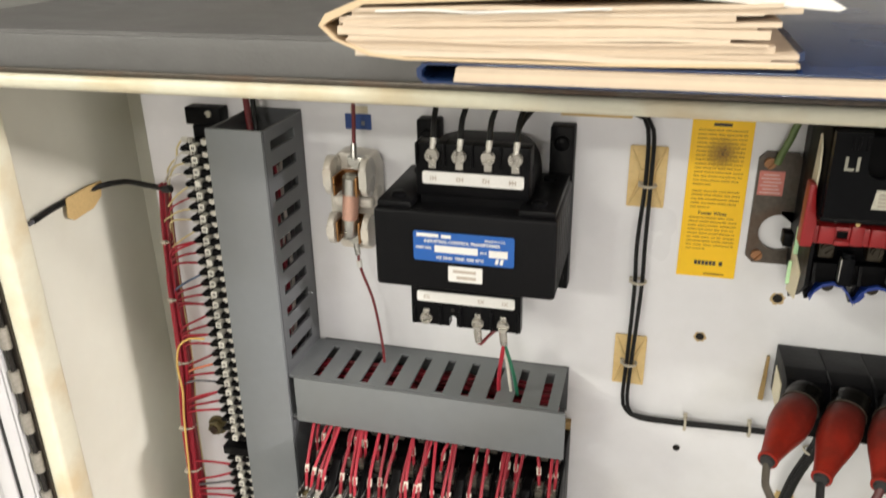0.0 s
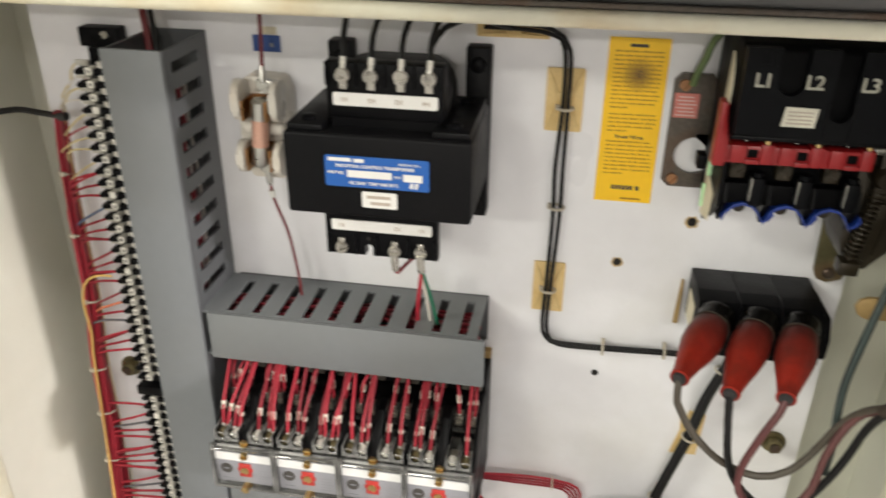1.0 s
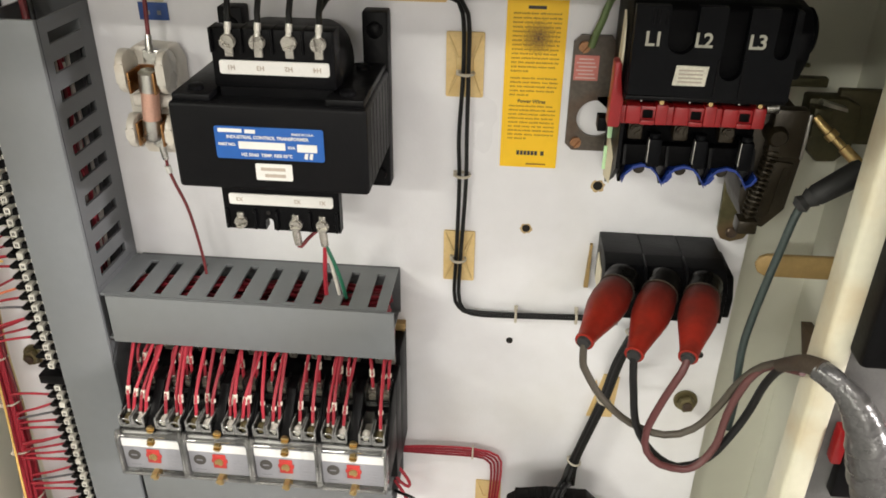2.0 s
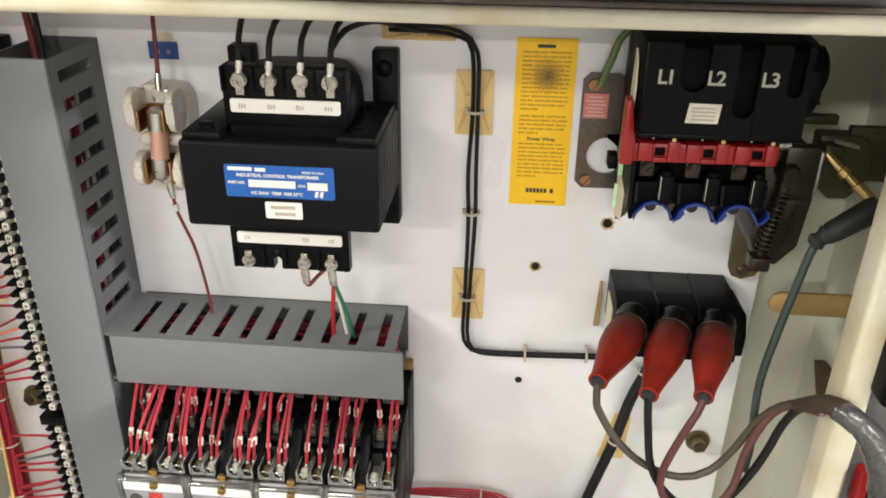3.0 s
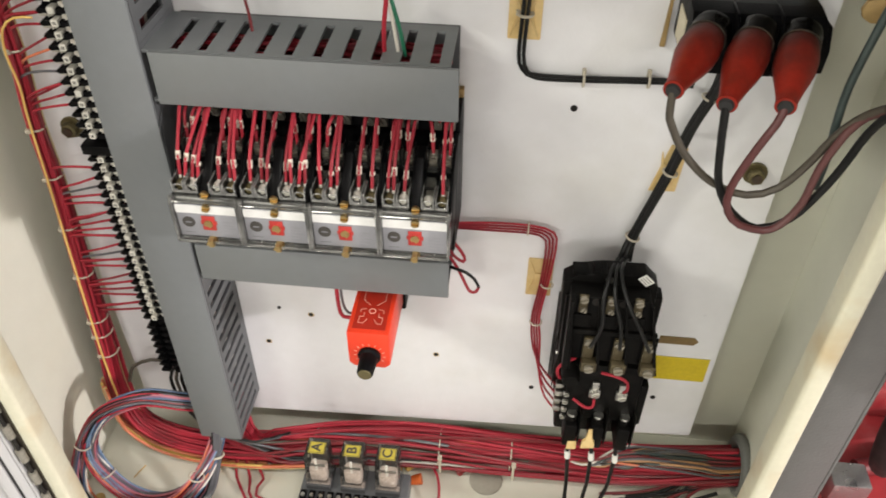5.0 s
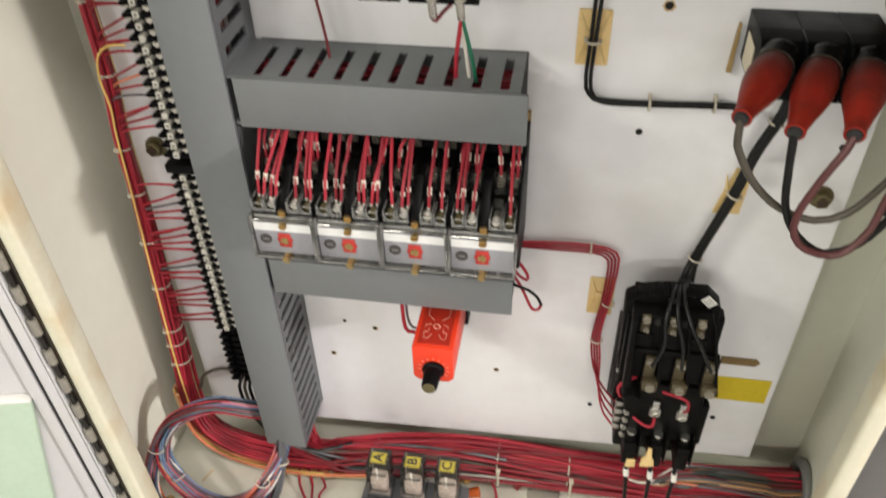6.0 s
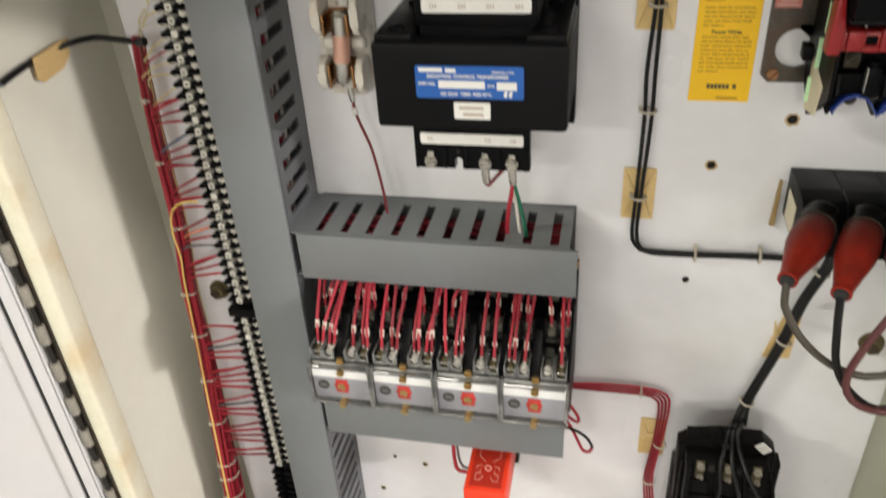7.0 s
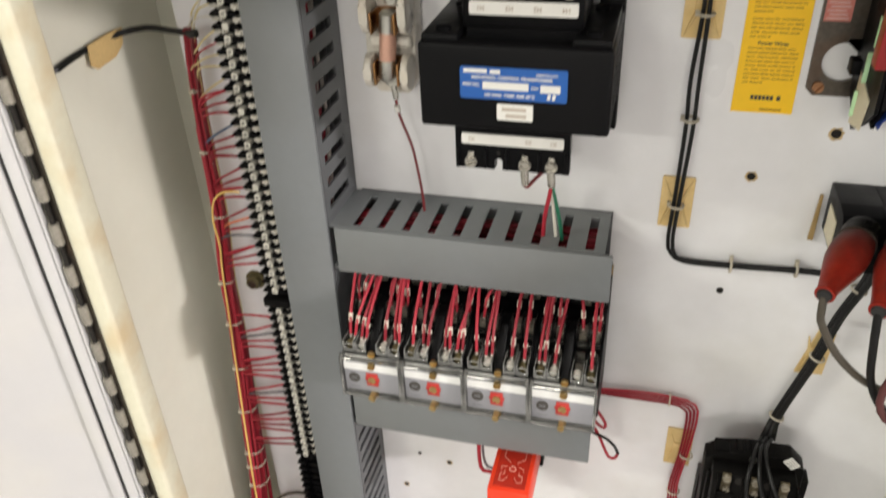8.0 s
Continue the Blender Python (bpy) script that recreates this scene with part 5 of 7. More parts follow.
for x, z, d in ((0.3155, 1.189, (0, 0, 1)), (0.3150, 1.1255, (0, 0, 1)), (0.3138, 1.066, (0, 0, 1)), (0.353, 1.025, (1, 0, 0)), (0.393, 1.0268, (1, 0, 0))):
    bm = B()
    ring(bm, (x, -0.0062, z), d, 0.0045, 0.0009, 18, 6)
    box(bm, x - 0.0058 if d[2] else x - 0.0012, x - 0.0035 if d[2] else x + 0.0012, -0.0062, -0.0030, z - 0.0014 if d[2] else z + 0.0035, z + 0.0014 if d[2] else z + 0.0058)
    part("cable_tie", bm, TIE, run, "white nylon cable tie")
diag = thing("motor_cable", "thick black cable bundle running aslant to the contactor", "cable", (0.418, -0.01, 0.958))
for k, (dx, dy) in enumerate(((-0.0018, -0.001), (0.0018, -0.001), (0.0, -0.0036))):
    part("cable", tube(B(), [(0.4335 + dx, -0.016 + dy, 1.052), (0.4335 + dx, -0.013 + dy, 1.030), (0.4245 + dx, -0.010 + dy, 0.997), (0.4175 + dx, -0.009 + dy, 0.960), (0.4030 + dx, -0.010 + dy, 0.905), (0.3985 + dx * 2, -0.018 + dy, 0.887)], 0.0021, 8), BLACK_WIRE, diag)
for x, z in ((0.4310, 1.020), (0.4180, 0.962), (0.4025, 0.904)):
    bm = B()
    ring(bm, (x, -0.0115, z), (0.25, 0, 1), 0.0048, 0.0008, 18, 6)
    part("cable_tie", bm, TIE, diag, "white nylon cable tie")

# ---------------------------------------------------------------- steel plate beside the disconnect
gp = thing("slotted_plate", "dark rusty steel plate with a round cut-out and a warning label", "steel plate", (0.388, 0, 1.178))
cx, cz, cr = 0.3920, 1.1640, 0.0112
bm = B()
prism(bm, [(0.3755, 1.1775), (0.3996, 1.1775), (0.3996, 1.2085), (0.3965, 1.2125), (0.3795, 1.2125), (0.3755, 1.2085)], "y", -0.0006, -0.0032)
arc = [(cx + cr * math.cos(radians(a)), cz + cr * math.sin(radians(a))) for a in range(270, 89, -12)]
prism(bm, [(0.3755, 1.1775), (0.3755, 1.1480), (0.3795, 1.1440), (cx, 1.1440), *arc, (cx, 1.1775)], "y", -0.0006, -0.0032)
arc = [(cx + cr * math.cos(radians(a)), cz + cr * math.sin(radians(a))) for a in range(90, -48, -12)]
prism(bm, [(cx, 1.1775), *arc, (0.3996, 1.1556), (0.3996, 1.1775)], "y", -0.0006, -0.0032)
arc = [(cx + cr * math.cos(radians(a)), cz + cr * math.sin(radians(a))) for a in range(-48, -91, -6)]
prism(bm, [(cx, 1.1440), (0.3996, 1.1440), (0.3996, 1.1554), *arc], "y", -0.0006, -0.0032)
part("plate", bm, DARK_STEEL, gp)
for x, z in ((0.3815, 1.2060), (0.3815, 1.1492)):
    bm = B()
    screw(bm, x, -0.0032, z, 0.0032, 0.0022, 50)
    part("screw", bm, mat("rusty_screw", (0.35, 0.18, 0.09), 0.5, 0.7, var=0.3, scale=90), gp, "rusty screw")
wl = part("warning_label", box(B(), 0.3768, 0.3905, -0.0032, -0.0038, 1.1868, 1.2012), mat("faded_red_label", (0.58, 0.19, 0.16), 0.6, var=0.12, scale=120), gp, "faded red label with pale print")
RED_INK = mat("pale_label_print", (0.68, 0.50, 0.46), 0.7, var=0.1)
for k in range(6):
    part("print_bar", box(B(), 0.3780 + 0.0012 * (k % 2), 0.3892 - 0.0009 * (k % 3), -0.0038, -0.0040, 1.1880 + 0.00215 * k, 1.1887 + 0.00215 * k), RED_INK, wl)
wire("ground_lead", [(0.3850, -0.0065, 1.2070), (0.3865, -0.0085, 1.2140), (0.3895, -0.010, 1.2230), (0.3925, -0.010, 1.2330), (0.4000, -0.010, 1.2420)], 0.0021, OLIVE_WIRE, "olive green ground wire screwed to the plate", "loose wires")

# ---------------------------------------------------------------- disconnect switch
ds = thing("disconnect_switch", "black three-pole disconnect switch with red and blue parts", "disconnect switch", (0.43, 0, 1.145))
part("base", box(B(), 0.400, 0.4690, -0.030, -0.0006, 1.150, 1.245, 0.002), BLACK, ds)
part("side_plate", prism(B(), [(-0.001, 1.150), (-0.001, 1.243), (-0.055, 1.246), (-0.060, 1.200), (-0.062, 1.158), (-0.046, 1.146), (-0.025, 1.134)], "x", 0.3985, 0.4005), BLACK, ds, "black side plate")
for y, z0, z1 in ((-0.048, 1.2085, 1.2290), (-0.041, 1.1850, 1.2070), (-0.034, 1.1640, 1.1800), (-0.026, 1.1420, 1.1560)):
    part("green_edge", box(B(), 0.3960, 0.3984, y, y + 0.0018, z0, z1, 0.0003), GREEN_EDGE, ds, "pale green barrier edge")
part("green_clip", box(B(), 0.3905, 0.3958, -0.030, -0.020, 1.1660, 1.1740, 0.0008), BLACK, ds, "dark clip on the barrier")
part("paper_insert", prism(B(), [(-0.060, 1.2040), (-0.072, 1.2080), (-0.073, 1.2250), (-0.070, 1.2345), (-0.064, 1.2400)], "x", 0.3935, 0.3945), CARD, ds, "cream card insert")
part("paper_insert", prism(B(), [(-0.020, 1.136), (-0.045, 1.142), (-0.050, 1.160), (-0.020, 1.166)], "x", 0.3978, 0.3984), CARD, ds, "cream card insert")
part("shield_body", prism(B(), [(-0.076, 1.2010), (-0.080, 1.2040), (-0.080, 1.2440), (-0.076, 1.2470), (-0.030, 1.2478), (-0.030, 1.2010)], "x", 0.3955, 0.4700, 0.0012), BLACK_DEEP, ds, "black line side shield")
# front of the shield: three raised tongues, deep round-ended pockets between the poles
edge = [(0.3965, 1.2055), (0.4700, 1.2045), (0.4690, 1.2455)]
for x0, x1, zb in ((0.4590, 0.4660, 1.2240), (0.4365, 0.4465, 1.2135), (0.4115, 0.4240, 1.2250)):
    r, c = (x1 - x0) / 2, (x0 + x1) / 2
    edge += [(x1, 1.2465)] + [(c + r * math.cos(radians(a)), zb + r - r * math.sin(radians(a))) for a in range(0, 181, 20)] + [(x0, 1.2465)]
edge += [(0.3960, 1.2465)]
part("shield_front", prism(B(), edge, "y", -0.0802, -0.0850), SHIELD, ds, "black shield front with deep pockets")
part("shield_lip", box(B(), 0.3960, 0.4700, -0.0835, -0.0770, 1.2022, 1.2046, 0.0008), BLACK, ds)
for x in (0.4358, 0.4472):             # thin ridges under the second pocket
    part("moulding_ridge", box(B(), x - 0.0004, x + 0.0004, -0.0856, -0.0850, 1.2058, 1.2230), BLACK, ds)
for x in (0.4035, 0.4060, 0.4095):     # chipped moulding marks at the top
    part("moulding_mark", box(B(), x, x + 0.0010, -0.0857, -0.0850, 1.2385, 1.2450, 0.0002), BLACK, ds)
for x, w in ((0.4058, "L1"), (0.4280, "L2"), (0.4518, "L3")):
    text_mesh("marking", w, 0.0092, facing(x - 0.0004, -0.0852, 1.2315), GREY_PRINT, ds, 0.85)
sl = part("rating_label", prism(B(), [(0.4162, 1.2108), (0.4310, 1.2108), (0.4318, 1.2200), (0.4172, 1.2202)], "y", -0.0851, -0.0857), mat("silver_sticker", (0.62, 0.60, 0.50), 0.45, 0.2, var=0.25, scale=120), ds, "small silver sticker")
for k in range(4):
    part("print_bar", box(B(), 0.4185, 0.4295, -0.0857, -0.0859, 1.2122 + 0.0018 * k, 1.2129 + 0.0018 * k), INK_FAINT, sl)
# red operating bar with its carriers
part("crossbar", box(B(), 0.3930, 0.4660, -0.0720, -0.0640, 1.1862, 1.1958, 0.0010), RED_PLASTIC, ds, "red insulating crossbar")
part("crossbar_arm", prism(B(), [(0.3900, 1.1855), (0.3960, 1.1855), (0.3966, 1.1990), (0.3945, 1.2080), (0.3938, 1.2180), (0.3905, 1.2180)], "y", -0.066, -0.076, 0.0010), RED_PLASTIC, ds, "red crossbar arm")
for k in range(3):
    x = 0.4090 + 0.0232 * k
    bm = box(B(), x - 0.0105, x - 0.0030, -0.0745, -0.0640, 1.1872, 1.1966, 0.0010)
    box(bm, x + 0.0040, x + 0.0100, -0.0738, -0.0640, 1.1868, 1.1972, 0.0008)
    box(bm, x - 0.0030, x + 0.0040, -0.0740, -0.0725, 1.1868, 1.1892, 0.0005)
    part("crossbar_carrier", bm, RED_PLASTIC, ds, "red blade carrier")
    part("carrier_recess", box(B(), x - 0.0020, x + 0.0030, -0.0726, -0.0700, 1.1897, 1.1940, 0.0006), BLACK_DEEP, ds)
    part("blade", box(B(), x - 0.0044, x - 0.0034, -0.0745, -0.050, 1.1988, 1.2040, 0.0002), STEEL, ds, "bright switch blade")
    part("carrier_pin", cyl(B(), (x + 0.0058, -0.0755, 1.1990), (x + 0.0058, -0.0700, 1.1990), 0.0011, n=10), BRASS, ds, "brass pin")
# load side: dark clips and posts in a cavity
part("load_base", box(B(), 0.4010, 0.4690, -0.050, -0.030, 1.1555, 1.2010, 0.0015), BLACK_DEEP, ds, "black load side base")
part("load_step", box(B(), 0.4012, 0.4688, -0.0570, -0.0502, 1.1580, 1.1700, 0.0012), BLACK_DEEP, ds)
for k in range(3):
    x = 0.4065 + 0.0230 * k
    bm = box(B(), x - 0.0035, x + 0.0040, -0.0590, -0.0502, 1.1735, 1.1845, 0.0010)
    cyl(bm, (x + 0.0002, -0.0590, 1.1795), (x + 0.0002, -0.0615, 1.1795), 0.0030, n=14)
    part("fuse_clip", bm, OILY, ds, "dark oily clip")
    bm = B()
    screw(bm, x + 0.0002, -0.0615, 1.1795, 0.0022, 0.0012, 40 + 50 * k)
    part("clip_screw", bm, OILY, ds)
    post = x + 0.0105
    bm = box(B(), post - 0.0032, post + 0.0036, -0.0635, -0.0502, 1.1600, 1.1755, 0.0010)
    cyl(bm, (post, -0.0600, 1.1750), (post, -0.0600, 1.1780), 0.0028, n=12)
    part("post", bm, SHIELD, ds, "black barrier post")
    part("post_edge", box(B(), post - 0.0036, post - 0.0030, -0.0642, -0.0600, 1.1630, 1.1755, 0.0002), STEEL, ds, "bright worn edge")
for k in range(4):                     # pointed barriers that hang below
    x = 0.4020 + 0.0218 * k
    part("barrier", prism(B(), [(-0.012, 1.168), (-0.058, 1.170), (-0.061, 1.160), (-0.050, 1.1455), (-0.040, 1.1475), (-0.014, 1.152)], "x", x, x + 0.0016), BLACK, ds, "black pole barrier")
for k in range(3):                     # thin blue sheets that arch from barrier to barrier
    x = 0.4030 + 0.0218 * k
    arch = [(0.0, 1.1500), (0.0014, 1.1545), (0.0050, 1.1585), (0.0095, 1.1600), (0.0140, 1.1590), (0.0180, 1.1550), (0.0212, 1.1490)]
    bm = prism(B(), [(x + a, z) for a, z in arch] + [(x + a + 0.0002, z - 0.0016) for a, z in arch[::-1]], "y", -0.0480, -0.0590)
    curl = [(0.0212, 1.1490), (0.0240, 1.1500), (0.0262, 1.1535), (0.0250, 1.1560)]
    prism(bm, [(x + a, z) for a, z in curl] + [(x + a - 0.0012, z + 0.0008) for a, z in curl[::-1]], "y", -0.0500, -0.0585)
    part("lug_insulator", bm, BLUE_PLASTIC, ds, "blue plastic lug insulator")
    part("lug_screw", cyl(B(), (x + 0.0100, -0.0400, 1.1530), (x + 0.0100, -0.0480, 1.1530), 0.0032, n=12), OILY, ds)
part("cam_cover", prism(B(), [(-0.030, 1.205), (-0.068, 1.210), (-0.076, 1.222), (-0.076, 1.234), (-0.068, 1.243), (-0.030, 1.247)], "x", 0.4700, 0.4785, 0.0015), BLACK, ds, "black rounded end cover")
part("cam_hub", lathe(B(), (0.4786, -0.052, 1.2290), (0.4850, -0.052, 1.2290), [(0, 0.0125), (0.7, 0.0122), (1, 0.0095)], 24), BLACK_DEEP, ds, "round black cam hub")

mech = thing("switch_mechanism", "dark steel spring mechanism beside the disconnect switch", "switch mechanism", (0.485, 0, 1.12))
part("housing", prism(B(), [(0.4695, 1.1920), (0.4900, 1.1890), (0.4985, 1.1600), (0.4960, 1.1300), (0.4860, 1.1180), (0.4740, 1.1220), (0.4700, 1.1340)], "y", -0.006, -0.043, 0.0015), OILY, mech)
part("housing_face", prism(B(), [(0.4770, 1.1600), (0.4945, 1.1585), (0.4930, 1.1330), (0.4850, 1.1240), (0.4745, 1.1280)], "y", -0.0430, -0.0455, 0.0010), OILY, mech, "stepped oily face")
part("upper_block", box(B(), 0.4770, 0.4945, -0.0520, -0.0430, 1.1640, 1.1900, 0.0014), OILY, mech)
part("upper_edge", box(B(), 0.4935, 0.4950, -0.0535, -0.0520, 1.1640, 1.1885, 0.0003), STEEL, mech, "bright worn edge")
part("spring_head", lathe(B(), (0.4800, -0.0560, 1.1760), (0.4800, -0.0440, 1.1760), [(0, 0.0040), (0.2, 0.0055), (1, 0.0055)], 18), OILY, mech)
part("housing_ridge", prism(B(), [(0.4895, 1.1560), (0.4920, 1.1560), (0.4890, 1.1290), (0.4865, 1.1290)], "y", -0.043, -0.046), OILY, mech)
bm = B()
pts = []
for i in range(14 * 12 + 1):
    a, s = 2 * math.pi * i / 12, i / (14 * 12)
    pts.append((0.4805 - 0.0055 * s + 0.0034 * math.cos(a), -0.0490 + 0.0034 * math.sin(a), 1.1690 - 0.0400 * s))
tube(bm, pts, 0.0008, 6, smooth=False)
part("spring", bm, OILY, mech, "dark brown coil spring")
part("spring_rod", cyl(B(), (0.4805, -0.049, 1.1740), (0.4745, -0.049, 1.1230), 0.0014, n=10), OILY, mech)
part("spring_seat", box(B(), 0.4695, 0.4800, -0.054, -0.043, 1.1190, 1.1270, 0.0012), OILY, mech)
bm = B()
cyl(bm, (0.4720, -0.050, 1.1900), (0.4780, -0.050, 1.1905), 0.0030, n=12)
part("pivot_pin", bm, STEEL, mech)
arm = solid("lever_arm", prism(B(), [(0.4720, 1.1420), (0.4930, 1.1420), (0.4935, 1.0965), (0.4900, 1.0905), (0.4820, 1.0880), (0.4760, 1.0900), (0.4735, 1.0960)], "y", -0.0006, -0.0040, 0.0008), OLIVE_STEEL, (0.48, 0, 1.1), "olive chromated steel arm with a bolt", "lever arm")
bm = B()
lathe(bm, (0.4820, -0.004, 1.0950), (0.4820, -0.0065, 1.0950), [(0, 0.0036), (0.6, 0.0036), (1, 0.0026)], 14)
part("bolt", bm, DARK_STEEL, arm)
bracket = thing("rod_bracket", "tan chromated bracket with a brass link rod", "bracket", (0.51, 0, 1.18))
part("plate", prism(B(), [(0.4985, 1.1915), (0.5180, 1.1915), (0.5255, 1.1880), (0.5270, 1.1820), (0.5260, 1.1640), (0.5190, 1.1560), (0.5090, 1.1555), (0.5030, 1.1620), (0.4990, 1.1760)], "y", -0.022, -0.0345, 0.0015), SHADED_OLIVE, bracket)
part("plate_leg", box(B(), 0.5150, 0.5440, -0.0300, -0.024, 1.165, 1.195, 0.001), SHADED_OLIVE, bracket)
part("yoke", prism(B(), [(0.4985, 1.1890), (0.5085, 1.1880), (0.5060, 1.1740), (0.4995, 1.1730)], "y", -0.0345, -0.0440, 0.001), SHADED_OLIVE, bracket, "bent yoke")
part("edge", prism(B(), [(0.5035, 1.1915), (0.5165, 1.1880), (0.5167, 1.1862), (0.5035, 1.1893)], "y", -0.0345, -0.040), STEEL, bracket, "bright bent edge")
part("rod", lathe(B(), (0.4985, -0.046, 1.1850), (0.5225, -0.060, 1.1640), [(0, 0.0024), (0.30, 0.0024), (0.31, 0.0034), (0.42, 0.0034), (0.43, 0.0021), (0.60, 0.0021), (0.61, 0.0030), (1, 0.0030)], 14), BRASS, bracket, "brass link rod")
part("bar", box(B(), 0.4760, 0.5090, -0.0260, -0.020, 1.1945, 1.1995, 0.0006), SHADED_OLIVE, bracket)
part("bar", box(B(), 0.4760, 0.4985, -0.0240, -0.021, 1.2045, 1.2065, 0.0006), SHADED_OLIVE, bracket)
tab = solid("slotted_bar", prism(B(), [(0.4860, 1.0965), (0.4878, 1.1010), (0.4920, 1.1030), (0.5408, 1.1035), (0.5408, 1.0893), (0.4925, 1.0893), (0.4878, 1.0920)], "y", -0.044, -0.047, 0.0005), TAN_STEEL, (0.52, -0.045, 1.096), "flat tan steel bar across the corner", "steel bar")
solid("wall_tab", prism(B(), [(-0.004, 1.033), (-0.045, 1.040), (-0.050, 1.012), (-0.026, 1.008)], "x", 0.5375, 0.5445, 0.0006), mat("brown_tab", (0.10, 0.055, 0.025), 0.6, var=0.2), (0.541, -0.03, 1.025), "small dark brown tab on the side wall", "tab")

# ---------------------------------------------------------------- three-pole block with red boots
fb = thing("power_block", "black three-pole power block with red rubber boots", "power block", (0.437, 0, 1.06))
for k in range(3):                     # three poles moulded side by side
    x0 = 0.4025 + 0.0234 * k
    part("pole", prism(B(), [(-0.0006, 1.0575), (-0.0006, 1.0890), (-0.030, 1.0905 - 0.0004 * k), (-0.042, 1.0890), (-0.052, 1.0800), (-0.051, 1.0575)], "x", x0, x0 + 0.0233, 0.0007), BLACK, fb, "black pole of the block")
part("spine", box(B(), 0.4040, 0.4705, -0.0440, -0.0010, 1.0590, 1.0868, 0.001), BLACK_DEEP, fb)
part("end_cap", prism(B(), [(-0.001, 1.0560), (-0.001, 1.0800), (-0.036, 1.0815), (-0.043, 1.0700), (-0.042, 1.0560)], "x", 0.4727, 0.4795, 0.0012), BLACK, fb)
part("bracket", prism(B(), [(0.3960, 1.0480), (0.3990, 1.0480), (0.3990, 1.0800), (0.3975, 1.0800)], "y", -0.0030, -0.0006), TAN_STEEL, fb, "tan steel mounting tab")
part("label", box(B(), 0.4016, 0.4023, -0.034, -0.012, 1.0610, 1.0800), CARD, fb, "cream end label")
for k in (0, 1):
    part("rib", prism(B(), [(-0.030, 1.0905), (-0.046, 1.0905), (-0.0565, 1.0800), (-0.0555, 1.0600), (-0.030, 1.0600)], "x", 0.4249 + 0.0234 * k, 0.4264 + 0.0234 * k, 0.0005), BLACK, fb)
BOOTS = [((0.4130, -0.048, 1.0825), (0.3880, -0.103, 1.0752)), ((0.4370, -0.048, 1.0820), (0.4145, -0.105, 1.0702)), ((0.4600, -0.048, 1.0815), (0.4425, -0.105, 1.0708))]
for top, tip in BOOTS:
    top, tip = Vector(top), Vector(tip)
    part("collar", lathe(B(), top.lerp(tip, -0.02), top.lerp(tip, 0.20), [(0, 0.0102), (0.3, 0.0106), (0.5, 0.0098), (0.7, 0.0103), (1, 0.0092)], 24), GLOSS_BLACK, fb, "glossy black collar")
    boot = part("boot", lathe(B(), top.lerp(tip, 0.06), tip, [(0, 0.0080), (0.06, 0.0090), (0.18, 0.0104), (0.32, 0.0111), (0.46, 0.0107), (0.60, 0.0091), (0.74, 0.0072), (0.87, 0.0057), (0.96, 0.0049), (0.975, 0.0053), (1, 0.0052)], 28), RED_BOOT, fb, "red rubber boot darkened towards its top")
    part("cable_end", lathe(B(), tip, tip.lerp(top, -0.03), [(0, 0.0040), (1, 0.0034)], 14), RUBBER, boot, "black cable end in the boot")
for top, tip in BOOTS:
    top, tip = Vector(top), Vector(tip)
    c, d = top.lerp(tip, 0.17), tip - top
    part("clip", ring(B(), c, d, 0.0102, 0.0005, 26, 6), DARK_STEEL, fb, "thin dark spring ring")
wire("power_cable", [(0.3880, -0.103, 1.0745), (0.3885, -0.104, 1.0630), (0.3910, -0.103, 1.0554), (0.4015, -0.102, 1.0374), (0.4190, -0.101, 1.0204), (0.4390, -0.101, 1.0134), (0.4540, -0.102, 1.0204), (0.4640, -0.103, 1.0374), (0.4700, -0.105, 1.0544), (0.4760, -0.108, 1.0670), (0.4815, -0.118, 1.0800), (0.4870, -0.136, 1.0930)], 0.0021, BROWN_WIRE, "grey-brown power cable sagging from a red boot", "power cables", 10)
wire("power_cable", [(0.4145, -0.105, 1.0690), (0.4155, -0.106, 1.0584), (0.4170, -0.105, 1.0484), (0.4215, -0.105, 1.0234), (0.4320, -0.106, 1.0054), (0.4480, -0.107, 0.9959), (0.4640, -0.106, 1.0034), (0.4740, -0.106, 1.0224), (0.4795, -0.107, 1.0404), (0.4815, -0.113, 1.0630), (0.4840, -0.124, 1.0825), (0.4890, -0.141, 1.0945)], 0.0022, BLACK_WIRE, "black power cable sagging from a red boot", "power cables", 10)
wire("power_cable", [(0.4425, -0.105, 1.0700), (0.4400, -0.108, 1.0630), (0.4335, -0.110, 1.0484), (0.4265, -0.111, 1.0244), (0.4285, -0.111, 1.0094), (0.4370, -0.111, 1.0004), (0.4500, -0.110, 0.9969), (0.4560, -0.110, 0.9994)], 0.0021, MAROON, "dark red power cable sagging from a red boot", "power cables", 10)
wire("power_cable", [(0.4555, -0.110, 0.9992), (0.4600, -0.109, 1.0029), (0.4660, -0.108, 1.0154), (0.4680, -0.108, 1.0374), (0.4715, -0.109, 1.0544), (0.4765, -0.109, 1.0660), (0.4815, -0.116, 1.0770), (0.4880, -0.136, 1.0890)], 0.0021, PINK, "faded pink length of the red power cable", "power cables", 10)
wire("ground_cable", [(0.4870, -0.088, 1.1545), (0.4845, -0.089, 1.1480), (0.4810, -0.091, 1.1310), (0.4760, -0.094, 1.1060), (0.4718, -0.097, 1.0790), (0.4718, -0.099, 1.0580), (0.4732, -0.100, 1.0400), (0.4730, -0.100, 1.0205)], 0.0021, GREENISH, "dark green ground cable from the switch handle", "power cables", 10)
sleeve = thing("rubber_sleeve", "black rubber sleeve on the ground cable", "sleeve", (0.498, -0.09, 1.165))
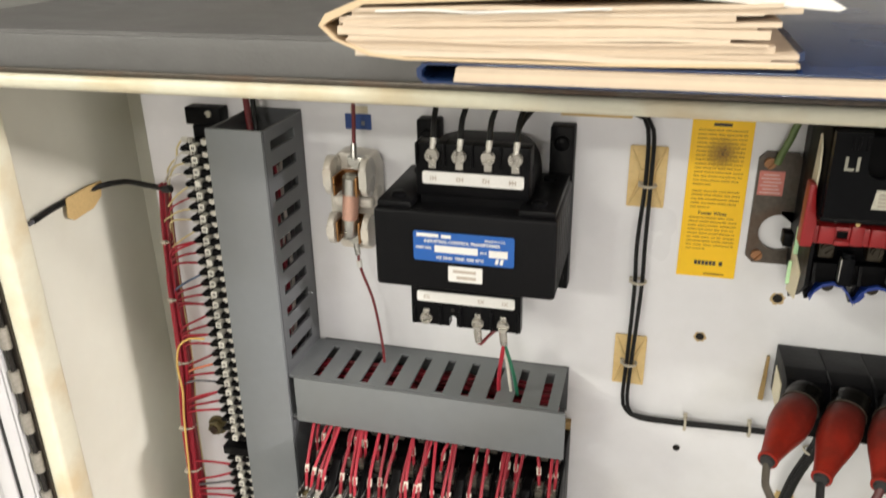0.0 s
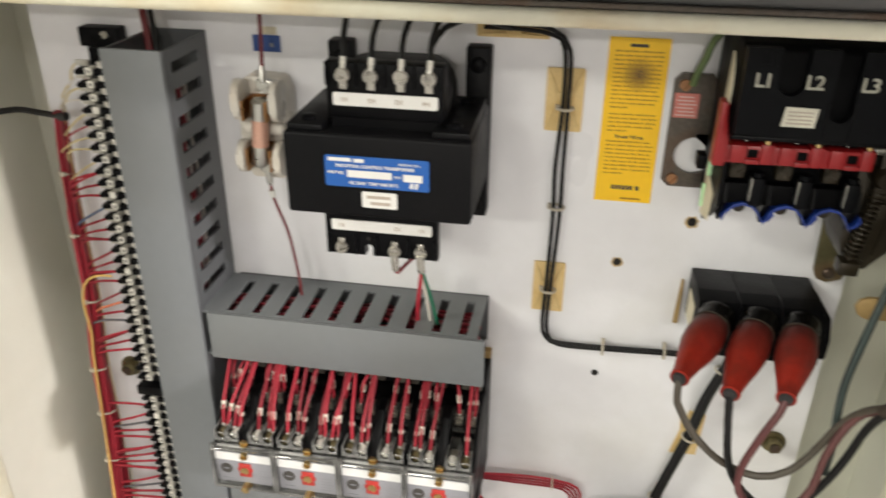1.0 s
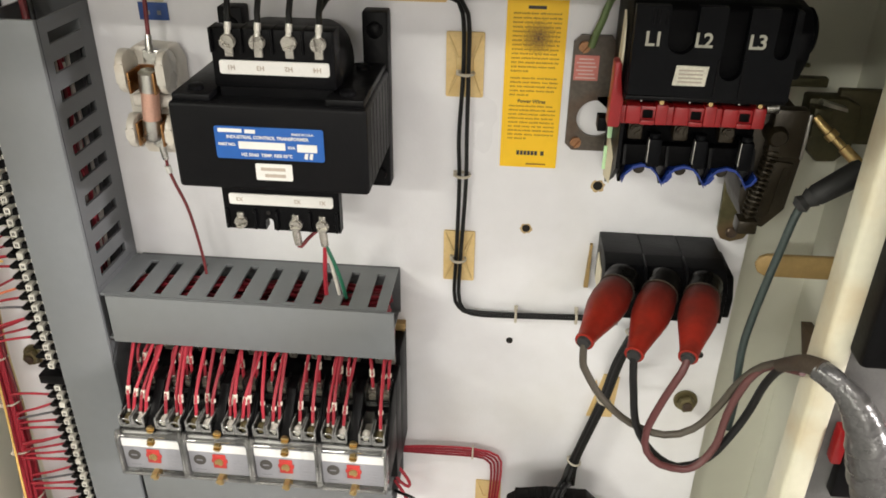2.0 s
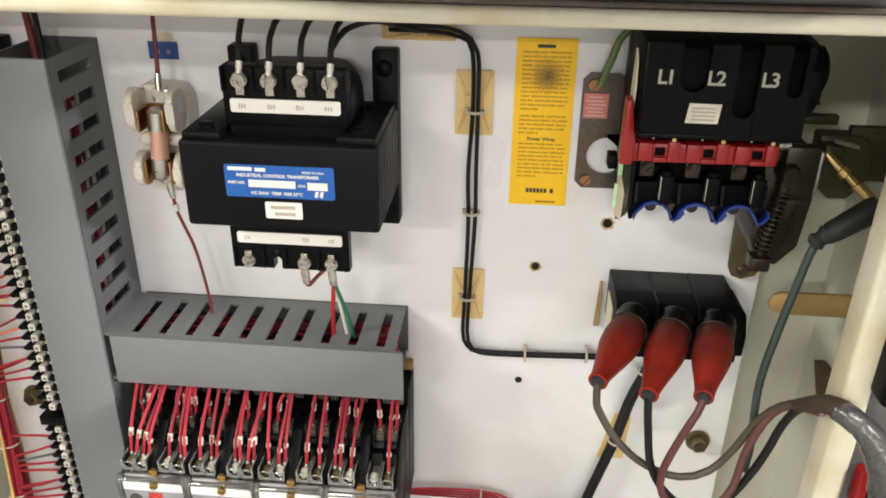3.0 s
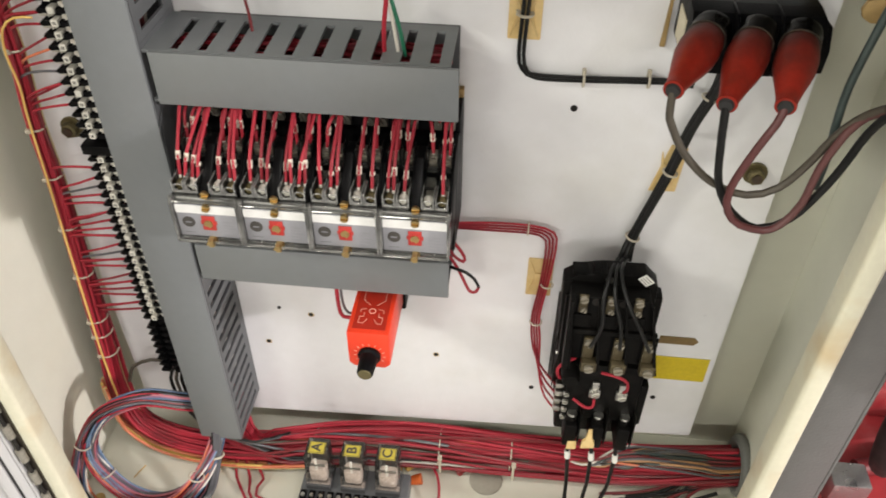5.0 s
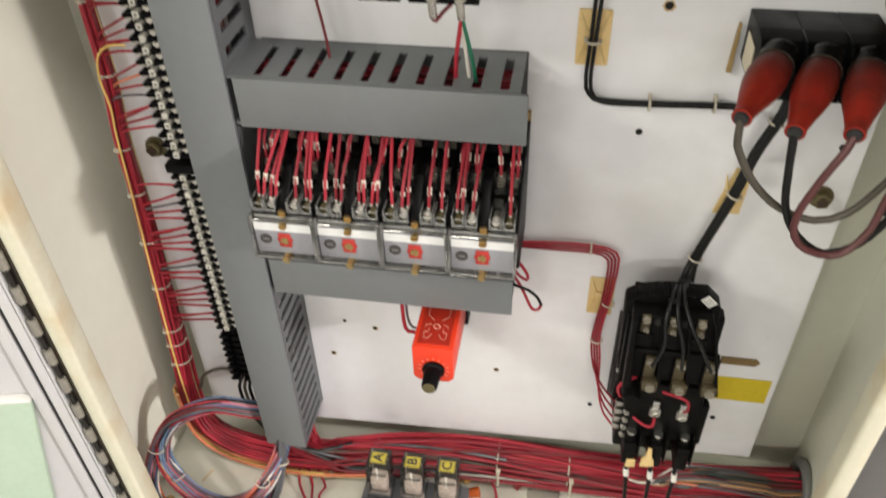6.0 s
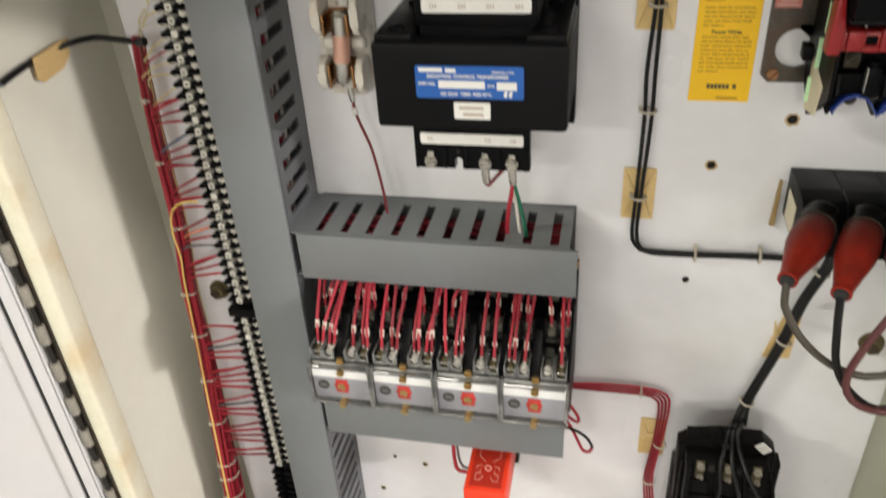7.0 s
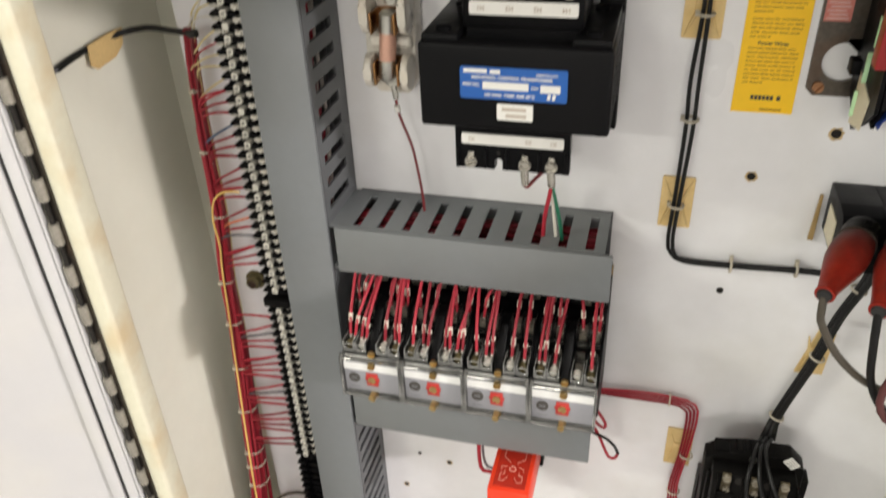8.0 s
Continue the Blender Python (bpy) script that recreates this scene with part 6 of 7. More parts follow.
part("tube", lathe(B(), (0.4905, -0.088, 1.1585), (0.5120, -0.086, 1.1735), [(0, 0.0042), (0.1, 0.0054), (0.9, 0.0064), (1, 0.0056)], 18), RUBBER, sleeve)
part("knot", lathe(B(), (0.4840, -0.0885, 1.1530), (0.4910, -0.088, 1.1590), [(0, 0.0026), (0.3, 0.0048), (0.6, 0.0036), (1, 0.0054)], 14), RUBBER, sleeve, "knotted end")
part("link", cyl(B(), (0.5120, -0.086, 1.1735), (0.5200, -0.085, 1.1790), 0.0035, n=12), DARK_STEEL, sleeve)

# taped cable bundle over the right edge
bundle = thing("taped_cable", "cable bundle wrapped in grey tape over the enclosure's edge", "cable bundle", (0.50, -0.148, 1.095))
part("bare_part", tube(B(), [(0.4815, -0.124, 1.0835), (0.4840, -0.134, 1.0925), (0.4860, -0.142, 1.0985), (0.4905, -0.150, 1.1010)], lambda s: 0.0032 + 0.0018 * s, 14), mat("frayed_brown", (0.045, 0.031, 0.019), 0.7, var=0.4, scale=90), bundle, "frayed brown cable jacket")
bm = tube(B(), [(0.4885, -0.1475, 1.1000), (0.4940, -0.1530, 1.0985), (0.5030, -0.1590, 1.0910), (0.5110, -0.1630, 1.077), (0.5180, -0.1650, 1.060), (0.5290, -0.1660, 1.035), (0.56, -0.166, 0.99)],
          lambda s: (0.0052 + 0.0066 * min(1, max(0, s - 0.08) * 3.2)) * (1 + 0.085 * ((s * 13) % 1.0) + 0.02 * math.sin(47 * s)), 22, 0.0012)
part("tape_wrap", bm, TAPE_SILVER, bundle, "wrinkled grey vinyl tape")
wire("hanging_hose", [(0.556, -0.163, 0.995), (0.590, -0.150, 0.935), (0.630, -0.105, 0.855), (0.668, -0.030, 0.770), (0.699, 0.040, 0.695), (0.725, 0.075, 0.600), (0.757, 0.106, 0.500), (0.815, 0.175, 0.430), (0.870, 0.245, 0.375), (0.98, 0.33, 0.3565)], 0.0150, RUBBER, "black hose hanging beside the enclosure", "loose wires", 14, 0.012)
handle = thing("flange_handle", "dark flange-mounted switch handle with a red grip", "switch handle", (0.53, -0.15, 1.18))
part("housing", box(B(), 0.5045, 0.5420, -0.1520, -0.1345, 1.104, 1.262, 0.003), BLACK, handle)
part("lever", box(B(), 0.5180, 0.5330, -0.1640, -0.1520, 1.100, 1.225, 0.003), DARK_STEEL, handle)
part("pivot", lathe(B(), (0.5255, -0.152, 1.215), (0.5255, -0.170, 1.215), [(0, 0.012), (0.8, 0.012), (1, 0.010)], 20), DARK_STEEL, handle)
part("lock_ring", ring(B(), (0.5225, -0.167, 1.107), (1, 0.2, 0), 0.0075, 0.0016, 20, 8), STEEL, handle, "chrome lock ring")
part("grip", box(B(), 0.5110, 0.5160, -0.1420, -0.1345, 1.038, 1.060, 0.001), RED_PLASTIC, handle, "red plastic grip end")
part("grip_stem", box(B(), 0.5161, 0.5330, -0.1420, -0.1345, 1.016, 1.060, 0.001), BLACK, handle)

# ---------------------------------------------------------------- relays
RX0 = 0.1275


def relay_parts(r, cx):
    """Industrial relay: black base, stepped contact decks, clear terminal housings, silver face."""
    w = 0.0213
    part("base", box(B(), cx - w, cx + w, -0.030, -0.0006, 0.912, 1.006, 0.0012), BLACK, r)
    part("rear_deck", box(B(), cx - w, cx + w, -0.052, -0.030, 0.914, 0.996, 0.0012), BLACK, r)
    part("body", box(B(), cx - w, cx + w, -0.0895, -0.052, 0.9425, 0.9745, 0.0015), BLACK, r)
    part("top_rail", box(B(), cx - w, cx + w, -0.0065, -0.0010, 1.0062, 1.0125, 0.0006), TAN_STEEL, r, "tan rear rail")
    face = part("face_plate", box(B(), cx - 0.0200, cx + 0.0200, -0.0925, -0.0895, 0.9462, 0.9712, 0.0006), SILVER_PLATE, r, "silver face plate")
    part("white_band", box(B(), cx - 0.0198, cx + 0.0198, -0.0929, -0.0925, 0.9650, 0.9711), BAND_WHITE, face, "white upper band")
    em = part("emblem", cyl(B(), (cx - 0.0130, -0.0925, 0.9578), (cx - 0.0130, -0.0930, 0.9578), 0.0040, n=20), INK, face, "round dark emblem")
    part("emblem_mark", box(B(), cx - 0.0150, cx - 0.0110, -0.0932, -0.0930, 0.9573, 0.9583), SILVER_INK, em)
    for k in range(5):
        part("print_bar", box(B(), cx + 0.0085, cx + 0.0165 - 0.001 * (k % 2), -0.0925, -0.0926, 0.9490 + 0.0024 * k, 0.9494 + 0.0024 * k), FAINT_PRINT, face)
    part("print_bar", box(B(), cx - 0.0165, cx - 0.0095, -0.0925, -0.0926, 0.9492, 0.9497), SILVER_INK, face)
    sq = box(B(), cx - 0.0042, cx + 0.0042, -0.0936, -0.0925, 0.9524, 0.9634, 0.0005)
    box(sq, cx - 0.0051, cx + 0.0051, -0.0932, -0.0925, 0.9566, 0.9594, 0.0003)
    ind = part("indicator", sq, CAP_RED, face, "orange-red indicator cap")
    bm = B()
    screw(bm, cx, -0.0936, 0.9579, 0.0027, 0.0010, 70)
    part("screw", bm, BRASS, ind, "brass screw")
    for z, y, rr in ((0.9790, -0.0905, 0.0025), (0.9705, -0.0928, 0.0026), (0.9440, -0.0910, 0.0025)):
        bm = B()
        screw(bm, cx + 0.0004, y, z, rr, 0.0024, 20 + 900 * z)
        part("screw", bm, BRASS, r, "brass screw")
    part("lower_lug", box(B(), cx - 0.0018, cx + 0.0018, -0.0972, -0.0900, 0.9412, 0.9468, 0.0006), BRASS, r, "brass foot lug")
    bm = B()
    screw(bm, cx, -0.0972, 0.9446, 0.0022, 0.0012, 60)
    part("screw", bm, BRASS, r, "brass screw")
    part("rib", prism(B(), [(-0.0900, 0.9746), (-0.0900, 0.9780), (-0.0660, 0.9990), (-0.0525, 0.9990), (-0.0525, 0.9746)], "x", cx - 0.0030, cx + 0.0030, 0.0008), BLACK, r, "black centre rib")
    part("front_cover", box(B(), cx - 0.0198, cx + 0.0198, -0.0922, -0.0896, 0.9714, 0.9764, 0.0004), HAZY, r, "scuffed clear front cover")
    bm = box(B(), cx - 0.0204, cx + 0.0204, -0.0962, -0.0952, 0.9436, 0.9450, 0.0004)      # clear bezel round the face
    box(bm, cx - 0.0204, cx + 0.0204, -0.0952, -0.0900, 0.9424, 0.9437, 0.0004)
    for side in (-1, 1):
        box(bm, cx + side * 0.0206 - 0.0008, cx + side * 0.0206 + 0.0008, -0.0968, -0.0950, 0.9440, 0.9760, 0.0004)
        box(bm, cx + side * 0.0200 - 0.0012, cx + side * 0.0200 + 0.0012, -0.0962, -0.0930, 0.9735, 0.9790, 0.0005)
    part("bezel", bm, BEZEL, r, "clear moulded bezel with bright edges")
    for side in (-1, 1):               # black partition beside each pole
        part("partition", prism(B(), [(-0.0880, 0.9746), (-0.0880, 0.9800), (-0.0700, 0.9965), (-0.0530, 1.0010), (-0.0530, 0.9746)], "x", cx + side * 0.0206 - 0.0008, cx + side * 0.0206 + 0.0008, 0.0004), BLACK_DEEP, r)
    for side in (-1, 1):
        part("end_guard", box(B(), cx + side * 0.0207 - 0.0006, cx + side * 0.0207 + 0.0006, -0.0950, -0.084, 0.9440, 0.9765, 0.0003), HAZY, r, "clear plastic guard")
        c = cx + side * 0.0117
        deck = part("contact_deck", box(B(), c - 0.0080, c + 0.0080, -0.0880, -0.0645, 0.9746, 0.9760, 0.0005), BLACK, r)
        part("middle_deck", box(B(), c - 0.0085, c + 0.0085, -0.0630, -0.0525, 0.9746, 0.9885, 0.0006), BLACK, r)
        for q in (-0.0042, 0.0042):
            x = c + q
            cap = B()                  # clear cup round each front terminal
            box(cap, x - 0.0039, x - 0.0031, -0.0900, -0.0700, 0.9761, 0.9862, 0.0003, 1)
            box(cap, x + 0.0031, x + 0.0039, -0.0900, -0.0700, 0.9761, 0.9862, 0.0003, 1)
            box(cap, x - 0.0031, x + 0.0031, -0.0900, -0.0893, 0.9761, 0.9792, 0.0002, 1)
            box(cap, x - 0.0031, x + 0.0031, -0.0720, -0.0700, 0.9761, 0.9880, 0.0002, 1)
            part("terminal_housing", cap, CLEAR, deck, "clear plastic terminal housing")
            # thin pale strips draw the bright highlights along the cup's edges
            cap = box(B(), x - 0.0039, x + 0.0039, -0.0904, -0.0894, 0.9789, 0.9794)
            for s in (-0.0035, 0.0035):
                box(cap, x + s - 0.0002, x + s + 0.0002, -0.0891, -0.0760, 0.9863, 0.9867)
                box(cap, x + s - 0.0003, x + s + 0.0003, -0.0905, -0.0893, 0.9797, 0.9870)
            part("housing_rim", cap, EDGE_GLINT, deck, "moulded rim with its highlight put in as pale colour")
            bm = box(B(), x - 0.0026, x + 0.0026, -0.0835, -0.0722, 0.9761, 0.9800, 0.0005)
            part("terminal", bm, RELAY_TERMINAL, deck)
            bm = lathe(B(), (x - 0.0002, -0.0862, 0.9812), (x - 0.0002, -0.0825, 0.9812), [(0, 0.0020), (0.25, 0.0026), (1, 0.0026)], 14)
            screw(bm, x - 0.0002, -0.0862, 0.9812, 0.0021, 0.0012, 35 + 2000 * q)
            part("terminal_screw", bm, NUT if q * side > 0 else AGED_SCREW, deck)
            # pale ring added for the curved highlight round the screw
            part("terminal_guard", ring(B(), (x, -0.0890, 0.9815), (0, 1, 0.25), 0.0032, 0.00038, 16, 6), EDGE_GLINT, deck, "pale ring added as the highlight round a screw")
            bm = B()                   # decks behind
            screw(bm, x, -0.0605, 0.9940, 0.0022, 0.002, 10)
            box(bm, x - 0.0026, x + 0.0026, -0.0605, -0.0525, 0.9890, 0.9965, 0.0005)
            part("terminal_screw", bm, RELAY_TERMINAL, r)
            bm = B()
            screw(bm, x, -0.0345, 1.0035, 0.0021, 0.002, 120)
            box(bm, x - 0.0024, x + 0.0024, -0.0345, -0.0305, 0.9985, 1.0055, 0.0005)
            part("terminal_screw", bm, RELAY_TERMINAL, r)
            cap = box(B(), x - 0.0039, x - 0.0031, -0.0660, -0.0525, 0.9886, 1.0020, 0.0003, 1)
            box(cap, x + 0.0031, x + 0.0039, -0.0660, -0.0525, 0.9886, 1.0020, 0.0003, 1)
            box(cap, x - 0.0031, x + 0.0031, -0.0660, -0.0653, 0.9886, 0.9925, 0.0002, 1)
            part("terminal_housing", cap, CLEAR, r, "clear plastic terminal housing")


relay = thing("relay", "black industrial relay with clear shields and a silver face", "relay", (RX0, 0, 0.912), "relays in a row")
relay_parts(relay, RX0)
for k in range(1, 4):
    copy_thing(relay, Matrix.Translation((RX0 + 0.0431 * k, 0, 0.912)))

# red wires from the upper duct down to the relays, each with printed white markers
DECKS = ((-0.0805, 0.9862), (-0.0575, 0.9990), (-0.0340, 1.0070))
for k in range(4):
    cx = RX0 + 0.0431 * k
    ends = []
    for t, q in enumerate((-0.0159, -0.0075, 0.0075, 0.0159)):
        n_front = ((2, 2, 1, 2), (1, 2, 2, 2), (1, 2, 1, 1), (2, 1, 0, 1))[k][t]
        ends += [(cx + q + (0.0036 * j - 0.0018 if n_front == 2 else 0.0), 0) for j in range(n_front)]
        n_mid_deck = ((2, 1, 2, 2), (1, 1, 1, 1), (1, 1, 1, 1), (2, 1, 1, 2))[k][t]
        ends += [(cx + q + (0.0038 * j - 0.0019 if n_mid_deck == 2 else rnd.uniform(-0.0015, 0.0015)), 1) for j in range(n_mid_deck)]
        if rnd.random() < 0.45:
            ends.append((cx + q + rnd.uniform(-0.002, 0.002), 2))
    for ex, deck in ends:
        ey, ez = DECKS[deck]
        ey += rnd.uniform(-0.0015, 0.0015)
        slot = 0.0965 + 0.0103 + 0.0171 * round((ex + 0.003 - 0.1068) / 0.0171)
        sx = 0.45 * ex + 0.55 * min(max(slot, 0.107), 0.2685) + rnd.uniform(-0.0030, 0.0045)
        lift = (0.0040, 0.0, 0.0)[deck] + rnd.uniform(0, 0.003)
        pts = [(sx, (-0.040, -0.034, -0.026)[deck] + rnd.uniform(-0.006, 0.006), 1.0270), (sx + (ex - sx) * 0.2, (-0.050, -0.041, -0.029)[deck] + rnd.uniform(-0.003, 0.003), 1.0165),
               (sx + (ex - sx) * 0.78, ey + (0.0065, 0.0035, 0.0)[deck], ez + 0.0135 - lift * 0.3), (ex, ey, ez - 0.002)]
        w = thing("relay_wire", "red wire with white markers from the duct to a relay", "wire", (ex, ey, ez), "relay wires")
        part("insulation", tube(B(), pts, 0.00108, 7, 0.003), RED_WIRE, w)
        d, e = (Vector(pts[2]) - Vector(pts[3])).normalized(), Vector(pts[3])
        s0 = 0.0070 + rnd.uniform(0, 0.0030)
        for j in range(2 if rnd.random() < 0.75 else 1):
            a = e + d * (s0 + 0.0027 * j)
            mk = part("wire_marker", cyl(B(), a, a + d * 0.0023, 0.0016, n=10), MARKER, w, "white wire marker")
            part("print", box(B(), a.x - 0.0005, a.x + 0.0005, a.y - 0.00178, a.y - 0.0013, a.z + 0.0003, a.z + 0.0010), INK_FAINT, mk)
        part("ferrule", cyl(B(), e - d * 0.002, e + d * 0.0035, 0.0010, n=8), AGED_SCREW, w)

# control wires from the relays to the contactor
ctl = thing("control_wires", "red control wires bent along the panel to the contactor", "wire bundle", (0.33, -0.008, 0.87))
for k in range(4):
    o = 0.0024 * k
    part("wire", tube(B(), [(0.270, -0.008 - 0.5 * o, 0.8975 + o), (0.300, -0.008, 0.8975 + o), (0.330, -0.008, 0.8975 + o), (0.3395 + o, -0.008, 0.8940 + o * 0.8), (0.3425 + o, -0.008, 0.8850), (0.3415 + o * 0.8, -0.009, 0.850),
                             (0.3380 + o * 0.8, -0.009, 0.812), (0.3400 + o * 0.9, -0.010, 0.785), (0.3450 + o * 0.5, -0.018, 0.760 - 0.006 * k + 0.012), (0.3540, -0.036, 0.752 + 0.009 * (3 - k) - 0.006), (0.3640, -0.050, 0.750 + 0.0095 * (3 - k) - 0.004)], 0.0009, 7), RED_WIRE, ctl)
for x, z, d in ((0.328, 0.9025, (1, 0, 0)), (0.345, 0.848, (0, 0, 1)), (0.340, 0.806, (0, 0, 1))):
    bm = B()
    ring(bm, (x + (0.0015 if d[2] else 0), -0.009, z), d, 0.0046, 0.0007, 18, 6)
    part("cable_tie", bm, TIE, ctl, "white nylon cable tie")
wire("jumper_loop", [(0.272, -0.030, 0.907), (0.2785, -0.032, 0.900), (0.2835, -0.034, 0.893), (0.2830, -0.034, 0.888), (0.2770, -0.033, 0.891), (0.272, -0.030, 0.896)], 0.0012, RED_WIRE, "small red wire loop beside the relays", "loose wires")
wire("jumper_loop", [(0.272, -0.030, 0.8895), (0.2785, -0.032, 0.880), (0.2845, -0.034, 0.8675), (0.2885, -0.036, 0.8608), (0.2930, -0.036, 0.8605), (0.2950, -0.036, 0.866)], 0.0012, RED_WIRE, "red wire loop beside the lower duct", "loose wires")
wire("jumper_loop", [(0.2950, -0.036, 0.8658), (0.2915, -0.036, 0.8735), (0.2850, -0.035, 0.8785), (0.2780, -0.033, 0.8795), (0.272, -0.030, 0.879)], 0.0012, BLACK_WIRE, "black end of a wire loop beside the lower duct", "loose wires")

# ---------------------------------------------------------------- timer
tm = thing("timer_relay", "orange-red timer with a black knob under the duct", "timer", (0.2185, 0, 0.82))
MX0, MX1, MZ0, MZ1, MF = 0.2035, 0.2345, 0.8170, 0.8535, -0.080
part("housing", prism(B(), [(MX0, MZ0 + 0.004), (MX0 + 0.004, MZ0), (MX1 - 0.004, MZ0), (MX1, MZ0 + 0.004), (MX1, MZ1), (MX0, MZ1)], "y", -0.014, MF, 0.0012), ORANGE_TIMER, tm)
part("socket", box(B(), MX0 - 0.002, MX1 + 0.002, -0.014, -0.0006, MZ0 - 0.004, MZ1 + 0.006, 0.001), BLACK, tm, "black relay socket")
part("top_panel", box(B(), MX0 + 0.0035, MX1 - 0.0035, MF + 0.004, -0.016, MZ1 - 0.0002, MZ1 + 0.0006), mat("dark_red_print_field", (0.42, 0.025, 0.012), 0.4, var=0.05), tm, "darker red wiring diagram field")
bm = B()
TZ = MZ1 + 0.0006
ring(bm, (0.2190, -0.058, TZ), (0, 0, 1), 0.0024, 0.00035, 16, 4)
for sx in (-1, 1):
    for pts in ([(2.6, -66), (5, -70.5), (8.5, -70.5), (8.5, -64), (5.5, -64), (5.5, -60)], [(2.6, -52), (8, -47), (8, -38), (3, -38)], [(4.5, -56), (8.5, -57), (8.5, -60)]):
        for (ax, ay), (bx, by) in zip(pts, pts[1:]):
            a, b = Vector((0.2190 + sx * ax * 1e-3, ay * 1e-3, TZ)), Vector((0.2190 + sx * bx * 1e-3, by * 1e-3, TZ))
            cyl(bm, a, b, 0.0003, n=4)
part("wiring_diagram", bm, PALE_INK, tm, "pale printed wiring diagram")
KX, KZ = 0.2195, 0.8310
bm = B()
for k in range(11):
    a = radians(-30 + 24 * k)
    c, s = math.cos(a), math.sin(a)
    cyl(bm, (KX + 0.0098 * c, MF - 0.0002, KZ + 0.0098 * s), (KX + 0.0118 * c, MF - 0.0002, KZ + 0.0118 * s), 0.0003, n=4)
part("dial_marks", bm, PALE_INK, tm, "pale dial marks")
knob = part("knob", lathe(B(), (KX, MF, KZ), (KX - 0.0004, MF - 0.019, KZ), [(0, 0.0085), (0.12, 0.0085), (0.2, 0.0068), (0.92, 0.0060), (1, 0.0052)], 24), BLACK, tm, "black knob")
part("knob_cap", lathe(B(), (KX - 0.0004, MF - 0.019, KZ), (KX - 0.0004, MF - 0.0196, KZ), [(0, 0.0050), (1, 0.0047)], 20), NUT, knob, "brushed silver knob cap")
wire("timer_wire", [(0.1880, -0.038, 0.8760), (0.1885, -0.040, 0.858), (0.1892, -0.041, 0.838), (0.1925, -0.042, 0.8285), (0.2050, -0.040, 0.8270)], 0.0016, RED_WIRE, "red wires from the duct into the timer", "loose wires")
wire("timer_wire", [(0.1912, -0.037, 0.8760), (0.1915, -0.039, 0.858), (0.1922, -0.040, 0.842), (0.1960, -0.041, 0.8325), (0.2050, -0.040, 0.8310)], 0.0011, GREY_WIRE, "thin grey wire into the timer", "loose wires")

# ---------------------------------------------------------------- contactor with overload relay
ct = thing("motor_contactor", "black motor contactor with overload relay below it", "contactor", (0.395, 0, 0.72))
part("base", box(B(), 0.3620, 0.4300, -0.022, -0.0006, 0.735, 0.854, 0.002), DUSTY, ct)
part("middle", box(B(), 0.3600, 0.4290, -0.036, -0.022, 0.760, 0.868, 0.002), DUSTY, ct)
part("side_wall", prism(B(), [(-0.002, 0.735), (-0.002, 0.835), (-0.030, 0.862), (-0.056, 0.884), (-0.060, 0.830), (-0.040, 0.770)], "x", 0.3574, 0.3599), DUSTY, ct)
for k in range(3):
    part("side_fin", box(B(), 0.3567, 0.3573, -0.050 + 0.014 * k, -0.047 + 0.014 * k, 0.775, 0.855 - 0.008 * k), DUSTY, ct)
part("top_plate", prism(B(), [(0.3560, 0.8300), (0.3545, 0.8910), (0.3640, 0.8985), (0.3820, 0.9020), (0.3930, 0.9010), (0.4100, 0.9020), (0.4195, 0.8920), (0.4210, 0.8300)], "y", -0.036, -0.050, 0.001), DUSTY, ct)
part("front_cover", prism(B(), [(0.3615, 0.8290), (0.3592, 0.8930), (0.4140, 0.8915), (0.4285, 0.8260)], "y", -0.050, -0.0645, 0.0014), DUSTY, ct)
for k in range(4):
    xt, xb = 0.3600 + 0.0180 * k, 0.3640 + 0.0208 * k
    part("barrier", prism(B(), [(xb, 0.8230), (xb + 0.0022, 0.8230), (xt + 0.0016, 0.8915), (xt, 0.8915)], "y", -0.0645, -0.0705), DUSTY, ct)
part("cross_ridge", box(B(), 0.3640, 0.4230, -0.0680, -0.0645, 0.8585, 0.8625, 0.0006), DUSTY, ct)
for k in range(3):
    xu, xl = 0.3686 + 0.0186 * k, 0.3765 + 0.0212 * k
    oval = [(xu + 0.0046 * math.cos(radians(a)) + 0.0004, 0.8862 + 0.0092 * math.sin(radians(a))) for a in range(0, 360, 24)]
    part("terminal_well", prism(B(), oval, "y", -0.0645, -0.0650), BLACK_DEEP, ct, "dark oval terminal well")
    part("arc_chamber", prism(B(), [(xu - 0.0062, 0.8640), (xu + 0.0070, 0.8640), (xu + 0.0064, 0.8765), (xu - 0.0056, 0.8765)], "y", -0.0645, -0.0668, 0.0008), DUSTY, ct)
    part("lower_well", box(B(), xl - 0.0055, xl + 0.0062, -0.0650, -0.0645, 0.8300, 0.8570), BLACK_DEEP, ct)
part("side_ridge", prism(B(), [(0.3596, 0.8250), (0.3632, 0.8250), (0.3618, 0.8950), (0.3586, 0.8950)], "y", -0.0646, -0.0735, 0.0006), DUSTY, ct, "tall black edge ridge")
bm = B()
for x0, x1, z in ((0.3600, 0.3700, 0.8996), (0.3740, 0.3795, 0.9030), (0.3835, 0.3925, 0.9040), (0.4000, 0.4060, 0.9018)):   # uneven moulding along the top
    box(bm, x0, x1, -0.0500, -0.0380, 0.8990, z, 0.0010)
part("top_moulding", bm, DUSTY, ct)
bm = B()
for y, z in ((-0.0450, 0.8700), (-0.0520, 0.8200)):
    cyl(bm, (0.3573, y, z), (0.3560, y, z), 0.0016, n=10)
part("rivet", bm, STEEL, ct, "bright rivet")
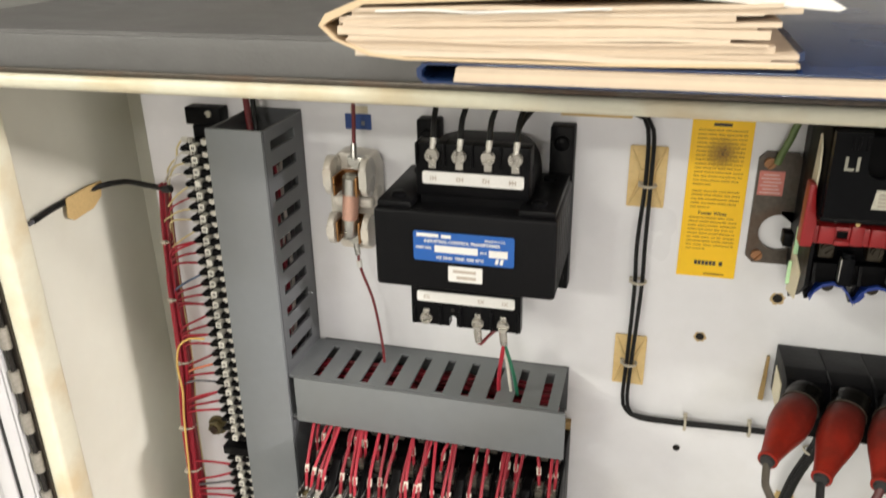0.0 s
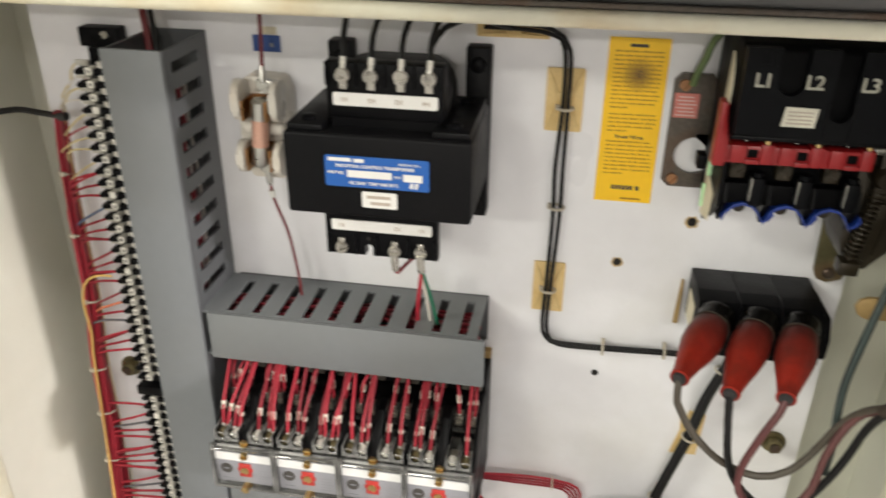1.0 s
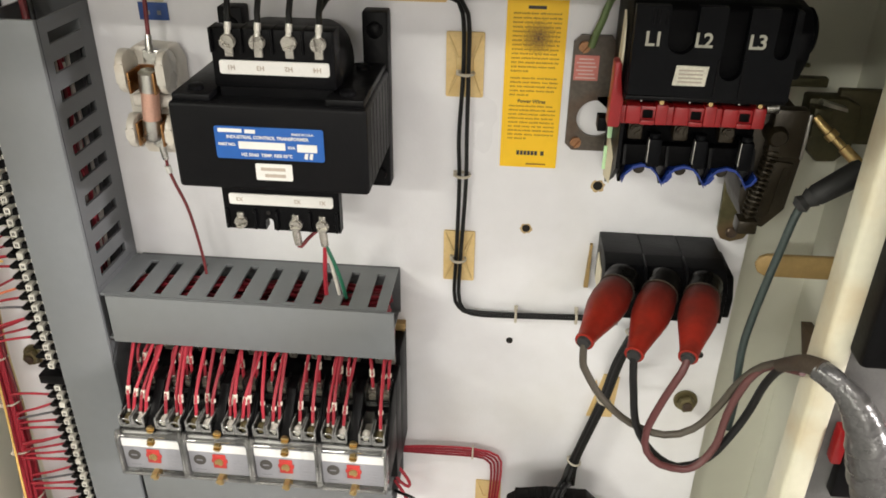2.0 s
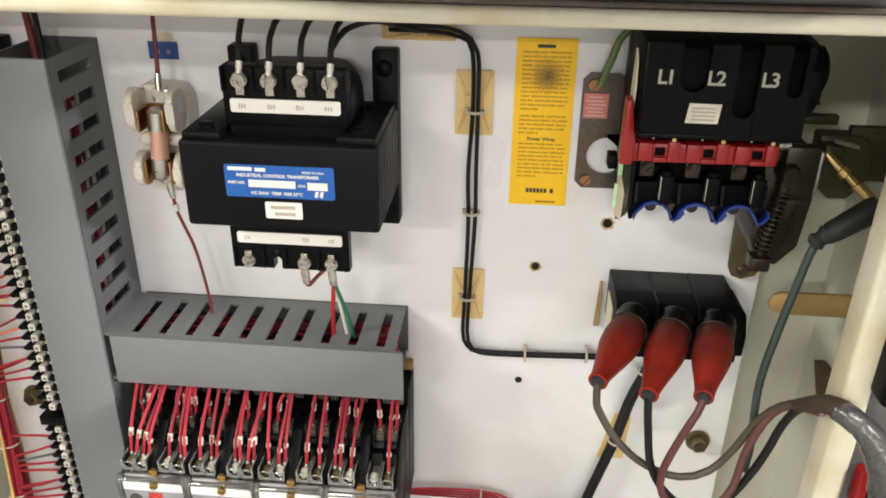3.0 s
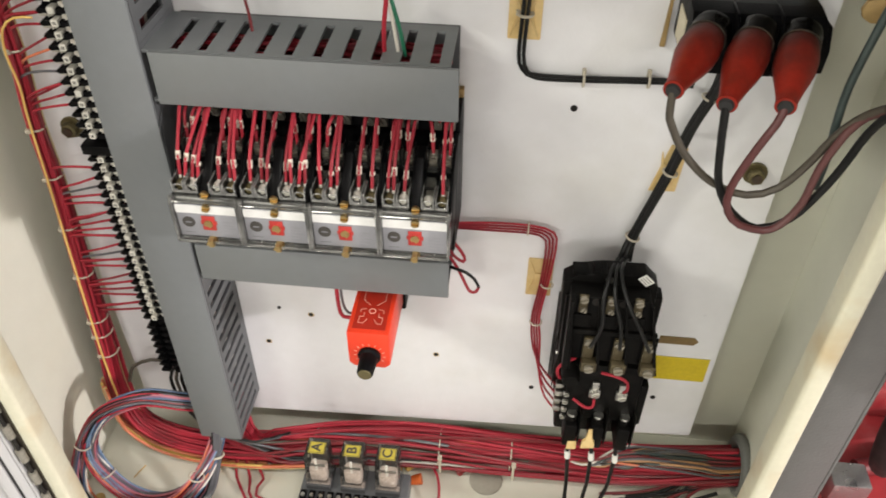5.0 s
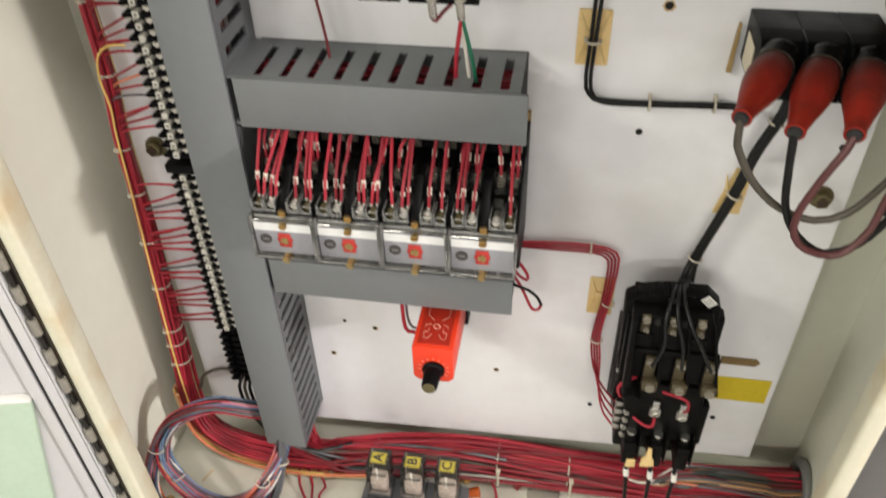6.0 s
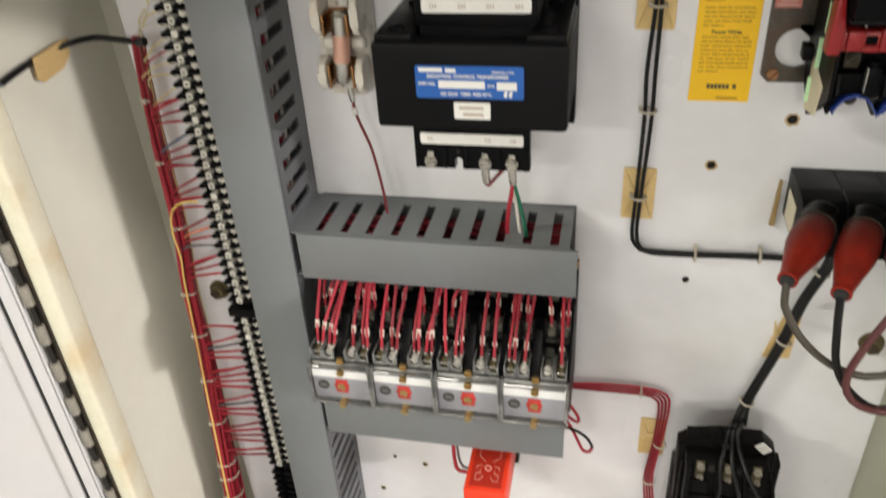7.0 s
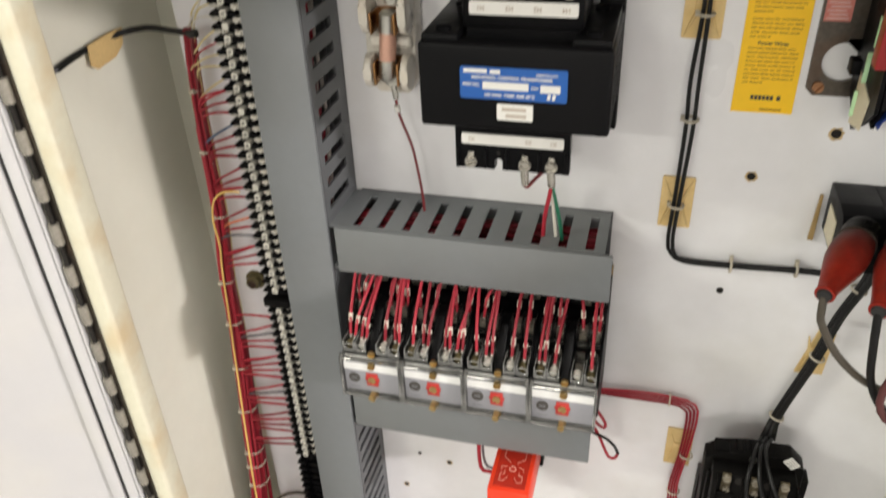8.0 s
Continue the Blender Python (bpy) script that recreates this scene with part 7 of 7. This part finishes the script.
for k in range(3):
    xu, xl = 0.3682 + 0.0186 * k, 0.3768 + 0.0212 * k
    bm = B()
    box(bm, xu - 0.0028, xu + 0.0032, -0.0662, -0.0645, 0.8785, 0.8950, 0.0006)
    post = part("line_terminal", bm, STRAP, ct, "olive brass line terminal")
    part("screw", screw(B(), xu + 0.0002, -0.0662, 0.8918, 0.0029, 0.0022, 20), WORN_SCREW, post, "bright round screw")
    part("screw", screw(B(), xu + 0.0010, -0.0662, 0.8814, 0.0021, 0.0020, 70), WORN_SCREW, post, "bright round screw")
    if k < 2:
        part("bore", cyl(B(), (xu + 0.0092, -0.0645, 0.8880), (xu + 0.0092, -0.0650, 0.8880), 0.0034, n=16), HOLE, ct)
    post = part("load_terminal", box(B(), xl - 0.0036, xl + 0.0042, -0.0675, -0.0645, 0.8330, 0.8545, 0.0006), STRAP, ct, "olive brass load terminal")
    part("screw", screw(B(), xl + 0.0002, -0.0675, 0.8500, 0.0034, 0.0024, 50), WORN_SCREW, post, "bright round screw")
    post = part("load_lug", box(B(), xl - 0.0036, xl + 0.0078, -0.0720, -0.0640, 0.8225, 0.8325, 0.0012), STRAP, ct, "olive brass lug")
    part("screw", screw(B(), xl + 0.0022, -0.0720, 0.8276, 0.0036, 0.0022, 10), WORN_SCREW, post, "bright round screw")
part("pilot_cap", cyl(B(), (0.3855, -0.0500, 0.8965), (0.3855, -0.0515, 0.8965), 0.0026, n=18), STEEL, ct)
lab = part("rating_label", prism(B(), [(0.4045, 0.8990), (0.4110, 0.8925), (0.4160, 0.8970), (0.4095, 0.9035)], "y", -0.0500, -0.0506), PAPER_WHITE, ct, "small white printed label")
for k in range(3):
    part("print_bar", prism(B(), [(0.4062 + 0.0014 * k, 0.8992 + 0.0012 * k), (0.4112 + 0.0014 * k, 0.8942 + 0.0012 * k), (0.4115 + 0.0014 * k, 0.8945 + 0.0012 * k), (0.4065 + 0.0014 * k, 0.8995 + 0.0012 * k)], "y", -0.0506, -0.0508), INK, lab)
# overload relay
part("overload_base", box(B(), 0.3640, 0.4310, -0.046, -0.0006, 0.718, 0.8000, 0.002), DUSTY, ct)
part("overload_body", box(B(), 0.3665, 0.4235, -0.060, -0.046, 0.752, 0.8170, 0.002), DUSTY, ct)
part("side_step", box(B(), 0.4240, 0.4310, -0.054, -0.046, 0.742, 0.7900, 0.0015), DUSTY, ct)
part("reset_block", lathe(B(), (0.3680, -0.058, 0.8110), (0.3680, -0.073, 0.8110), [(0, 0.0068), (0.8, 0.0068), (1, 0.0058)], 18), DUSTY, ct)
for k in range(3):
    x = 0.3750 + 0.0207 * k
    bm = box(B(), x - 0.0052, x + 0.0052, -0.070, -0.040, 0.7270, 0.7540, 0.0015)
    cyl(bm, (x, -0.062, 0.7540), (x, -0.062, 0.7600), 0.0050, n=16)
    part("lug_housing", bm, DUSTY, ct)
    part("lug_screw", lathe(B(), (x, -0.062, 0.7600), (x, -0.062, 0.7620), [(0, 0.0042), (1, 0.0036)], 14), STEEL, ct)
    part("lug_rib", box(B(), x + 0.0060, x + 0.0072, -0.0710, -0.046, 0.7350, 0.7680, 0.0004), DUSTY, ct)
for x, z in ((0.3890, 0.7890), (0.4095, 0.7880)):
    bm = B()
    box(bm, x - 0.0026, x + 0.0026, -0.0625, -0.060, z - 0.004, z + 0.0110, 0.0005)
    screw(bm, x, -0.0625, z - 0.001, 0.0036, 0.0026, 30)
    box(bm, x - 0.0042, x + 0.0042, -0.0635, -0.060, z - 0.006, z + 0.003, 0.0008)
    part("coil_terminal", bm, STEEL, ct)
for k in range(4):
    z = 0.7535 + 0.0095 * k
    bm = box(B(), 0.3600, 0.3665, -0.0540, -0.0490, z - 0.0026, z + 0.0026, 0.0005)
    screw(bm, 0.3680, -0.0600, z, 0.0024, 0.002, 15)
    part("side_terminal", bm, STEEL, ct)
part("tan_tag", prism(B(), [(0.3845, 0.7310), (0.3955, 0.7330), (0.3945, 0.7410), (0.3925, 0.7420), (0.3915, 0.7550), (0.3885, 0.7550), (0.3875, 0.7420), (0.3850, 0.7410)], "y", -0.0715, -0.0740, 0.0005), TAN_PAD, ct, "cream plastic tag")
part("tan_tag", prism(B(), [(0.3735, 0.7250), (0.3815, 0.7260), (0.3810, 0.7360), (0.3740, 0.7350)], "y", -0.0702, -0.0716, 0.0005), TAN_PAD, ct, "cream plastic tag")
for pts in ([(0.3700, -0.062, 0.8260), (0.3620, -0.068, 0.8270), (0.3575, -0.068, 0.8190), (0.3600, -0.066, 0.8070), (0.3660, -0.060, 0.8010)],
            [(0.3900, -0.068, 0.8190), (0.4020, -0.074, 0.8220), (0.4085, -0.074, 0.8170), (0.4100, -0.072, 0.8060), (0.4095, -0.0660, 0.7960)],
            [(0.3740, -0.060, 0.7760), (0.3830, -0.066, 0.7745), (0.3885, -0.067, 0.7765), (0.3890, -0.066, 0.7840)]):
    wire("jumper_wire", pts, 0.0012, RED_WIRE, "short red jumper on the contactor", "contactor jumpers")
for k in range(3):
    x0 = 0.3965 + (k - 1) * 0.0035
    x1 = 0.3720 + 0.0203 * k
    wire("contactor_lead", [(x0, -0.024, 0.893), (0.3885 + 0.0032 * (k - 1), -0.052, 0.9065), (0.3885 + 0.0080 * (k - 1), -0.070, 0.896), (0.62 * x1 + 0.38 * 0.3885 + 0.004, -0.0745, 0.876), (x1 + 0.0055, -0.0735, 0.852)], 0.0014, BLACK_WIRE, "black lead over the contactor's front", "contactor leads")
    xb = 0.3750 + 0.0195 * k
    wire("motor_lead", [(xb, -0.060, 0.732), (xb + 0.001, -0.066, 0.716), (xb + 0.004 - 0.002 * k, -0.070, 0.680), (xb + 0.006 - 0.004 * k, -0.074, 0.645), (xb + 0.016 + 0.01 * k, -0.070, 0.617)], 0.0017, BLACK_WIRE, "black motor lead hanging below the contactor", "motor leads")
    bm = cyl(B(), (xb + 0.0010, -0.0662, 0.716), (xb + 0.0018, -0.0672, 0.708), 0.0025, n=10)
    solid("wire_marker", bm, PAPER_WHITE, (xb, -0.066, 0.712), "white marker on a motor lead", "wire marker", "motor lead markers")
wire("bottom_wire", [(0.420, -0.072, 0.616), (0.445, -0.062, 0.617), (0.48, -0.05, 0.620), (0.52, -0.04, 0.634)], 0.0018, BLACK_WIRE, "black wire lying on the enclosure's bottom", "loose wires")
solid("yellow_label", box(B(), 0.4425, 0.4895, -0.0009, -0.0003, 0.7395, 0.7680), YELLOW_TAPE, (0.465, 0, 0.75), "creased yellow label beside the contactor", "sticker")
solid("panel_slot", prism(B(), [(0.4440, 0.7840), (0.4440, 0.7925), (0.4720, 0.7925), (0.4755, 0.7883), (0.4720, 0.7840)], "y", -0.0003, -0.0009), mat("tan_slot", (0.20, 0.13, 0.05), 0.7, var=0.2), (0.46, 0, 0.788), "dark tan oblong slot in the panel", "slot")

# ---------------------------------------------------------------- small relays on the bottom
sock = thing("relay_socket", "grey relay socket strip with screw terminals on the bottom", "relay socket", (0.193, -0.085, WB))
part("base", box(B(), 0.1440, 0.2420, -0.097, -0.050, WB + 0.0003, 0.633, 0.0015), mat("grey_socket", (0.11, 0.115, 0.12), 0.5, var=0.12, scale=40), sock)
bm = B()
for k in range(12):
    x = 0.1485 + 0.0081 * k
    box(bm, x - 0.0028, x + 0.0028, -0.0950, -0.0780, 0.6330, 0.6365, 0.0005)
part("terminal_pocket", bm, BLACK, sock)
for k in range(12):
    x = 0.1485 + 0.0081 * k
    part("terminal_screw", lathe(B(), (x, -0.0835, 0.6366), (x, -0.0835, 0.6382), [(0, 0.0022), (1, 0.0018)], 10), STEEL, sock)
COVER = thin_clear("clear_relay_cover", 0.02)
for k, letter in enumerate("ABC"):
    cx = 0.1610 + 0.0315 * k
    r = thing("plug_relay", "clear plastic plug-in relay with a yellow letter label", "relay", (cx, -0.074, 0.633), "lettered plug-in relays")
    part("foot", box(B(), cx - 0.0112, cx + 0.0112, -0.0755, -0.052, 0.6332, 0.6400, 0.001), mat("dark_relay_foot", (0.05, 0.05, 0.052), 0.5, var=0.1), r, "dark plug base")
    shell = box(B(), cx - 0.0112, cx + 0.0112, -0.0745, -0.0530, 0.6402, 0.6790, 0.0014)
    for v in shell.verts:              # the moulded cover narrows upwards
        v.co.x = cx + (v.co.x - cx) * (1 - 2.6 * (v.co.z - 0.6402))
        v.co.y += 0.10 * max(0.0, v.co.z - 0.6600)
    part("cover", shell, COVER, r, "clear plastic cover").visible_shadow = False
    part("coil", box(B(), cx - 0.0080, cx + 0.0080, -0.0715, -0.0600, 0.6404, 0.6600, 0.003), mat("aged_coil_wrap", (0.46, 0.38, 0.33), 0.5, var=0.5, scale=160), r, "pale wound coil")
    part("armature", box(B(), cx - 0.0075, cx + 0.0075, -0.0585, -0.0545, 0.6404, 0.6700, 0.001), DARK_STEEL, r)
    part("contact_post", box(B(), cx - 0.0010, cx + 0.0010, -0.0725, -0.0710, 0.6602, 0.6765, 0.0003), WHITE_WIRE, r)
    part("contact_bar", box(B(), cx - 0.0085, cx + 0.0085, -0.0728, -0.0715, 0.6662, 0.6690, 0.0003), STEEL, r)
    lb = part("letter_label", box(B(), cx - 0.0072, cx + 0.0072, -0.0678, -0.0560, 0.6791, 0.6797), mat("label_yellow", (0.50, 0.41, 0.05), 0.5, var=0.08), r, "yellow label")
    rimmed = B()
    for a0, a1, b0, b1 in ((-0.0069, 0.0069, -0.0676, -0.0671), (-0.0069, 0.0069, -0.0567, -0.0562), (-0.0069, -0.0064, -0.0671, -0.0567), (0.0064, 0.0069, -0.0671, -0.0567)):
        box(rimmed, cx + a0, cx + a1, b0, b1, 0.6797, 0.6798)
    part("border", rimmed, INK, lb, "thin black border")
    text_mesh("letter", letter, 0.0125, pose(cx, -0.0619, 0.6799) @ pose(0, 0, 0, 0, 0, 90), INK, lb)
for p0, p1, m in (((0.2840, -0.034, 0.6150), (0.2935, -0.022, 0.6235), RED_PLASTIC), ((0.2370, -0.048, 0.6175), (0.2510, -0.046, 0.6205), mat("orange_cap", (0.60, 0.12, 0.02), 0.5, var=0.1)), ((0.2350, -0.036, 0.618), (0.2440, -0.027, 0.6245), YELLOW_WIRE)):
    nut = solid("wire_nut", lathe(B(), p0, p1, [(0, 0.0030), (0.1, 0.0036), (0.7, 0.0050), (1, 0.0054)], 14), m, p0, "small coloured wire nut on the bottom", "wire nut", "wire nuts")
wire("bottom_wire", [(0.2440, -0.030, 0.622), (0.2560, -0.034, 0.630), (0.2655, -0.046, 0.630), (0.2690, -0.062, 0.620), (0.2640, -0.082, 0.6145)], 0.0013, RED_WIRE, "red wire arching over the enclosure's bottom", "loose wires")
for k in range(3):
    x = 0.074 + 0.009 * k
    wire("bottom_wire", [(x, -0.046, 0.622), (x + 0.003 + 0.004 * k, -0.060, 0.6165), (x + 0.020 - 0.006 * k, -0.084 + 0.004 * k, 0.6138), (x + 0.038 + 0.010 * k, -0.108 + 0.008 * k, 0.6138), (x + 0.062 - 0.008 * k, -0.118, 0.6138)], 0.0013, RED_WIRE, "red wire lying on the enclosure's bottom", "loose wires")
wire("bottom_wire", [(-0.020, -0.070, 0.6132), (-0.016, -0.063, 0.6150), (-0.014, -0.056, 0.6135)], 0.0006, YELLOW_WIRE, "scrap of yellow wire on the bottom", "loose wires")

# tail of brown, black wires at the strip's lower end
for k, m in enumerate((BLACK_WIRE, BROWN_WIRE, BLACK_WIRE, RED_DARK)):
    wire("strip_lead", [(0.026 + 0.004 * k, -0.020, 0.722), (0.022 + 0.005 * k, -0.026, 0.712), (0.030 + 0.005 * k, -0.034, 0.690), (0.050 + 0.003 * k, -0.040, 0.664), (0.075, -0.038, 0.650)], 0.0016, m, "dark wire leaving the strip's lower end", "loose wires")
wire("strip_lead", [(0.022, -0.020, 0.728), (0.008, -0.024, 0.733), (-0.008, -0.028, 0.727), (-0.016, -0.030, 0.708)], 0.0016, BROWN_WIRE, "dark wire looping from the strip to the harness", "loose wires")

# black wire taped to the left wall
lw = thing("taped_wire", "black wire held to the side wall by masking tape", "wire", (-0.03, -0.04, 1.16))
part("wire", tube(B(), [(0.000, -0.024, 1.1695), (-0.020, -0.018, 1.1690), (-0.042, -0.012, 1.1680), (-0.0565, -0.022, 1.1665), (-0.0595, -0.045, 1.1660), (-0.0595, -0.066, 1.1655), (-0.0590, -0.084, 1.1640)], 0.0021, 8), BLACK_WIRE, lw)
part("bare_end", cyl(B(), (-0.0590, -0.083, 1.1641), (-0.0588, -0.088, 1.1636), 0.0015, n=8), GREY_WIRE, lw, "frayed grey wire end")
part("tape", prism(B(), [(-0.017, 1.1695), (-0.030, 1.1700), (-0.054, 1.1690), (-0.056, 1.1560), (-0.050, 1.1520), (-0.030, 1.1535), (-0.020, 1.1590)], "x", -0.0578, -0.0566, 0.0004), TAPE, lw, "strip of tan masking tape")
part("wrap", lathe(B(), (0.003, -0.024, 1.1700), (-0.003, -0.0235, 1.1690), [(0, 0.0027), (1, 0.0027)], 10), RUBBER, lw, "black tape wrap")

# ---------------------------------------------------------------- papers on the enclosure's top
ZT = WT + SH + 0.0022
PF = -0.226                            # front edge of the papers, which hang over the front
folder = thing("document_folder", "dark blue folder full of paper lying on the enclosure", "folder", (0.38, -0.10, ZT))
part("cover", box(B(), 0.2420, 0.555, PF + 0.001, 0.03, ZT, ZT + 0.0010, 0.0004), BLUE_FOLDER, folder)
part("cover", box(B(), 0.2410, 0.555, PF + 0.003, 0.03, ZT + 0.0056, ZT + 0.0064, 0.0003), BLUE_FOLDER, folder)
part("spine", prism(B(), [(0.2420, ZT), (0.2398, ZT + 0.0018), (0.2396, ZT + 0.0046), (0.2418, ZT + 0.0064), (0.2435, ZT + 0.0059), (0.2414, ZT + 0.0044), (0.2414, ZT + 0.0020), (0.2435, ZT + 0.0008)], "y", PF + 0.002, 0.03), BLUE_FOLDER, folder)
for k in range(3):
    part("page", box(B(), 0.2525 + 0.0003 * k, 0.5530, PF + 0.00006 * k, 0.028, ZT + 0.0012 + 0.00144 * k, ZT + 0.00264 + 0.00144 * k), SHEET, folder)
ZE = ZT + 0.0066
env = thing("manila_envelope", "thick manila envelope of folded papers on the folder", "envelope", (0.29, -0.09, ZE))


def sheet(x0, x1, z0, z1, thick, wave, seed, y0, y1, n=26):
    """A paper layer with a wavy edge, from (x0, z0) to (x1, z1)."""
    top, low = [], []
    for i in range(n + 1):
        s = i / n
        z = z0 + (z1 - z0) * s + wave * math.sin(5.1 * s + seed) * math.sin(math.pi * s) + 0.25 * wave * math.sin(17 * s + 2 * seed)
        top.append((x0 + (x1 - x0) * s, z + thick)), low.append((x0 + (x1 - x0) * s, z))
    return prism(B(), low + top[::-1], "y", y0, y1)


EF = PF + 0.004
fold = [(0.354, ZE + 0.0012), (0.30, ZE + 0.0001), (0.236, ZE + 0.0002), (0.223, ZE + 0.0012), (0.2105, ZE + 0.0062), (0.2060, ZE + 0.0105), (0.2085, ZE + 0.0142), (0.222, ZE + 0.0196), (0.27, ZE + 0.0216), (0.32, ZE + 0.0238), (0.350, ZE + 0.0265)]
inner = [(x + (0.0014 if 0 < i < 7 else 0), z + (0.0009 if i < 4 else (0.0 if i < 6 else -0.0022))) for i, (x, z) in enumerate(fold)]
part("outer_fold", prism(B(), fold + inner[::-1], "y", EF, 0.02), MANILA, env, "creased manila outer sheet")
q = 0.0
for k in range(13):                    # folded sheets of uneven thickness, pressed together towards the fold
    thick = (0.0016, 0.0006, 0.0011, 0.0019, 0.0007, 0.0013, 0.0022, 0.0008, 0.0012, 0.0018, 0.0006, 0.0014, 0.0010)[k]
    part("sheet", sheet(0.2110 + 0.013 * abs(q / 0.0180 - 0.55) + 0.0012 * (k % 3), 0.352 + rnd.uniform(-0.012, 0.004) - 0.006 * (k % 4 == 1), ZE + 0.0012 + 0.80 * q, ZE + 0.0010 + 1.00 * q, thick * 1.16,
                        0.0005, 0.6 * k, EF + 0.0004 + (0.0, 0.0005, 0.0002, 0.0008)[k % 4], 0.015), SHEET if k % 5 else PAPER_CREAM, env)
    q += thick * 1.12
part("sheet", sheet(0.226, 0.300, ZE + 0.0152, ZE + 0.0166, 0.0006, 0.0006, 2, EF - 0.0006, 0.0), PAPER_WHITE, env, "white slip between the papers")
part("sheet", prism(B(), [(0.316, ZE + 0.0205), (0.362, ZE + 0.0170), (0.364, ZE + 0.0178), (0.350, ZE + 0.0255), (0.330, ZE + 0.0235)], "y", EF + 0.002, -0.03), PAPER_WHITE, env, "white paper sticking out")
part("blue_corner", prism(B(), [(0.349, ZE + 0.0008), (0.356, ZE + 0.0024), (0.3555, ZE + 0.0052), (0.3495, ZE + 0.0028)], "y", EF + 0.006, -0.03), BLUE_FOLDER, env, "blue paper corner")

# ---------------------------------------------------------------- beyond the enclosure
redm = thing("red_machine_bed", "red painted machine bed standing low beside the enclosure", "machine bed", (1.1, 0.45, 0.0))
part("body", box(B(), 0.66, 1.9, -0.25, 1.2, 0.0, 0.34, 0.02), RED_MACHINE, redm)
part("ledge", box(B(), 0.70, 1.86, 0.30, 1.16, 0.34, 0.40, 0.01), RED_MACHINE, redm)
bm = tube(B(), [(0.80, 0.20, 0.356), (1.0, 0.24, 0.356), (1.3, 0.22, 0.356)], 0.012, 12, 0.03)
part("pipe", bm, RED_DARK, redm, "dark red pipe")
block = solid("steel_block", box(B(), 0.752, 0.800, 0.150, 0.188, 0.3402, 0.385, 0.003), mat("machined_steel", (0.5, 0.5, 0.5), 0.35, 0.9, var=0.1), (0.776, 0.17, 0.34), "small bright machined steel block on the red bed", "steel block")
